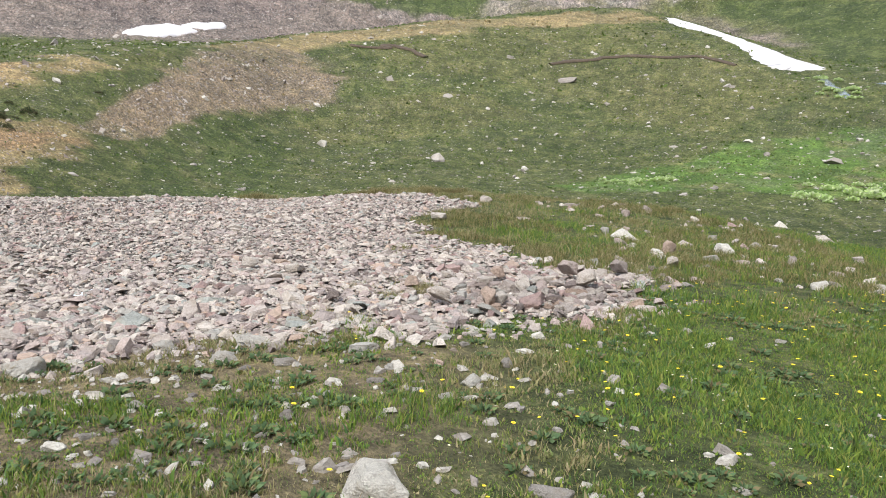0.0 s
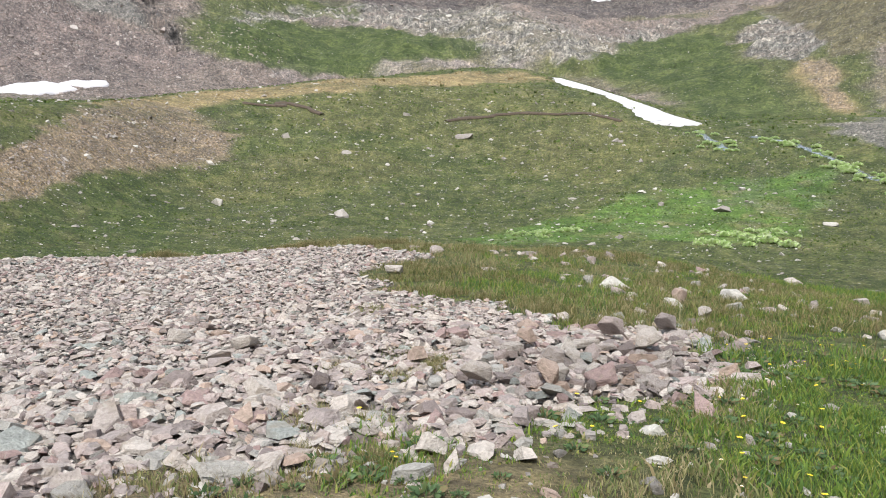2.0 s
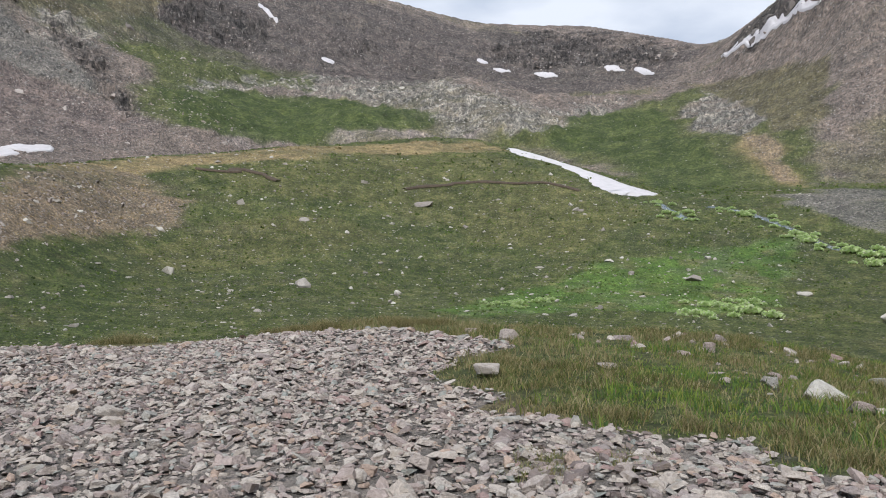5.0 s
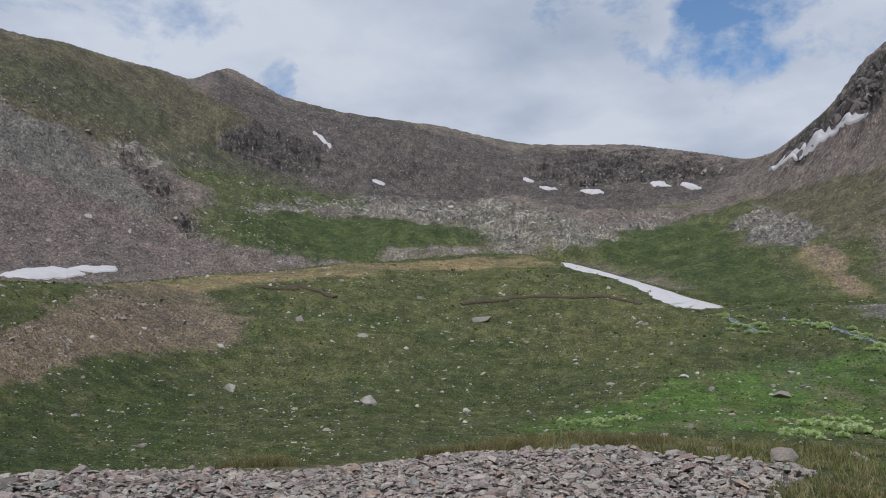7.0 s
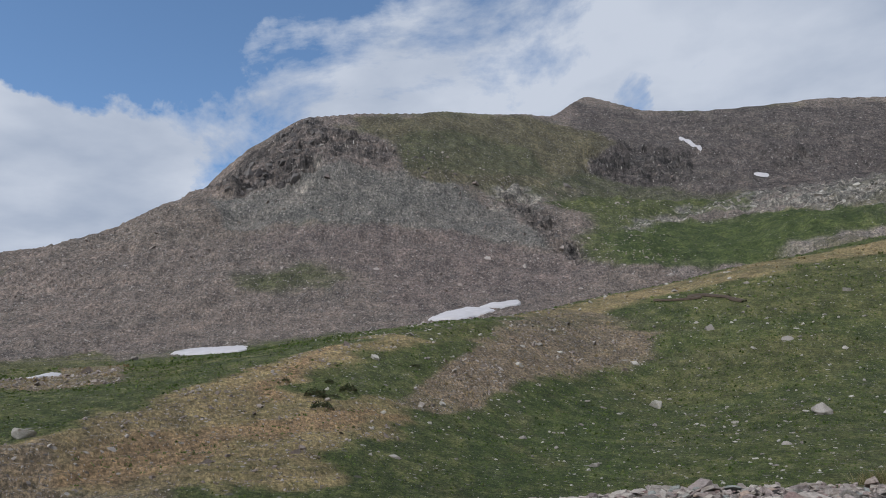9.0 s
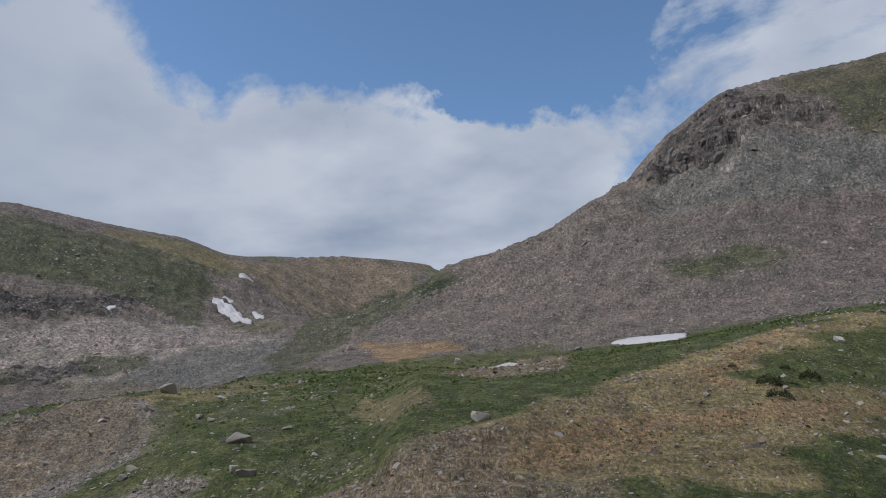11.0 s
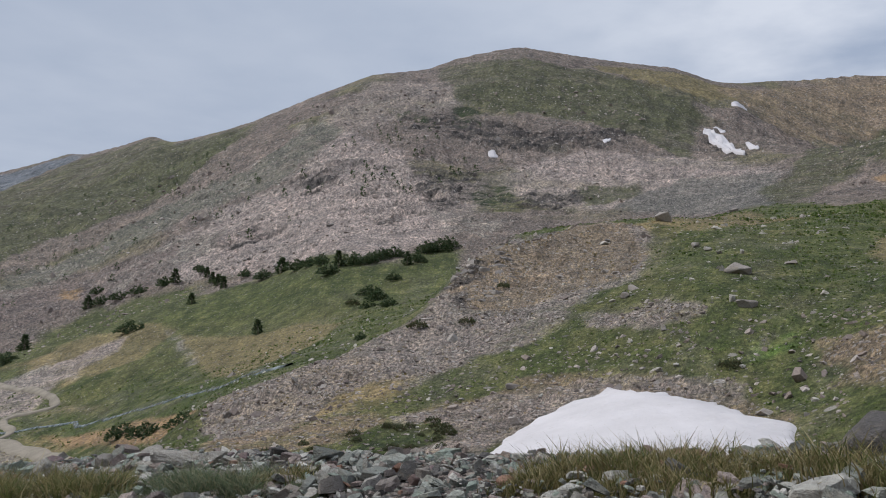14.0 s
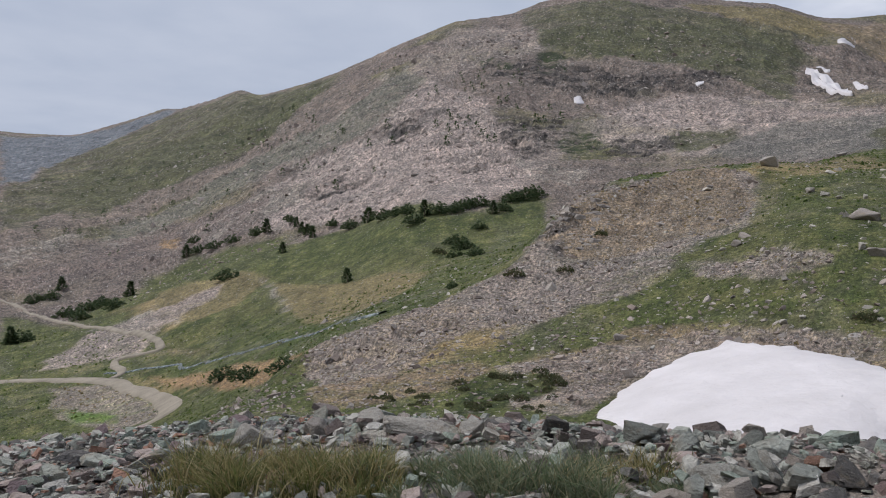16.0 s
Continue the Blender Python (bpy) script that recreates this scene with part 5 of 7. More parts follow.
def ground(x, y):
    """The height of the ground at a place in the plan."""
    x, y = np.asarray(x, float) - ORIGIN[0], np.asarray(y, float) - ORIGIN[1]
    r = np.maximum(np.hypot(x, y), RADII[0] * 1.001)
    a = np.degrees(np.arctan2(-x, y))
    i = np.clip(np.searchsorted(AZ, a) - 1, 0, len(AZ) - 2)
    u = np.clip((a - AZ[i]) / (AZ[i + 1] - AZ[i]), 0, 1)
    j = np.clip(np.searchsorted(RADII, r) - 1, 0, len(RADII) - 2)
    v = np.clip(np.log(r / RADII[j]) / np.log(RADII[j + 1] / RADII[j]), 0, 1)
    H = HEIGHT
    return (H[i, j] * (1 - u) + H[i + 1, j] * u) * (1 - v) + (H[i, j + 1] * (1 - u) + H[i + 1, j + 1] * u) * v


# ---- end of plan ----
# ======== the ground ========
# rosy, pale and stony are brightened to paint sun on the mountainside
TONES = {"tan": (0.31, 0.235, 0.125), "brown": (0.24, 0.182, 0.125), "olive": (0.108, 0.114, 0.042), "lush": (0.066, 0.090, 0.029), "bright": (0.10, 0.175, 0.035),
         "green": (0.077, 0.096, 0.032), "scree": (0.192, 0.156, 0.134), "pale": (0.33, 0.30, 0.265), "crag": (0.105, 0.096, 0.093), "shrub": (0.035, 0.048, 0.02),
         # "haze" is the blue of distant air put into the ground colour
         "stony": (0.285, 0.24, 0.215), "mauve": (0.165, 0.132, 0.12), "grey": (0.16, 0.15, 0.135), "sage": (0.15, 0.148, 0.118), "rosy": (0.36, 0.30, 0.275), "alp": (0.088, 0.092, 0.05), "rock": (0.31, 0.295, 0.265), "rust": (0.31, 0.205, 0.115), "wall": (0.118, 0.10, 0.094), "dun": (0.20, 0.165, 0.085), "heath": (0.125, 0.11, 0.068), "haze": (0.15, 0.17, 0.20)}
KINDS = {"tan": (0.12, 0.5, 0), "brown": (0.5, 0.2, 0), "olive": (0.10, 0.8, 0), "lush": (0.04, 0.35, 0), "bright": (0.03, 0.1, 0), "green": (0.1, 0.65, 0), "scree": (0.55, 0, 0.12),
         "pale": (0.7, 0.1, 0.5), "crag": (0.2, 0, 1.0), "shrub": (0.1, 0, 0.1), "stony": (0.7, 0.3, 0.25), "mauve": (0.5, 0, 0.1), "grey": (0.55, 0, 0.1), "sage": (0.45, 0.1, 0.1), "rosy": (0.7, 0.05, 0.25), "alp": (0.2, 0.15, 0.08), "rock": (0.6, 0, 0.9), "rust": (0.25, 0.3, 0), "wall": (0.4, 0.05, 0.4), "dun": (0.2, 0.6, 0), "heath": (0.25, 0.3, 0.1), "haze": (0.2, 0, 0.2)}


def inside(corners, u, v, soft):
    """How far a place lies within a patch, from 0 to 1, in degrees of azimuth and as many of distance."""
    p = np.array([(a, math.degrees(math.log(r))) for a, r in corners])
    best, within = np.full(u.shape, 1e9), np.zeros(u.shape, bool)
    for (x0, y0), (x1, y1) in zip(p, np.roll(p, -1, 0)):
        dx, dy = x1 - x0, y1 - y0
        s = np.clip(((u - x0) * dx + (v - y0) * dy) / (dx * dx + dy * dy + 1e-9), 0, 1)
        best = np.minimum(best, (u - x0 - s * dx) ** 2 + (v - y0 - s * dy) ** 2)
        within ^= ((y0 > v) != (y1 > v)) & (u < dx * (v - y0) / (dy if dy else 1e-9) + x0)
    return smooth(-soft, soft, np.where(within, 1, -1) * np.sqrt(best))


U, V = np.degrees(AA), np.degrees(np.log(RR))
WU = U + fbm(U, V, 3.0, 4) * 1.5
WV = V + fbm(U + 90, V - 40, 3.0, 4) * 3.0
tint = np.empty((*U.shape, 3)); kind = np.empty((*U.shape, 3))
tint[:], kind[:] = TONES["green"], KINDS["green"]
foot = np.array([around(FOOT, AZ, 1.5)[0]]).T
height_mask = smooth(-0.04, 0.10, np.log(RR / foot) + fbm(U, V, 2.0, 3) * 0.06)


def lay(mask, name, here=np.s_[:, :]):
    tint[here] += mask[..., None] * (np.array(TONES[name]) - tint[here])
    kind[here] += mask[..., None] * (np.array(KINDS[name]) - kind[here])


lay(height_mask, "scree")
lay(height_mask * smooth(0.0, 0.5, fbm(GX, GY, 120.0, 4)) * 0.5, "mauve")
lay(height_mask * smooth(0.05, 0.45, fbm(GX + 700, GY, 90.0, 4)) * 0.55, "olive")
crag_lift = np.zeros(U.shape)
BROKEN = smooth(-0.12, 0.14, fbm(U + 13, V * 3.0, 1.6, 4, 0.6))
WORN = smooth(-0.3, 0.2, fbm(U + 31, V * 3.0, 2.0, 4, 0.6))
terraces = np.zeros(U.shape)
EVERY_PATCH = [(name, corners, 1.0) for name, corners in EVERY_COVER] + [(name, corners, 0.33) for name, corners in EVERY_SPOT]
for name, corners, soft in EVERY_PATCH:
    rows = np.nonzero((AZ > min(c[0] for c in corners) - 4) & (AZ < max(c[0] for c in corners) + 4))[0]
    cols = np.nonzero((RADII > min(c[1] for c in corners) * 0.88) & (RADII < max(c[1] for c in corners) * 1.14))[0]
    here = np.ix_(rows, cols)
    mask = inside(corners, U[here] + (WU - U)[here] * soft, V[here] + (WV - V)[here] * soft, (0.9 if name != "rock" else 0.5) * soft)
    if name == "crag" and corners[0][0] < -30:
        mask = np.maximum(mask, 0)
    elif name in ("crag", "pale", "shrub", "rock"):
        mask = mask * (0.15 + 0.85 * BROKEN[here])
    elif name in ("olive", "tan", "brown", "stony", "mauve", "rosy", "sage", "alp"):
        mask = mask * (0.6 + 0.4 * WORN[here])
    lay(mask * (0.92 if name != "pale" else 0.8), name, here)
    if name in ("tan", "brown", "rust"):
        terraces[here] = np.maximum(terraces[here], mask)
    if name in ("crag", "pale", "rock"):
        crag_lift[here] = np.maximum(crag_lift[here], mask * (1.0 if name == "crag" else 0.4) * (0.3 if corners[0][0] > 60 else 1.0))
turfy = smooth(0.05, 0.2, tint[..., 1] - tint[..., 0] + 0.09) * (1 - smooth(0.4, 0.9, np.log(RR / foot) * 4)) * smooth(14, 24, RR)
for salt, name, most in ((0, "dun", 0.6), (40, "olive", 0.5), (80, "stony", 0.42), (120, "lush", 0.55)):
    spread = fbm(U + salt, V * 0.55 - salt, 2.6, 5, 0.62)
    lay(turfy * smooth(0.14, 0.42, spread + 0.1 * smooth(50, 80, U)) * most * (1.0 if salt != 80 else 0.4 + 0.6 * smooth(50, 60, U)), name)
# far ranges keep bare rock, tinted blue-grey for haze; steep faces are bare
HEIGHT += crag_lift * (fbm(GX, GY, 38.0, 6, 0.66, True) - 0.3) * np.clip(RR * 0.022, 0, 14) * calm
# the rock breaks in ledges, and its faces are cut by clefts
step = np.clip(RR * 0.026, 5, 16)
phase = HEIGHT / step + fbm(GX + 300, GY, 55.0, 4, 0.6) * 1.6
ledge = smooth(0.25, 0.75, phase % 1.0) - phase % 1.0
HEIGHT += crag_lift * ledge * step * 0.8 * (0.1 + 0.9 * calm)
# hummocks and blocks make the stony ground uneven
hummocks = fbm(U + 60, V * 0.42, 0.9, 4, 0.6) * smooth(0.25, 0.6, kind[..., 0]) * smooth(24, 40, RR)
HEIGHT += hummocks * np.clip(RR, 0, 420) * 0.0042 * calm
# small terraces that grazing and frost have trodden into the dry knolls
phase = HEIGHT / 0.4 + fbm(GX, GY, 9.0, 3) * 1.2
HEIGHT += terraces * (smooth(0.2, 0.8, phase % 1.0) - phase % 1.0) * 0.4 * (1 - smooth(70, 120, RR))
cleft = fbm(U + 5 + fbm(U, V, 2.0, 2) * 0.7, V * 0.16, 1.5, 5, 0.66, True) - 0.25
HEIGHT += crag_lift * cleft * np.clip(RR * 0.022, 0, 15) * (0.12 + 0.88 * calm)
# the bench: turf, with a field of broken stone
bench = 1 - smooth(0.9, 1.12, RR / np.array([around(RIM, AZ, 3.0)[0]]).T)


def in_plan(corners, x, y):
    within = np.zeros(np.shape(x), bool)
    for (x0, y0), (x1, y1) in zip(corners, corners[1:] + corners[:1]):
        within ^= ((y0 > y) != (y1 > y)) & (x < (x1 - x0) * (y - y0) / ((y1 - y0) or 1e-9) + x0)
    return within


TALUS = TALUS_EDGE[:-3] + [(0.2, 18.6), (-1.9, 19.0), (-5.6, 19.0), (-8.6, 18.3), (-11.2, 17.2), (-12.6, 15.6), (-13.4, 13.8), (-13.6, 12.0), (-13.2, 10.0), (-9.0, 8.0), (-5.0, 5.5)]


def on_talus(x, y):
    return in_plan(TALUS, x + value_noise(x * 1.7, y * 1.7) * 0.35, y + value_noise(x * 1.7 + 40, y * 1.7) * 0.35)


near_turf = bench * (RR < 60)
straw = smooth(0.8, -0.8, GX + fbm(GX, GY, 1.6, 3))[..., None]
tint += near_turf[..., None] * (np.array((0.08, 0.095, 0.036)) * (1 - straw) + np.array((0.19, 0.15, 0.09)) * straw - tint)
kind += near_turf[..., None] * (np.array((0.0, 0.6, 0)) - kind)
field = (on_talus(GX, GY) & (RR < 14)).astype(float)
tint += field[..., None] * (np.array((0.22, 0.192, 0.17)) - tint)
kind += field[..., None] * (np.array((0.0, 0.0, 0)) - kind)


def mesh_from(name, verts, faces, mat=None, smooth_shade=False):
    """A mesh from numpy arrays of places and of faces, all with as many corners."""
    me = bpy.data.meshes.new(name)
    verts, faces = np.asarray(verts, np.float32), np.asarray(faces, np.int32)
    n = faces.shape[1]
    me.vertices.add(len(verts)); me.loops.add(faces.size); me.polygons.add(len(faces))
    me.vertices.foreach_set("co", verts.ravel())
    me.loops.foreach_set("vertex_index", faces.ravel())
    me.polygons.foreach_set("loop_start", np.arange(0, faces.size, n, dtype=np.int32))
    me.polygons.foreach_set("use_smooth", np.full(len(faces), smooth_shade, bool))
    me.update(calc_edges=True)
    if mat:
        me.materials.append(mat)
    return me


na, nr = HEIGHT.shape
ids = np.arange(na * nr).reshape(na, nr)
turn = np.r_[ids, ids[:1]]
quads = np.stack([turn[:-1, :-1], turn[1:, :-1], turn[1:, 1:], turn[:-1, 1:]], -1).reshape(-1, 4)
ground_me = mesh_from("ground", np.stack([GX, GY, HEIGHT], -1).reshape(-1, 3), quads[:, ::-1], GROUND, True)
for name, values in (("tint", tint), ("kind", kind)):
    layer = ground_me.attributes.new(name, "FLOAT_COLOR", "POINT")
    layer.data.foreach_set("color", np.concatenate([values, np.ones((*U.shape, 1))], -1).astype(np.float32).ravel())
lie = ground_me.attributes.new("lie", "FLOAT_VECTOR", "POINT")
lie.data.foreach_set("vector", np.stack([U, V * 0.4, RR], -1).astype(np.float32).ravel())
tagged(new("ground", ground_me), "rolling alpine ground of turf, scree and bare rock", "ground", kind="structure")


# ======== things far off: snow, road, streams, boulders, trees ========
def thing(name, me, at, turn=0.0, size=1.0, label="", category="", group="", kind=""):
    ob = new(name, me)
    ob.location, ob.rotation_euler, ob.scale = at, (0, 0, turn), (size, size, size) if isinstance(size, (int, float)) else size
    return tagged(ob, label, category, group, kind)


def part(name, me, parent, label=""):
    ob = new(name, me)
    ob.parent = parent
    return tagged(ob, label) if label else ob


def on_ground(x, y, sink=0.0):
    return (float(x), float(y), float(ground(x, y)) - sink)


def polar(a, r):
    return ORIGIN[0] - math.sin(radians(a)) * r, ORIGIN[1] + math.cos(radians(a)) * r


def snow_patch(corners, thick, label, seed, bridging=False, lift=0.0012):
    """A bank of old snow: rings from its wavering edge up to its crown, laid on the ground."""
    r = random.Random(seed)
    p = np.array([polar(a, d) for a, d in corners])
    m = 9
    edge = []
    for k in range(len(p)):
        a, b, c, d = p[k - 1], p[k], p[(k + 1) % len(p)], p[(k + 2) % len(p)]
        for s in np.arange(m) / m:
            edge.append(0.5 * (2 * b + (c - a) * s + (2 * a - 5 * b + 4 * c - d) * s * s + (3 * b - a - 3 * c + d) * s ** 3))
    edge = np.array(edge)
    mid = edge.mean(0)
    span = np.sqrt(np.abs(np.linalg.det(np.cov(edge.T)))) ** 0.5
    edge += np.stack([value_noise(edge[:, 0] / span * 7 + seed, edge[:, 1] / span * 7), value_noise(edge[:, 0] / span * 7, edge[:, 1] / span * 7 + seed)], -1) * span * 0.07
    rings = 17
    verts, n = [], len(edge)
    along = np.linalg.svd(edge - mid)[2][0]
    run, off = (edge - mid) @ along, (edge - mid) @ np.array((-along[1], along[0]))
    bow = np.polyfit(run, off, 4)
    keep_in = 0.55 if bridging else 0.93
    core = mid + np.outer(run * keep_in, along) + np.outer(np.polyval(bow, run * keep_in), (-along[1], along[0]))
    # the snow bridges the ground between its edges: a plane through them, bent to meet each
    powers = lambda q: np.c_[np.ones(len(q)), (q - mid) / span]
    around_it = ground(edge[:, 0], edge[:, 1])
    weights = np.linalg.lstsq(powers(edge), around_it, rcond=None)[0]
    bend = around_it - powers(edge) @ weights
    thick = min(thick, span * 0.12)
    clear = 0.1 + lift * float(np.hypot(*(mid - ORIGIN))) * (thick < 0.68 and not bridging)
    most = thick * 1.5 if span > 14 or thick > 1.5 else thick * 4
    for k in range(1, rings):
        s = 1 - k / (rings - 1)
        if s < 0.9:
            q = core + (edge - core) * s
            short = ground(q[:, 0], q[:, 1]) + 0.06 - powers(q) @ weights - bend * s * s
            thick = max(thick, min(float(np.percentile(short, 96)) / (1 - s * s), most))
    for k in range(rings):
        s = 1 - k / (rings - 1)
        q = core + (edge - core) * s
        level = powers(q) @ weights + bend * s * s + thick * (1 - s * s)
        under = ground(q[:, 0], q[:, 1])
        verts.append(np.c_[q, np.clip(level, under + clear, under + (9.0 if bridging else clear + thick * min(1.0, 5 * (1 - s)))) if k else around_it - 0.1])
    verts = np.concatenate(verts)
    i = np.arange(n)
    j = (i + 1) % n
    quad = np.concatenate([np.stack([k * n + i, k * n + j, (k + 1) * n + j, (k + 1) * n + i], -1) for k in range(rings - 1)])
    tris = np.concatenate([quad[:, [0, 1, 2]], quad[:, [0, 2, 3]]])
    return thing("snow_patch", mesh_from("snow_patch", verts, tris, SNOW, True), (0, 0, 0), label=label, category="snow", group="old snow banks")


NEAR_LABELS = ["long narrow tongue of old snow on green slope", "white snow bank at the foot of grey scree", "thin flat snow bank in a grassy hollow", "small snow remnant on green turf", "large smooth dirty-white snow bank below the stone rim", "smaller snow remnant beside a bank on scree"]
for k, (corners, text, thick) in enumerate(zip(SNOW_NEAR, NEAR_LABELS, (0.7, 0.5, 0.6, 0.5, 0.4, 0.4))):
    snow_patch(corners, thick, text, 11 + k, k == 4)
for k, corners in enumerate(SNOW_FAR + SNOW_FAR_WEST):
    snow_patch(corners, 0.5, "small white snow patch high on the mountain", 31 + k, lift=0.003 if k in (6, 8) else 0.0012)


def strip(name, line, width, lift, mat, label, category, steps=8, sway=0.3):
    p = np.array(line, float)
    pts = []
    for k in range(len(p) - 1):
        a, b, c, d = p[max(k - 1, 0)], p[k], p[k + 1], p[min(k + 2, len(p) - 1)]
        for s in np.arange(steps) / steps:
            pts.append(0.5 * (2 * b + (c - a) * s + (2 * a - 5 * b + 4 * c - d) * s * s + (3 * b - a - 3 * c + d) * s ** 3))
    pts = np.array(pts + [p[-1]])
    pts += np.stack([value_noise(pts[:, 0] / 5, pts[:, 1] / 5), value_noise(pts[:, 0] / 5 + 50, pts[:, 1] / 5)], -1) * sway
    way = np.gradient(pts, axis=0)
    side = np.c_[-way[:, 1], way[:, 0]] / np.linalg.norm(way, axis=1)[:, None]
    w = width * (1 + 0.25 * value_noise(pts[:, 0] / width / 1.7, pts[:, 1] / width / 1.7))
    rows = []
    for off, drop in ((-0.62, -0.3), (-0.5, 0), (-0.2, 0.05), (0.2, 0.05), (0.5, 0), (0.62, -0.3)):
        q = pts + side * (off * w)[:, None]
        rows.append(np.c_[q, ground(q[:, 0], q[:, 1]) + lift + drop])
    verts, n = np.concatenate(rows), len(pts)
    i = np.arange(n - 1)
    faces = np.concatenate([np.stack([k * n + i, k * n + i + 1, (k + 1) * n + i + 1, (k + 1) * n + i], -1) for k in range(len(rows) - 1)])
    return thing(name, mesh_from(name, verts, faces[:, ::-1], mat, True), (0, 0, 0), label=label, category=category, kind="structure")


strip("road", ROAD_LOW, 2.1, 0.2, ROAD, "pale unpaved gravel road bending through the valley", "road")
strip("road_track", ROAD_UP, 1.25, 0.25, ROAD, "narrow gravel track winding over the valley floor", "road")
strip("stream", STREAM[:10], 0.75, 0.12, WATER, "narrow stream of shallow broken water", "stream", sway=1.6)
strip("stream_upper", STREAM_E, 1.4, 0.10, WATER, "small brook below the snow tongue", "stream")
strip("stream_side", STREAM_E2, 1.6, 0.10, WATER, "small brook between bright cress beds", "stream")


def rock_mesh(name, seed, flat=0.55, corners=15, detail=0, mat=None):
    """An angular stone: the hull of scattered corners, with its edges chipped."""
    r = random.Random(seed)
    bm = bmesh.new()
    for _ in range(corners):
        v = Vector((r.gauss(0, 1), r.gauss(0, 1), r.gauss(0, 1))).normalized() * r.uniform(0.75, 1.0)
        v = Vector((math.copysign(abs(v.x) ** 0.75, v.x), math.copysign(abs(v.y) ** 0.75, v.y) * r.uniform(0.6, 0.8), math.copysign(abs(v.z) ** 0.7, v.z) * flat))
        bm.verts.new(v * 0.5)
    got = bmesh.ops.convex_hull(bm, input=bm.verts)
    loose = [v for v in bm.verts if not v.link_faces]
    bmesh.ops.delete(bm, geom=loose, context="VERTS")
    if detail:
        bmesh.ops.dissolve_limit(bm, angle_limit=radians(16), verts=bm.verts, edges=bm.edges)
        bmesh.ops.bevel(bm, geom=list(bm.edges), offset=0.035, segments=2, profile=0.6, affect="EDGES")
        bmesh.ops.triangulate(bm, faces=bm.faces)
        bmesh.ops.subdivide_edges(bm, edges=[e for e in bm.edges if e.calc_length() > 0.12], cuts=detail, use_grid_fill=True)
        for v in bm.verts:
            v.co += v.co.normalized() * (noise.noise(v.co * 4 + Vector((seed, 0, 0))) * 0.035 + noise.noise(v.co * 11 + Vector((0, seed, 0))) * 0.014)
        bmesh.ops.triangulate(bm, faces=bm.faces)
    me = bpy.data.meshes.new(name)
    bm.to_mesh(me)
    bm.free()
    me.materials.append(mat or STONE)
    return me


PALE_BOULDERS = [rock_mesh("boulder", 130 + k, f, 14, 1, PALE_STONE) for k, f in enumerate((0.6, 0.5, 0.7, 0.35))]
BOULDERS = [rock_mesh("boulder", 100 + k, f, 14, 2) for k, f in enumerate((0.7, 0.5, 0.8, 0.42, 0.62, 0.9, 0.36, 0.55))]
RIM_BOULDERS = [rock_mesh("boulder", 140 + k, f, 11, 1, RIM_STONE) for k, f in enumerate((0.7, 0.5, 0.8, 0.42, 0.62, 0.9, 0.36, 0.55))]
pick = random.Random(4)


def boulder(x, y, w, label, group, sink=0.3, shape=None, kinds=BOULDERS):
    b = kinds[pick.randrange(len(kinds)) if shape is None else shape]
    size = w * 1.1
    ob = thing("boulder", b, (0, 0, 0), pick.uniform(0, 6.28), (size, size * pick.uniform(0.8, 1.1), size * pick.uniform(0.8, 1.1)), label, "boulder", group)
    ob.rotation_euler[0], ob.rotation_euler[1] = pick.uniform(-0.3, 0.3), pick.uniform(-0.3, 0.3)
    half = -min(v.co.z for v in b.vertices) * ob.scale[2]
    ob.location = (x, y, float(ground(x, y)) + half * (1 - 2 * sink))
    return ob


CRAG_ROCKS = [rock_mesh("buttress", 160 + k, f, 16, 1, CRAG_STONE) for k, f in enumerate((1.1, 0.9, 1.3, 0.75, 1.0))]
GREY_ROCKS = [rock_mesh("buttress", 180 + k, f, 16, 1, GREY_ROCK) for k, f in enumerate((0.6, 0.45, 0.7, 0.5))]
OUTCROP_ROCKS = [rock_mesh("ledge", 170 + k, f, 15, 1, PALE_STONE) for k, f in enumerate((0.5, 0.4, 0.6, 0.35))]


def outcrop(name, label, corners, count, low, high, seed, kinds, piece, tall=1.0):
    """A rocky outcrop: many angular blocks that stand close together within a patch."""
    q = random.Random(seed)
    base = tagged(new(name), label, "rocks", "rocky outcrops")
    az0, az1 = min(c[0] for c in corners), max(c[0] for c in corners)
    r0, r1 = min(c[1] for c in corners), max(c[1] for c in corners)
    x0, y0 = polar((az0 + az1) / 2, (r0 + r1) / 2)
    base.location = on_ground(x0, y0)
    made = 0
    for _ in range(count * 12):
        a, d = q.uniform(az0, az1), math.exp(q.uniform(math.log(r0), math.log(r1)))
        if inside(corners, np.array([a]), np.array([math.degrees(math.log(d))]), 0.2)[0] < 0.5:
            continue
        x, y = polar(a, d)
        w = low * (high / low) ** (q.random() ** 1.6)
        ob = part(piece, kinds[q.randrange(len(kinds))], base)
        w *= 0.62
        ob.location = Vector((x, y, float(ground(x, y)) - w * 0.16 * tall)) - base.location
        ob.rotation_euler = (q.gauss(0, 0.15), q.gauss(0, 0.15), q.uniform(0, 6.283))
        ob.scale = (w, w * q.uniform(0.7, 1.1), w * q.uniform(0.7, 1.2) * tall)
        made += 1
        if made >= count:
            break
    return base


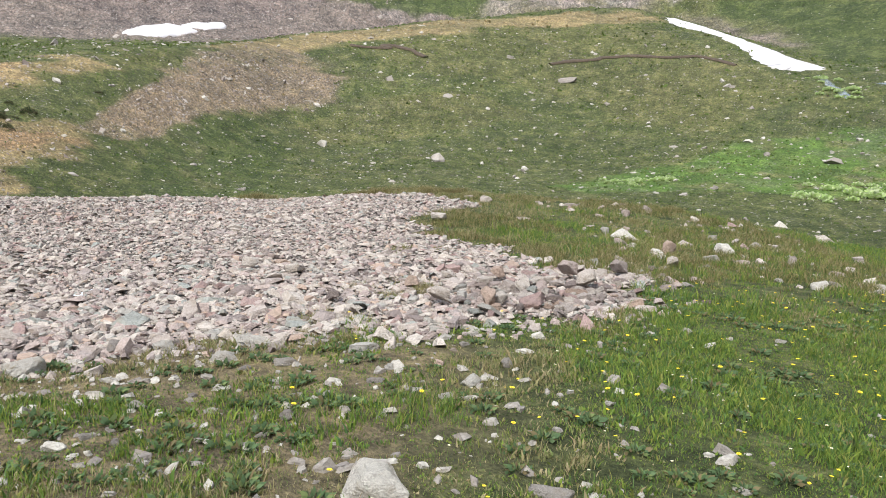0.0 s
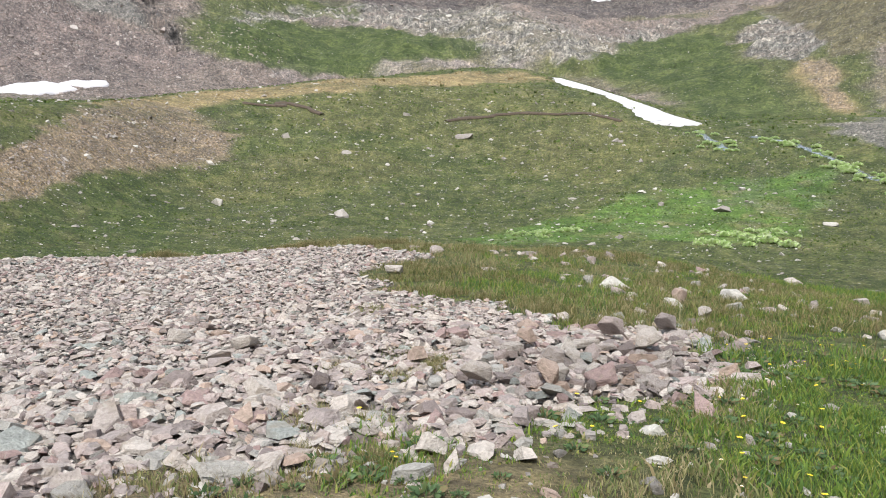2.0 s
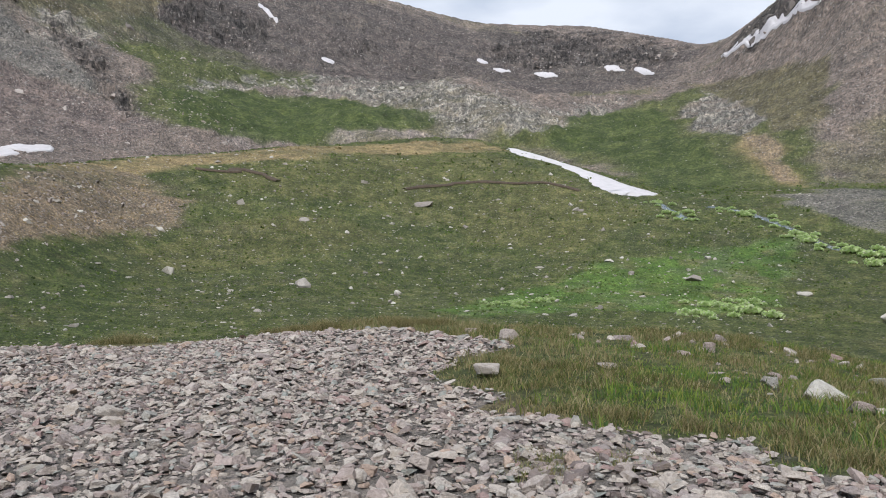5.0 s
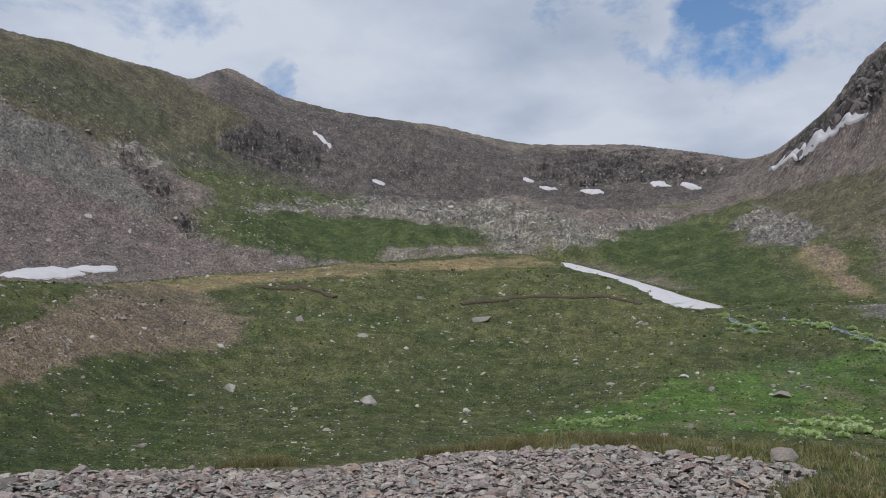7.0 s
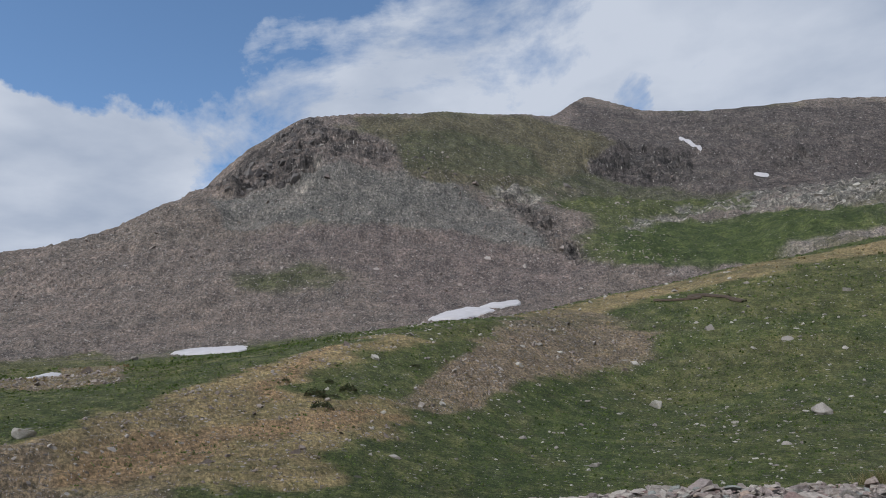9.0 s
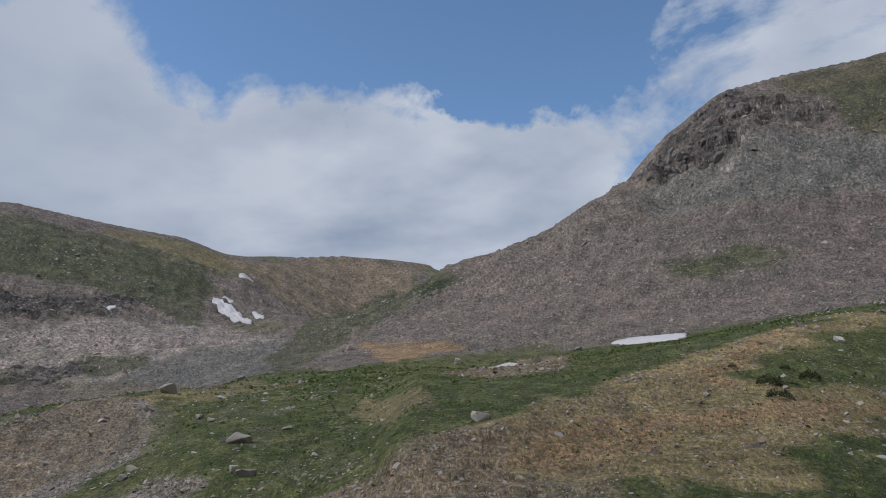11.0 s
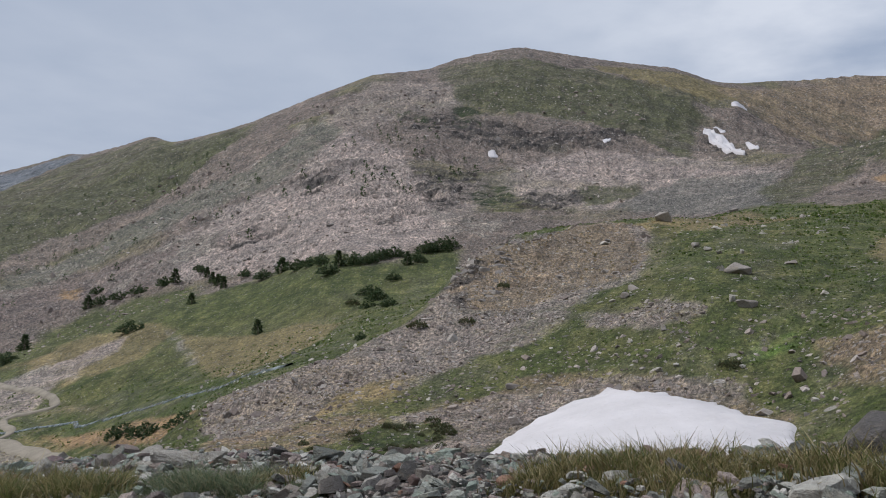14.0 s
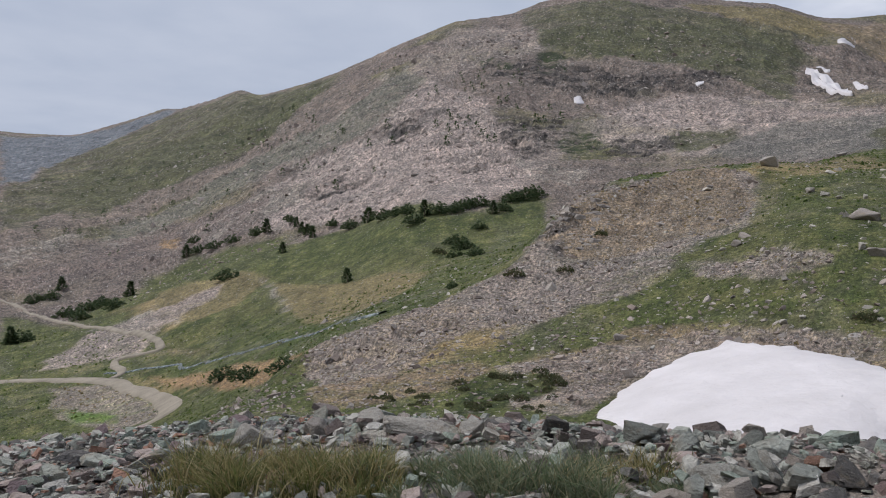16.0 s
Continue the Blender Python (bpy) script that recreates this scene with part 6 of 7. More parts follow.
DARK = "dark craggy outcrop of splintered rock on the mountain"
outcrop("rock_crag", "dark splintered crag on the shoulder of the scree mountain", [(36.5, 520), (34.7, 560), (32.5, 585), (29.0, 595), (28.2, 560), (29.5, 500), (31.3, 465), (34.7, 486), (37.6, 500)], 120, 5, 17, 1, CRAG_ROCKS, "buttress", 1.1)
outcrop("rock_crag", "small dark rocks below the crag", [(26.5, 480), (22, 500), (17.5, 480), (18, 520), (23, 545), (27, 540)], 40, 3, 8, 2, CRAG_ROCKS, "buttress")
outcrop("rock_crag", "dark steep crag above the snow gully", [(-34.9, 780), (-42.1, 690), (-46, 660), (-45.5, 600), (-41.5, 620), (-39.6, 665), (-35.6, 730)], 130, 8, 26, 3, CRAG_ROCKS, "buttress", 1.1)
outcrop("rock_crag", DARK, [(8.0, 732), (5.3, 800), (0.6, 800), (1.2, 723), (3.8, 705), (7.3, 703)], 80, 4, 12, 4, CRAG_ROCKS, "buttress")
outcrop("rock_crag", DARK, [(-5.0, 824), (-9.5, 880), (-8.6, 830), (-5.5, 792)], 45, 4, 11, 5, CRAG_ROCKS, "buttress")
outcrop("rock_crag", "dark broken rock band below the far ridge", [(-16.3, 1072), (-23.8, 1136), (-30.0, 950), (-29, 940), (-19.4, 992)], 110, 6, 16, 6, CRAG_ROCKS, "buttress")
outcrop("rock_crag", "dark rocks along the edge of the scree", [(14.7, 497), (11.7, 477), (10.2, 393), (8.3, 331), (10.3, 349), (12.7, 428)], 80, 2, 6, 7, CRAG_ROCKS, "buttress")
outcrop("rock_ledges", "pale broken cliff band above the green meadow", [(-7.1, 560), (-10, 565), (-14.4, 560), (-14.2, 456), (-10.6, 480), (-7.3, 520)], 130, 3, 9, 8, OUTCROP_ROCKS, "ledge", 1.2)
outcrop("rock_ledges", "pale rubble of ledges below the cliff band", [(-13.4, 453), (-16.6, 442), (-18.1, 400), (-17.3, 386), (-13.4, 408)], 90, 2, 6, 9, OUTCROP_ROCKS, "ledge")
outcrop("rock_ledges", "pale outcrop of ledges in green turf", [(5.7, 457), (3.3, 489), (2.9, 442), (4.9, 403)], 50, 2, 6, 10, OUTCROP_ROCKS, "ledge")
outcrop("rock_ledges", "pale outcrop of ledges in green turf", [(3.1, 517), (1.2, 530), (-3.0, 540), (-6.8, 500), (-3.8, 495), (1.0, 490)], 60, 2, 6, 11, OUTCROP_ROCKS, "ledge")
outcrop("rock_crag", "dark rock band across the rounded mountain", [(93.6, 616), (89.0, 625), (85.5, 585), (79.7, 600), (74.5, 592), (77.5, 530), (82.8, 525), (86.6, 527), (89.6, 536)], 75, 2.5, 9, 12, GREY_ROCKS, "buttress")
outcrop("rock_crag", "dark rocks low on the rounded mountain", [(94.2, 301), (90.6, 364), (85.5, 381), (86.2, 335), (89.4, 280), (92.2, 256)], 60, 1.5, 6, 13, GREY_ROCKS, "buttress")
outcrop("rock_crag", "dark rocks low on the rounded mountain", [(105.5, 334), (103.6, 357), (101.0, 335), (102.6, 311), (104.6, 315)], 45, 1.5, 6, 14, GREY_ROCKS, "buttress")
outcrop("rock_ledges", "pale ledges on the slope above the stunted trees", [(100.3, 473), (94.3, 430), (97, 390), (104, 400), (110, 430), (104, 520)], 110, 2, 6, 15, OUTCROP_ROCKS, "ledge")

outcrop("rock_ledges", "weathered brown rocks along the crest of the spur", [(84.4, 58), (83.5, 68.6), (81.1, 72.7), (79.1, 64.6), (80.9, 57.2), (82.5, 54)], 70, 1.0, 3.4, 16, GREY_ROCKS, "ledge")
outcrop("rock_ledges", "weathered brown rocks on the back of the spur", [(77.1, 61.7), (74.1, 83.2), (70.9, 70.9), (71.3, 56.8), (74.4, 57)], 60, 0.8, 2.6, 17, GREY_ROCKS, "ledge")

for x, y, w in MEADOW_STONES + STREAM_STONES:
    boulder(x, y, w, "pale grey boulder lying in green meadow turf" if w < 1.5 else "large pale grey boulder in green meadow turf", "boulders on the meadow", shape=3 if w > 3 else None, kinds=PALE_BOULDERS)
for x, y, w in HOLLOW_STONES + LEFT_STONES:
    boulder(x, y, w, "weathered grey-tan boulder in the grassy hollow" if w < 0.8 else "large weathered grey-tan rock in the grassy hollow", "boulders in the hollow", kinds=PALE_BOULDERS)


def sprays(seed, count, shape, length, width, droop=0.3):
    """Leaf sprays as bent slips of three faces; shape(r) gives the place and the way of each."""
    r = random.Random(seed)
    verts, faces = [], []
    for _ in range(count):
        p, d = shape(r)
        p, d = Vector(p), Vector(d).normalized()
        s = d.cross(Vector((r.gauss(0, 1), r.gauss(0, 1), r.gauss(0, 1)))).normalized()
        ln, w = length * r.uniform(0.6, 1.3), width * r.uniform(0.6, 1.3)
        k = len(verts)
        mid = p + d * ln * 0.5 + Vector((0, 0, -droop * ln * 0.15))
        end = p + d * ln + Vector((0, 0, -droop * ln * 0.5))
        verts += [p, mid + s * w, mid - s * w, end]
        faces += [(k, k + 1, k + 2), (k + 2, k + 1, k + 3)]
    return verts, faces


def conifer_shape(lean):
    def shape(r):
        h = r.random() ** 1.25
        a = r.uniform(0, 6.283)
        reach = (1 - h) ** 0.8 * 0.36 * (0.65 + 0.35 * math.sin(a * 3 + h * 17)) * r.uniform(0.45, 1.0)
        return (math.cos(a) * reach + lean * h, math.sin(a) * reach, 0.03 + h * 0.93), (math.cos(a), math.sin(a), 0.25 + h * 0.9)
    return shape


TIPS = [(0.0, 0.0, 1.0), (0.3, 0.12, 0.75), (-0.28, 0.1, 0.85), (0.1, -0.25, 0.6), (-0.12, 0.28, 0.65), (0.42, -0.1, 0.45), (-0.42, -0.08, 0.5)]


def thicket_shape(r):
    """Several leaning tips that grow out of one low mat."""
    x, y, tall = r.choice(TIPS)
    h = r.random() ** 1.5
    a = r.uniform(0, 6.283)
    reach = (1 - h) ** 0.7 * 0.26 * r.uniform(0.4, 1.0)
    return (x + math.cos(a) * reach + 0.1 * h, y + math.sin(a) * reach, 0.02 + h * tall * 0.62), (math.cos(a), math.sin(a), 0.3 + h)


def mat_shape(r):
    a, s = r.uniform(0, 6.283), math.sqrt(r.random())
    h = math.sqrt(max(0.0, 1 - s * s)) * r.uniform(0.35, 1.0) * (0.75 + 0.25 * math.sin(5 * a))
    return (math.cos(a) * s * 0.5, math.sin(a) * s * 0.36, h * 0.42), (math.cos(a) * s, math.sin(a) * s, 0.7)


def trunk_mesh(name, height, radius, lean=0.0):
    bm = bmesh.new()
    rings = []
    for k in range(5):
        s = k / 4
        rings.append([bm.verts.new((math.cos(i * 1.0472) * radius * (1 - 0.85 * s) + lean * s, math.sin(i * 1.0472) * radius * (1 - 0.85 * s), height * s)) for i in range(6)])
    for a, b in zip(rings, rings[1:]):
        for i in range(6):
            bm.faces.new((a[i], a[(i + 1) % 6], b[(i + 1) % 6], b[i]))
    me = bpy.data.meshes.new(name)
    bm.to_mesh(me)
    bm.free()
    me.materials.append(BARK)
    return me


def plant(name, category, label, shape, count, length, width, mat, trunk, seed, group):
    v, f = sprays(seed, count, shape, length, width)
    base = new(name)
    tagged(base, label, category, group)
    part("trunk" if category == "tree" else "stems", trunk, base)
    part("crown", mesh_from("crown", v, f, mat), base)
    return base


LONE = [plant("spruce_tree", "tree", "dark green stunted spruce on the valley side", conifer_shape(l), 620, 0.16, 0.030, NEEDLES, trunk_mesh("trunk", 0.9, 0.03, l), 200 + k, "stunted spruces") for k, l in enumerate((0.0, 0.08, -0.06, 0.03))]
MATS = [plant("spruce_mat", "tree", "low dark green mat of wind-bent spruce", thicket_shape, 900, 0.13, 0.032, NEEDLES, trunk_mesh("trunk", 0.3, 0.03, 0.1), 220 + k, "low spruce mats") for k in range(2)]
BUSH = [plant("willow_shrub", "shrub", "low dark olive willow shrub on dry turf", mat_shape, 420, 0.11, 0.03, SHRUB_LEAVES, trunk_mesh("stems", 0.25, 0.02, 0.05), 240 + k, "willow shrubs") for k in range(2)]
for n, (x, y, w) in enumerate(TREES_A + TREES_B):
    low = n % 5 != 1
    source = MATS[n % 2] if low else LONE[n % 4]
    ob = copy_thing(source, Matrix.LocRotScale(on_ground(x, y, 0.08 * w), Euler((0, 0, n * 2.4)), (1, 1, 1)))
    w = min(w, 4.2) * 1.5
    ob.scale = (w, w, w * 0.82)
for n, (x, y, w) in enumerate(SHRUBS + SHRUBS2 + HOLLOW_WILLOWS):
    ob = copy_thing(BUSH[n % 2], Matrix.LocRotScale(on_ground(x, y, 0.03), Euler((0, 0, n * 2.4)), (1, 1, 1)))
    ob.scale = (w * (1.05 if n < 10 else 0.72),) * 3
for base in LONE + MATS + BUSH:      # the first of each kind stands among its likes
    n = (LONE + MATS + BUSH).index(base)
    x, y = (-240 - 9 * n, -52 - 4.5 * n) if n < 6 else (-33.5 + n * 0.4, 50.0 + n)
    base.location, base.scale = on_ground(x, y, 0.2), (3.8, 3.8, 3.8) if n < 6 else (0.9, 0.9, 0.9)

# scattered dwarf spruces high on the far hillside, too many to count
r = np.random.default_rng(8)
v0, f0 = sprays(300, 26, conifer_shape(0), 0.3, 0.09)
v0, f0 = np.array(v0), np.array(f0)
verts, faces = [], []
for k in range(420):
    a, d = (r.uniform(99, 124), r.uniform(330, 900)) if k < 330 else (r.uniform(84, 100), r.uniform(330, 620))
    x, y = polar(a, d)
    if fbm(np.array([x]), np.array([y]), 60.0, 3)[0] < 0.0:
        continue
    s = r.uniform(2.0, 4.5)
    verts.append(v0 * s * np.array([1.2, 1.2, 1]) + (x, y, float(ground(x, y)) - 0.3)); faces.append(f0 + len(v0) * (len(verts) - 1))
thing("dwarf_spruces", mesh_from("dwarf_spruces", np.concatenate(verts), np.concatenate(faces), NEEDLES), (0, 0, 0), label="scattered dark dwarf spruces on the far hillside", category="trees", kind="stuff")

# beds of bright cress along the brooks
v0, f0 = sprays(310, 260, mat_shape, 0.24, 0.11)
v0, f0 = np.array(v0), np.array(f0)
verts, faces = [], []
for x, y, w in CRESS[:-1]:
    for k in range(9):
        px, py = x + r.normal(0, w * 0.42), y + r.normal(0, w * 0.42)
        s = w * r.uniform(0.14, 0.42)
        verts.append(v0 * np.array([s, s, s * 0.9]) + (px, py, float(ground(px, py)) - 0.05)); faces.append(f0 + len(v0) * (len(verts) - 1))
thing("cress_beds", mesh_from("cress_beds", np.concatenate(verts), np.concatenate(faces), CRESS_LEAVES), (0, 0, 0), label="bright pale-green cress beds along the brooks", category="plants", kind="stuff")


# small pale stones strewn over the turf of bowl and hollow
r = np.random.default_rng(21)
def shard(name, seed, thick, mat):
    """A flat broken stone: an uneven many-sided slab with slanted sides."""
    q = random.Random(seed)
    n = q.choice((4, 5, 5, 6))
    bm = bmesh.new()
    turn = sorted((k + q.uniform(-0.28, 0.28)) * 6.283 / n for k in range(n))
    low = [(math.cos(a) * q.uniform(0.42, 0.55), math.sin(a) * q.uniform(0.26, 0.40)) for a in turn]
    tilt = (q.uniform(-0.25, 0.25), q.uniform(-0.25, 0.25))
    grow = q.uniform(0.62, 0.9)
    b = [bm.verts.new((x, y, -thick * 0.5 + q.uniform(-0.04, 0.04))) for x, y in low]
    t = [bm.verts.new((x * grow + 0.05, y * grow, thick * 0.5 + x * tilt[0] + y * tilt[1] + q.uniform(-0.03, 0.03))) for x, y in low]
    bmesh.ops.convex_hull(bm, input=bm.verts)
    bmesh.ops.delete(bm, geom=[v for v in bm.verts if not v.link_faces], context="VERTS")
    me = bpy.data.meshes.new(name)
    bm.to_mesh(me)
    bm.free()
    me.materials.append(mat)
    return me


SMALL = []
for k in range(14):
    me = shard("small_stone", 400 + k, (0.22, 0.3, 0.18, 0.36, 0.26, 0.42, 0.2)[k % 7], STONE)
    me.calc_loop_triangles()
    SMALL.append((np.array([v.co for v in me.vertices]), np.array([t.vertices for t in me.loop_triangles])))
    bpy.data.meshes.remove(me)


def strewn(places, sizes, seed, tilt=0.35, sink=0.25, lift=0.0, flat=1.0):
    """Many loose stones in one mesh: each a turned and scaled hull."""
    q = np.random.default_rng(seed)
    verts, faces, count = [], [], 0
    places = np.asarray(places)
    zs = ground(places[:, 0], places[:, 1])
    for (x, y), z, s in zip(places, zs, sizes):
        v, f = SMALL[q.integers(len(SMALL))]
        a, b, c = q.uniform(0, 6.283), q.normal(0, tilt), q.normal(0, tilt)
        ca, sa = math.cos(a), math.sin(a)
        m = np.array([[ca, -sa, 0], [sa, ca, 0], [0, 0, 1]]) @ np.array([[1, 0, b], [0, 1, c], [-b, -c, 1]])
        p = (v * (s * q.uniform(0.8, 1.2), s * q.uniform(0.7, 1.1), s * q.uniform(0.6, 1.15) * flat)) @ m.T
        verts.append(p + (x, y, z + s * (0.25 - sink) + lift * q.random())); faces.append(f + count); count += len(v)
    return np.concatenate(verts), np.concatenate(faces)


at, size = [], []
for k in range(4400):
    if k < 2700:
        a, d = r.uniform(-42, 30), math.exp(r.uniform(math.log(40), math.log(210)))
    else:
        a, d = r.uniform(55, 104), math.exp(r.uniform(math.log(24), math.log(130)))
    at.append(polar(a, d)); size.append(d * 0.0030 * r.lognormal(0, 0.6))
v, f = strewn(at, size, 22)
thing("strewn_stones", mesh_from("strewn_stones", v, f, PALE_STONES), (0, 0, 0), label="small pale stones strewn over turf", category="stones", kind="stuff")


def strew_over(name, count, azimuths, reach, share, mat, label, seed, test=None):
    q = np.random.default_rng(seed)
    a, d = q.uniform(*azimuths, count), np.exp(q.uniform(math.log(reach[0]), math.log(reach[1]), count))
    x, y = ORIGIN[0] - np.sin(np.radians(a)) * d, ORIGIN[1] + np.cos(np.radians(a)) * d
    keep = np.ones(count, bool)
    if test:
        uv = (a + fbm(a, np.degrees(np.log(d)), 3.0, 4) * 1.5, np.degrees(np.log(d)) + fbm(a + 90, np.degrees(np.log(d)) - 40, 3.0, 4) * 3.0)
        state = np.zeros(count)
        for kind_name, corners in EVERY_COVER + EVERY_SPOT:
            state += inside(corners, *uv, 0.6) * ((kind_name in test) - state)
        keep = state > 0.5
    keep &= q.random(count) < 0.25 + 0.75 * smooth(-0.3, 0.3, fbm(x, y, 0.12 * math.sqrt(reach[0] * reach[1]), 3))
    v, f = strewn(np.c_[x, y][keep], (d * share * q.lognormal(0, 0.5, count))[keep], seed + 1, 0.5)
    thing(name, mesh_from(name, v, f, mat), (0, 0, 0), label=label, category="stones", kind="stuff")


strew_over("spur_stones", 34000, (62, 104), (30, 190), 0.0036, SCREE_STONES, "grey-brown stones covering the rocky spur", 71, ("stony", "pale"))
strew_over("knoll_stones", 20000, (5, 62), (26, 140), 0.0030, SCREE_STONES, "brown-grey stones on the dry knoll", 73, ("brown", "tan"))
strew_over("hollow_gravel", 4200, (56, 104), (19, 42), 0.0042, SCREE_STONES, "grey gravel and stones round the snow bank", 75)
strew_over("mountain_blocks", 5000, (74, 118), (240, 800), 0.0030, SCREE_STONES, "broken rock blocks on the far mountainside", 77)
strew_over("scree_blocks", 6500, (2, 62), (215, 560), 0.0024, SCREE_STONES, "broken blocks on the grey scree slopes", 79)
strew_over("outcrop_blocks", 9000, (-24, 20), (250, 620), 0.0030, PALE_STONES, "pale broken blocks of the rock outcrops", 83, ("rock",))
strew_over("cirque_blocks", 5200, (-44, 3), (340, 1050), 0.0034, SCREE_STONES, "broken rock blocks on the cirque walls", 81, ("pale", "crag", "scree"))


for line in ([(4.0, 168), (2.4, 166), (1.2, 170), (-0.1, 165), (-1.9, 159)], [(-11.9, 170), (-15, 179), (-18.9, 180), (-22.7, 181), (-25.1, 174)]):
    strip("erosion_scar", [polar(a, d) for a, d in line], 1.1, 0.42, SOIL, "thin dark scar of bare soil in the turf", "soil", sway=2.2)



def blades(places, heights, widths, lean, seed):
    """Grass blades in one mesh: slips that taper and bend over."""
    q = np.random.default_rng(seed)
    p = np.asarray(places)
    n = len(p)
    z = ground(p[:, 0], p[:, 1])
    base = np.c_[p, z - 0.01]
    a, b = q.uniform(0, 6.283, n), q.uniform(0, 6.283, n)
    side = np.c_[np.cos(a), np.sin(a), np.zeros(n)] * (widths * 0.5)[:, None]
    out = np.c_[np.cos(b), np.sin(b), np.zeros(n)] * (heights * lean * q.uniform(0.2, 1.0, n))[:, None]
    up = np.c_[np.zeros((n, 2)), heights]
    mid, tip = base + up * 0.55 + out * 0.35, base + up * q.uniform(0.75, 1.0, n)[:, None] + out
    v = np.stack([base - side, base + side, mid - side * 0.8, mid + side * 0.8, tip], 1).reshape(-1, 3)
    k = np.arange(n)[:, None] * 5
    f = np.concatenate([k + [0, 1, 3], k + [0, 3, 2], k + [2, 3, 4]], 1).reshape(-1, 3)
    return v, f


def tussocks(name, count, azimuths, reach, mat, label, seed, kinds, avoid):
    """Grass tussocks over the wide turf, leaf slips a hand high and more."""
    q = np.random.default_rng(seed)
    a, d = q.uniform(*azimuths, count), np.exp(q.uniform(math.log(reach[0]), math.log(reach[1]), count))
    lr = np.degrees(np.log(d))
    uv = (a + fbm(a, lr, 3.0, 4) * 1.5, lr + fbm(a + 90, lr - 40, 3.0, 4) * 3.0)
    keep = np.full(count, not kinds)
    for kind_name, corners in EVERY_COVER + EVERY_SPOT:
        here = inside(corners, *uv, 0.6) > 0.5
        keep[here] = kind_name in kinds if kinds else kind_name not in avoid
    keep &= d < np.interp(a, AZ, foot[:, 0]) * 1.02
    a, d = a[keep], d[keep]
    x, y = ORIGIN[0] - np.sin(np.radians(a)) * d, ORIGIN[1] + np.cos(np.radians(a)) * d
    thick = q.random(len(x)) < 0.35 + 0.65 * smooth(-0.3, 0.3, fbm(x, y, 9.0, 3))
    p, h = np.c_[x, y][thick], (d * 0.0013 * q.lognormal(0, 0.35, len(d)))[thick]
    p, h = np.repeat(p, 3, 0) + q.normal(0, 1, (len(p) * 3, 2)) * np.repeat(h, 3)[:, None] * 0.5, np.repeat(h, 3)
    v, f = blades(p, h, h * 0.9, 1.1, seed + 1)
    thing(name, mesh_from(name, v, f, mat), (0, 0, 0), label=label, category="grass", kind="stuff")


BARE = ("brown", "tan", "stony", "pale", "scree", "crag", "grey", "mauve")
tussocks("meadow_tussocks", 52000, (-46, 62), (24, 330), MEADOW_TUFTS, "green and olive grass tussocks on the meadow bowl", 91, (), BARE)
tussocks("hollow_tussocks", 24000, (55, 126), (22, 320), MEADOW_TUFTS, "green grass tussocks in hollow and valley", 93, (), BARE)
tussocks("straw_tussocks", 52000, (-45, 126), (24, 330), TAN_TUFTS, "straw-brown dry grass tussocks on the knolls", 95, ("brown", "tan", "stony"), ())
# ======== the bench: field of broken stone, blocks, turf, flowers ========
TALUS_LABELS = {0: "large angular grey block on the stone field", 1: "angular grey-brown stone among broken stone"}
for x, y, w in TALUS_BLOCKS:
    boulder(x, y, w * (0.65 if w > 0.6 else 0.85), TALUS_LABELS[0 if w > 0.35 else 1], "blocks on the stone field", 0.26, shape=pick.choice((1, 3, 6)))
for x, y, w in BANK_BLOCKS:
    boulder(x, y, w * 0.66, "weathered grey block at the edge of the turf" if w > 0.4 else "smaller grey stone at the edge of the turf", "blocks at the turf's edge", 0.4, shape=pick.choice((1, 3, 6)))
for x, y, w in NEAR_STONES + NEAR_STONES_RIGHT:
    boulder(x, y, w, "lichened grey stone half sunk in turf" if w < 0.3 else "broad grey rock half sunk in turf", "stones in the turf", 0.32 if w < 0.4 else 0.4, shape=pick.choice((1, 3)), kinds=PALE_BOULDERS)
bank = random.Random(77)
for _ in range(58):
    x, y = bank.uniform(0.2, 3.3), bank.uniform(7.1, 9.6)
    if on_talus(np.array([x]), np.array([y]))[0]:
        boulder(x, y, bank.uniform(0.14, 0.34), "tumbled grey-pink block at the field's corner", "tumbled blocks of the stone field", 0.24, shape=bank.choice((1, 3, 6)))
for x, y, w in RIM_PALE:
    boulder(x, y, w * 1.3, "pale weathered boulder on the stony rim", "blocks on the rim", 0.2, kinds=PALE_BOULDERS)
for n, (x, y, w) in enumerate(RIM_DARK):
    boulder(x, y, w, "grey-green angular block on the rim" if w < 0.18 else "large rust-stained dark block on the rim", "blocks on the rim", 0.12, shape=n % 8, kinds=RIM_BOULDERS)
for a, d, w in ((19.5, 8.9, 0.30), (21.2, 9.0, 0.22), (17.6, 9.1, 0.24), (14.0, 9.2, 0.2), (9.0, 9.3, 0.22)):
    boulder(*polar(a, d), w, "pale lichened block on the rim of the stone field", "blocks on the stone field", 0.2, shape=pick.choice((1, 3)), kinds=PALE_BOULDERS)
ROUND = rock_mesh("boulder", 190, 0.62, 26, 2, GREY_ROCK)
boulder(-10.79, 15.52, 0.42, "large dark rounded boulder at the rim", "blocks on the rim", 0.5, shape=0, kinds=[ROUND])

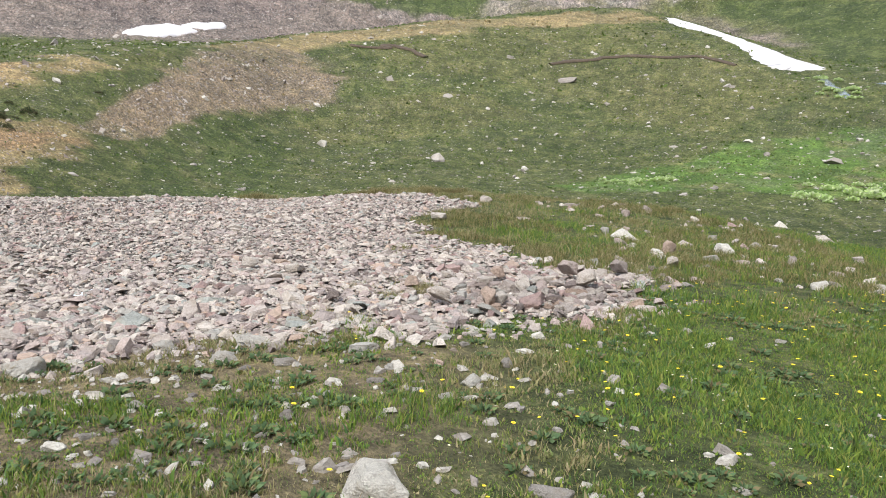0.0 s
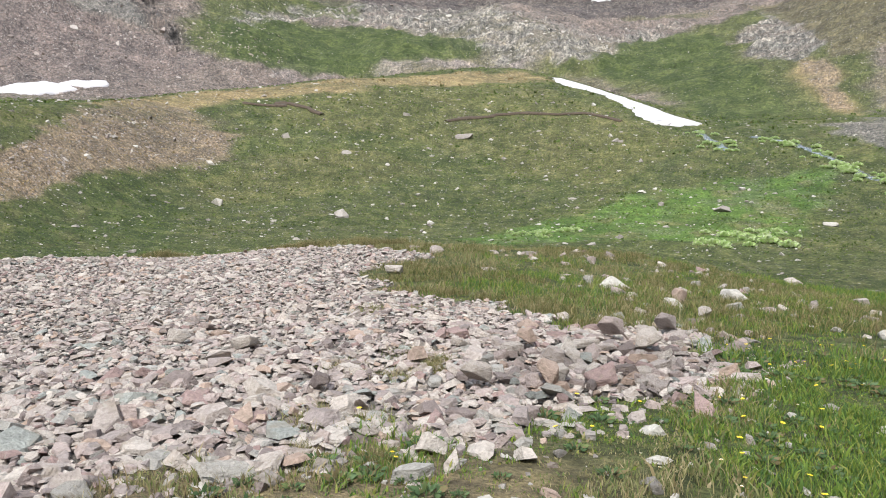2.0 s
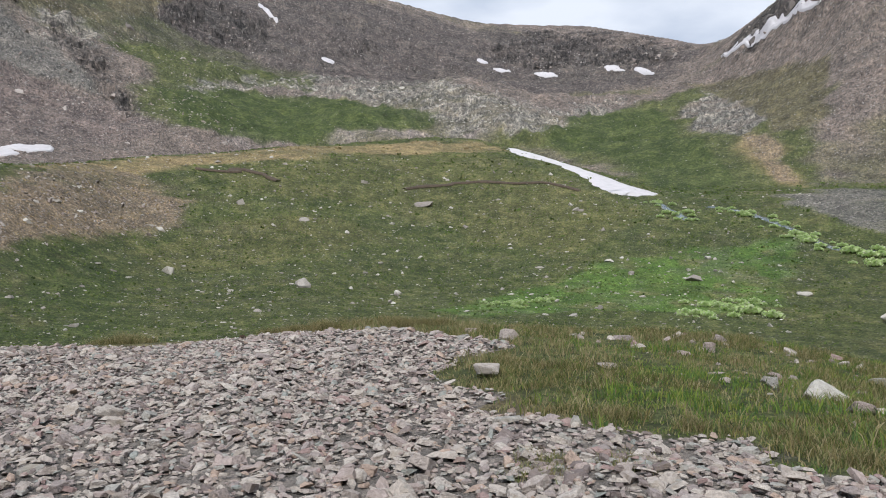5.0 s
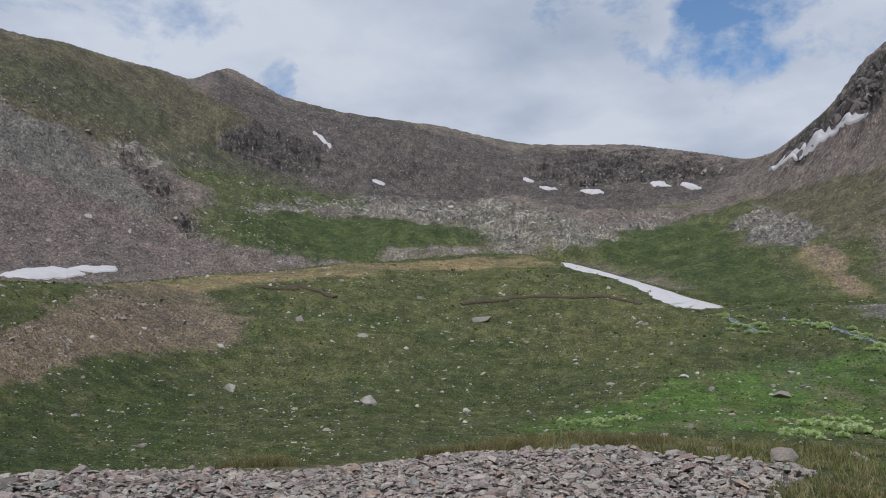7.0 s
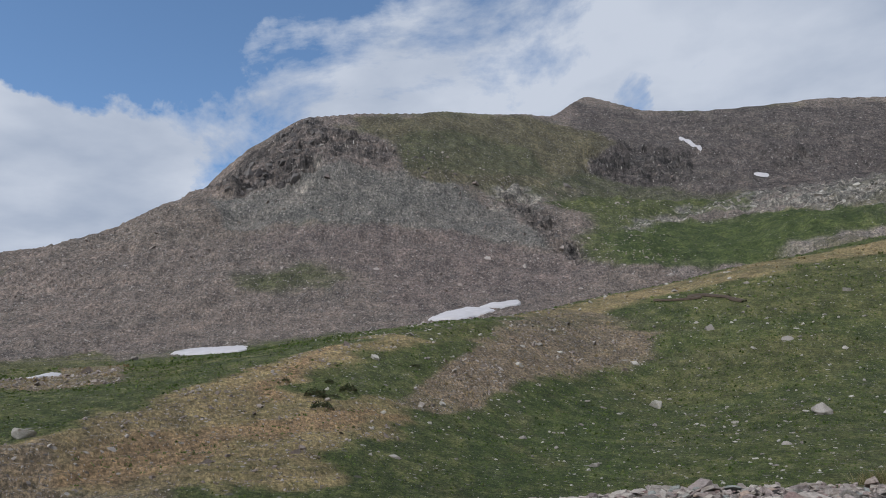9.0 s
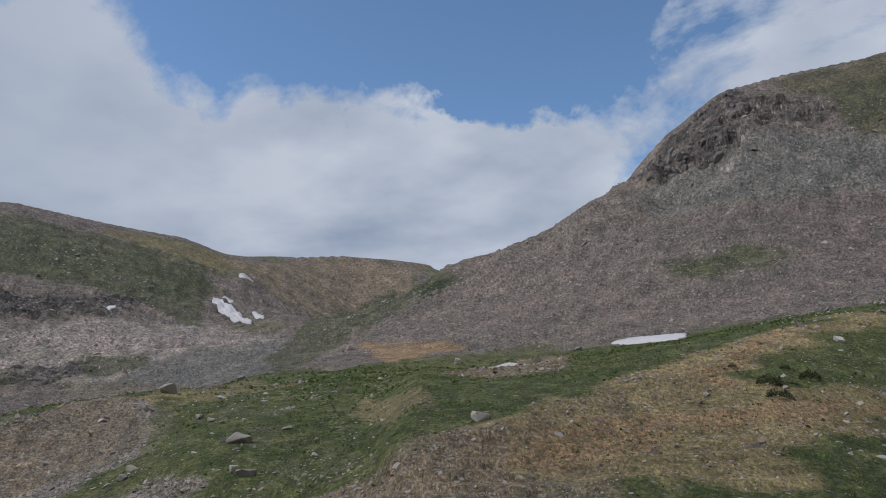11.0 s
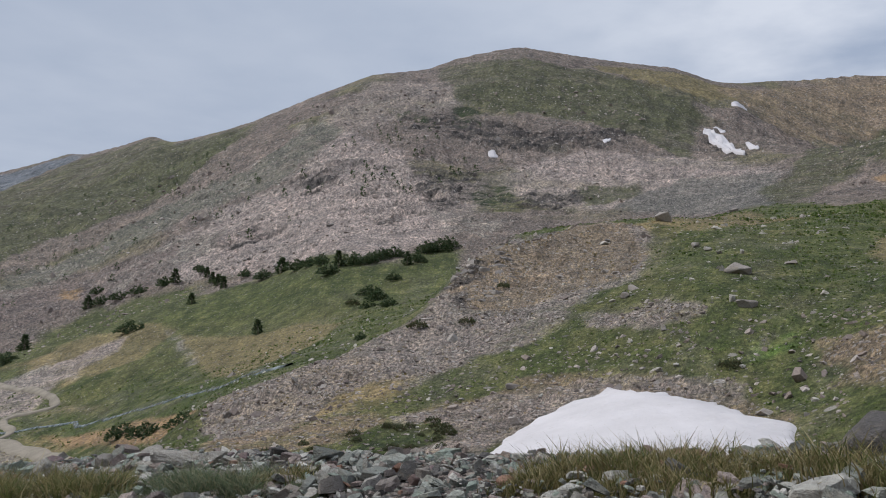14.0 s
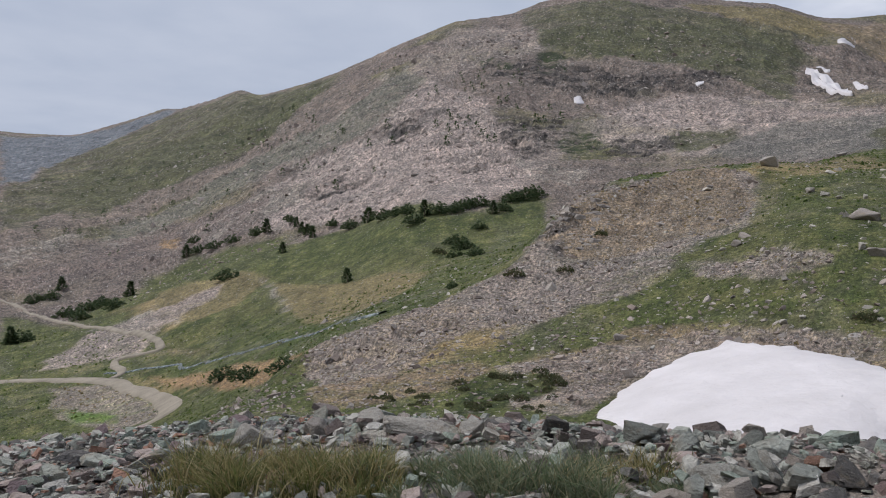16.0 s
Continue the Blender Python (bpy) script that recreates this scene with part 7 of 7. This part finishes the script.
# the stone field
r = np.random.default_rng(31)
cand = np.c_[r.uniform(-14.5, 3.2, 110000), r.uniform(5.0, 19.0, 110000)]
keep = on_talus(cand[:, 0], cand[:, 1])
rad = np.hypot(cand[:, 0] - ORIGIN[0], cand[:, 1] - ORIGIN[1])
keep &= (rad < 12.6)
cand = cand[keep][:42000]
extra = np.c_[r.uniform(-14, -10, 26000), r.uniform(11, 18, 26000)]
extra = extra[on_talus(extra[:, 0], extra[:, 1]) & (np.hypot(extra[:, 0] + 4, extra[:, 1] - 9) > 8) & (np.hypot(extra[:, 0] + 4, extra[:, 1] - 9) < 11.5)][:9000]
cand = np.concatenate([cand, extra])
size = np.clip(0.078 * r.lognormal(0, 0.42, len(cand)), 0.03, 0.2)
size = np.where(r.random(len(cand)) < 0.018, r.uniform(0.16, 0.34, len(cand)), size)
size = size * np.interp(cand[:, 1], [7.5, 11.5], [1.0, 0.68])
rim_pile = (cand[:, 0] < -10.0)
size = np.where(rim_pile, np.minimum(size * 0.44 * r.lognormal(0, 0.45, len(cand)), 0.14), size)
near = rim_pile & (cand[:, 0] < -11.2) & (cand[:, 1] > 12.2) & (cand[:, 1] < 15.6) | ((cand[:, 1] < 8.4) & (cand[:, 0] > 0.4))
chosen = np.nonzero(near & (size > np.where(rim_pile, 0.055, 0.1)))[0][:290]
rest = np.setdiff1d(np.arange(len(cand)), chosen)
scree = tagged(new("scree_field"), "field of broken grey and rust angular stone", "scree")
for group_of, mat, seed in ((rest[~rim_pile[rest]], STONES, 33), (rest[rim_pile[rest]], RIM_STONES, 35)):
    v, f = strewn(cand[group_of], size[group_of] * 1.25, seed, 0.27, 0.2, 0.04, 0.68)
    part("loose_stones", mesh_from("loose_stones", v, f, mat), scree)["kind"] = "stuff"
SLABS = [shard("stone", 500 + k, (0.3, 0.4, 0.22, 0.45, 0.34, 0.2, 0.42, 0.36)[k], STONE) for k in range(8)]
for k in chosen:
    ob = part("stone", SLABS[int(k) % 8], scree)
    s = float(size[k]) * 1.15
    ob.location = (float(cand[k, 0]), float(cand[k, 1]), float(ground(*cand[k])) + s * 0.12 + 0.05 * float(r.random()))
    ob.rotation_euler, ob.scale = (r.normal(0, 0.3), r.normal(0, 0.3), r.uniform(0, 6.28)), (s, s * r.uniform(0.7, 1.05), s * r.uniform(0.5, 0.85))


def tufts(count, xs, ys, per, spread, seed, test):
    q = np.random.default_rng(seed)
    c = np.c_[q.uniform(*xs, count), q.uniform(*ys, count)]
    c = c[test(c[:, 0], c[:, 1], q)]
    p = np.repeat(c, per, 0) + q.normal(0, spread, (len(c) * per, 2))
    return p, q


def turf_here(x, y, q):
    lush = fbm(x, y, 1.6, 3)
    bare = smooth(-0.6, 0.5, x * 0.35 + lush * 1.5)      # thin and stony towards the field's foot
    return ~on_talus(x, y) & (q.random(len(x)) < 0.42 + 0.58 * bare) & (np.hypot(x + 4, y - 9) < 17)


PATCH = lambda x, y: fbm(x + 7, y, 1.1, 3)
for xs, ys, count, per, spread, tall, wide, seed in (((-3.6, 7.0), (2.6, 7.6), 15500, 14, 0.032, 0.046, 0.0056, 41), ((-1.0, 12.0), (7.0, 20.0), 9500, 14, 0.05, 0.07, 0.010, 43), ((-3.6, 7.0), (2.6, 7.6), 5200, 7, 0.03, 0.045, 0.017, 47)):
    p, q = tufts(count, xs, ys, per, spread, seed, turf_here)
    green = PATCH(p[:, 0], p[:, 1]) + 0.12 + 0.10 * p[:, 0] - 0.07 * np.maximum(p[:, 1] - 8, 0) + q.normal(0, 0.2, len(p)) > 0.0
    for name, mat, mask, label in (("turf", TURF_BLADES, green, "short green alpine grass"), ("dry_turf", DRY_BLADES, ~green, "short straw-coloured dry grass")):
        pp = p[mask]
        h = tall * q.lognormal(0, 0.3, len(pp)) * (0.5 + 1.1 * smooth(-0.4, 0.6, fbm(pp[:, 0], pp[:, 1], 0.5, 2)))
        v, f = blades(pp, h, np.full(len(pp), wide) * q.uniform(0.7, 1.3, len(pp)), 0.75, seed + 1)
        thing(name, mesh_from(name, v, f, mat), (0, 0, 0), label=label, category="grass", kind="stuff")

# loose pale stones in the thin turf below the stone field
r2 = np.random.default_rng(48)
spots = np.c_[r2.uniform(-3.6, 3.4, 1700), r2.uniform(2.8, 7.4, 1700)]
spots = spots[(r2.random(1700) < np.clip(0.62 - 0.2 * spots[:, 0], 0.04, 1)) & ~on_talus(spots[:, 0], spots[:, 1])]
v, f = strewn(spots, np.minimum(0.062 * r2.lognormal(0, 0.55, len(spots)), 0.19), 49, 0.3, 0.2)
thing("turf_stones", mesh_from("turf_stones", v, f, PALE_STONES), (0, 0, 0), label="small loose stones lying in thin turf", category="stones", kind="stuff")

# stones spilled out of the field over its lower edge
edge_run = np.array(TALUS_EDGE[:16])
steps = r2.uniform(0, len(edge_run) - 1.001, 620)
lower = edge_run[steps.astype(int)] + (edge_run[steps.astype(int) + 1] - edge_run[steps.astype(int)]) * (steps % 1)[:, None]
v, f = strewn(lower + r2.normal(0, 0.3, (620, 2)), np.clip(0.1 * r2.lognormal(0, 0.5, 620), 0.03, 0.3), 57, 0.3, 0.18)
thing("edge_stones", mesh_from("edge_stones", v, f, STONES), (0, 0, 0), label="broken stones spilled along the field's lower edge", category="stones", kind="stuff")
# bushy sedge on the bank beside the field
cushion = np.c_[r2.uniform(0.2, 8.5, 1500), r2.uniform(8.6, 18.5, 1500)]
cushion = cushion[~on_talus(cushion[:, 0], cushion[:, 1]) & (fbm(cushion[:, 0], cushion[:, 1] + 9, 1.8, 3) > -0.12)]
tall = r2.uniform(0.06, 0.19, len(cushion))
for some, mat, text, seed in ((np.s_[::2], GREEN_SEDGE, "bushy olive-green sedge on the bank by the stones", 59), (np.s_[1::2], SEDGE_BLADES, "straw-tipped sedge on the bank by the stones", 60)):
    at, high = cushion[some], tall[some]
    p = np.repeat(at, 75, 0) + r2.normal(0, 1, (len(at) * 75, 2)) * np.repeat(0.04 + 0.3 * high, 75)[:, None]
    v, f = blades(p, np.repeat(high, 75) * r2.uniform(0.35, 1.2, len(p)), r2.uniform(0.004, 0.009, len(p)), 0.9, seed)
    thing("bank_sedge", mesh_from("bank_sedge", v, f, mat), (0, 0, 0), label=text, category="grass", kind="stuff")
# scrubby dry tufts rooted in the stone field
scrub = np.array([(-0.3, 7.9), (0.05, 8.1), (-1.0, 6.9), (-0.9, 7.1), (-0.6, 6.8), (-0.4, 10.9), (-0.2, 11.2), (0.3, 11.0), (-0.1, 8.6), (-0.7, 8.3)])
p = np.repeat(scrub, 420, 0) + r2.normal(0, 0.11, (len(scrub) * 420, 2))
v, f = blades(p, 0.09 * r2.uniform(0.3, 1.2, len(p)), r2.uniform(0.002, 0.006, len(p)), 1.0, 63)
thing("field_scrub", mesh_from("field_scrub", v, f, DRY_BLADES), (0, 0, 0), label="dry scrubby grass tufts rooted between the stones", category="grass", kind="stuff")
# broken blocks along the bank above the bowl
v, f = strewn(np.c_[r2.uniform(2.6, 8.5, 190), r2.uniform(9.0, 18.0, 190)], np.minimum(0.11 * r2.lognormal(0, 0.6, 190), 0.36), 50, 0.3, 0.15)
thing("bank_stones", mesh_from("bank_stones", v, f, STONES), (0, 0, 0), label="pale grey stones strewn over the dry bank", category="stones", kind="stuff")
# broad-leaved herbs that make low cushions in the turf
v0, f0 = sprays(320, 46, mat_shape, 0.5, 0.13)
v0, f0 = np.array(v0), np.array(f0)
verts, faces = [], []
for k in range(900):
    x, y = r2.uniform(-3.0, 6.5), r2.uniform(2.7, 8.2)
    if on_talus(np.array([x]), np.array([y]))[0] or fbm(np.array([x]), np.array([y + 30]), 0.9, 3)[0] < -0.05:
        continue
    s = r2.uniform(0.05, 0.13)
    verts.append(v0 * np.array([s, s, s * 0.8]) + (x, y, float(ground(x, y)))); faces.append(f0 + len(v0) * (len(verts) - 1))
thing("turf_herbs", mesh_from("turf_herbs", np.concatenate(verts), np.concatenate(faces), HERB_LEAVES), (0, 0, 0), label="low dark-green cushions of leafy herbs in turf", category="plants", kind="stuff")

# tall sedge along the rim and among the stones of the rim
q = np.random.default_rng(51)
sedge = [(*polar(a, 11.2 + 0.8 * value_noise(np.array([a * 0.7]), np.array([0.0]))[0]), q.uniform(0.2, 0.36)) for a in np.r_[np.arange(-26, -9, 0.55), np.arange(0.5, 5, 0.7), np.arange(14, 17, 0.8)]]
sedge += [(x, y, q.uniform(0.1, 0.2)) for x, y in SEDGE_STRAW + SEDGE_OLIVE[::3]]
sedge += [(-11.18 + 0.5 * k / 16 + q.normal(0, 0.06), 14.5 + 0.9 * k / 16 + q.normal(0, 0.05), q.uniform(0.08, 0.15)) for k in range(17)]
sedge += [(-10.62, 15.25, 0.2), (-10.5, 15.3, 0.18), (-11.8, 13.3, 0.13), (-11.75, 13.5, 0.13), (-11.8, 13.65, 0.14), (-11.95, 12.35, 0.24), (-11.9, 12.6, 0.22), (-11.85, 12.85, 0.2), (0.1, 8.2, 0.16), (0.0, 8.0, 0.14), (-1.0, 6.3, 0.14), (-0.6, 6.1, 0.14), (0.9, 12.4, 0.22), (1.3, 11.8, 0.22), (1.8, 10.6, 0.24)]
p, h = [], []
for x, y, w in sedge:
    n = 420
    p.append(np.c_[q.normal(x, w * 0.35, n), q.normal(y, w * 0.35, n)]); h.append(np.full(n, min(w, 0.34) * 0.64) * q.uniform(0.5, 1.25, n))
p, h = np.concatenate(p), np.concatenate(h)
v, f = blades(p, h, q.uniform(0.002, 0.0055, len(p)), 0.95, 52)
thing("sedge_clumps", mesh_from("sedge_clumps", v, f, SEDGE_BLADES), (0, 0, 0), label="tall clumps of half-dry sedge among the stones", category="grass", kind="stuff")


# bushy green tufts on the rim, dark at the heart
for tufts_at, mat, text, seed in ((SEDGE_OLIVE + SEDGE_STRAW[::2], GREEN_SEDGE, "bushy olive-green sedge tufts on the stony rim", 53), (SEDGE_BLUE, BLUE_SEDGE, "bushy grey-green herb tufts on the stony rim", 55)):
    q = np.random.default_rng(seed)
    n = 520
    hearts = np.concatenate([np.array(tufts_at) + q.normal(0, 0.06, (len(tufts_at), 2)) for _ in range(2)])
    tall = q.uniform(0.05, 0.11, len(hearts)) * (0.3 + 1.0 * smooth(-0.45, 0.6, fbm(hearts[:, 0], hearts[:, 1], 0.45, 2)))
    p = np.concatenate([q.normal(0, 0.028 + 0.15 * t, (n, 2)) + at for at, t in zip(hearts, tall)])
    away = np.concatenate([np.hypot(*(p[k * n:(k + 1) * n] - at).T) / (0.055 + 0.3 * tall[k]) for k, at in enumerate(hearts)])
    h = np.repeat(tall, n) * np.exp(-away ** 2) * q.uniform(0.35, 1.35, len(p)) + 0.014
    v, f = blades(p, h, q.uniform(0.0013, 0.0042, len(p)), 1.25, seed + 1)
    thing("sedge_tufts", mesh_from("sedge_tufts", v, f, mat), (0, 0, 0), label=text, category="grass", kind="stuff")


def disc_petals(name, petals, radius, mat, cup=0.25):
    bm = bmesh.new()
    for k in range(petals):
        a = k * 6.28319 / petals
        w = 3.0 / petals
        pts = [bm.verts.new((math.cos(a + d) * s * radius, math.sin(a + d) * s * radius, z * radius)) for d, s, z in ((-w * 0.4, 0.2, 0), (w * 0.4, 0.2, 0), (w, 0.75, cup), (0, 1.0, cup * 1.1), (-w, 0.75, cup))]
        bm.faces.new(pts)
    me = bpy.data.meshes.new(name)
    bm.to_mesh(me)
    bm.free()
    me.materials.append(mat)
    return me


def ball(name, radius, mat):
    bm = bmesh.new()
    bmesh.ops.create_icosphere(bm, subdivisions=1, radius=radius)
    for v in bm.verts:
        v.co.z *= 0.5
    me = bpy.data.meshes.new(name)
    bm.to_mesh(me)
    bm.free()
    me.materials.append(mat)
    return me


def stem_mesh(height):
    me = trunk_mesh("stem", height, 0.0022, 0.01)
    me.materials.clear()
    me.materials.append(STEM)
    return me


def flower(name, label, petals, radius, mat, height, group):
    base = tagged(new(name), label, "flower", group)
    part("stem", stem_mesh(height), base)
    head = part("petals", disc_petals("petals", petals, radius, mat), base)
    head.location = (0.01, 0, height)
    heart = part("heart", ball("heart", radius * 0.3, FLOWER_HEART), base)
    heart.location = (0.01, 0, height + radius * 0.1)
    return base


YELLOW = flower("yellow_flower", "small bright yellow flower standing in turf", 8, 0.016, PETAL, 0.085, "yellow meadow flowers")
WHITE = flower("white_flower", "tiny cream-white flower standing in turf", 6, 0.009, PALE_PETAL, 0.08, "white meadow flowers")
q = np.random.default_rng(61)
for source, count, lo in ((YELLOW, 290, 0.7), (WHITE, 210, 0.7)):
    n = 0
    while n < count:
        x, y = q.uniform(-2.6, 6.5), q.uniform(2.7, 8.5)
        if on_talus(np.array([x]), np.array([y]))[0] or q.random() > 0.25 + 0.2 * x:
            continue
        n += 1
        s = float(q.uniform(lo, 1.25))
        m = Matrix.LocRotScale(on_ground(x, y, 0.005), Euler((q.normal(0, 0.12), q.normal(0, 0.12), q.uniform(0, 6.28))), (1, 1, 1))
        if n == 1:
            source.matrix_basis = m
        else:
            copy_thing(source, m).scale = (s, s, s)
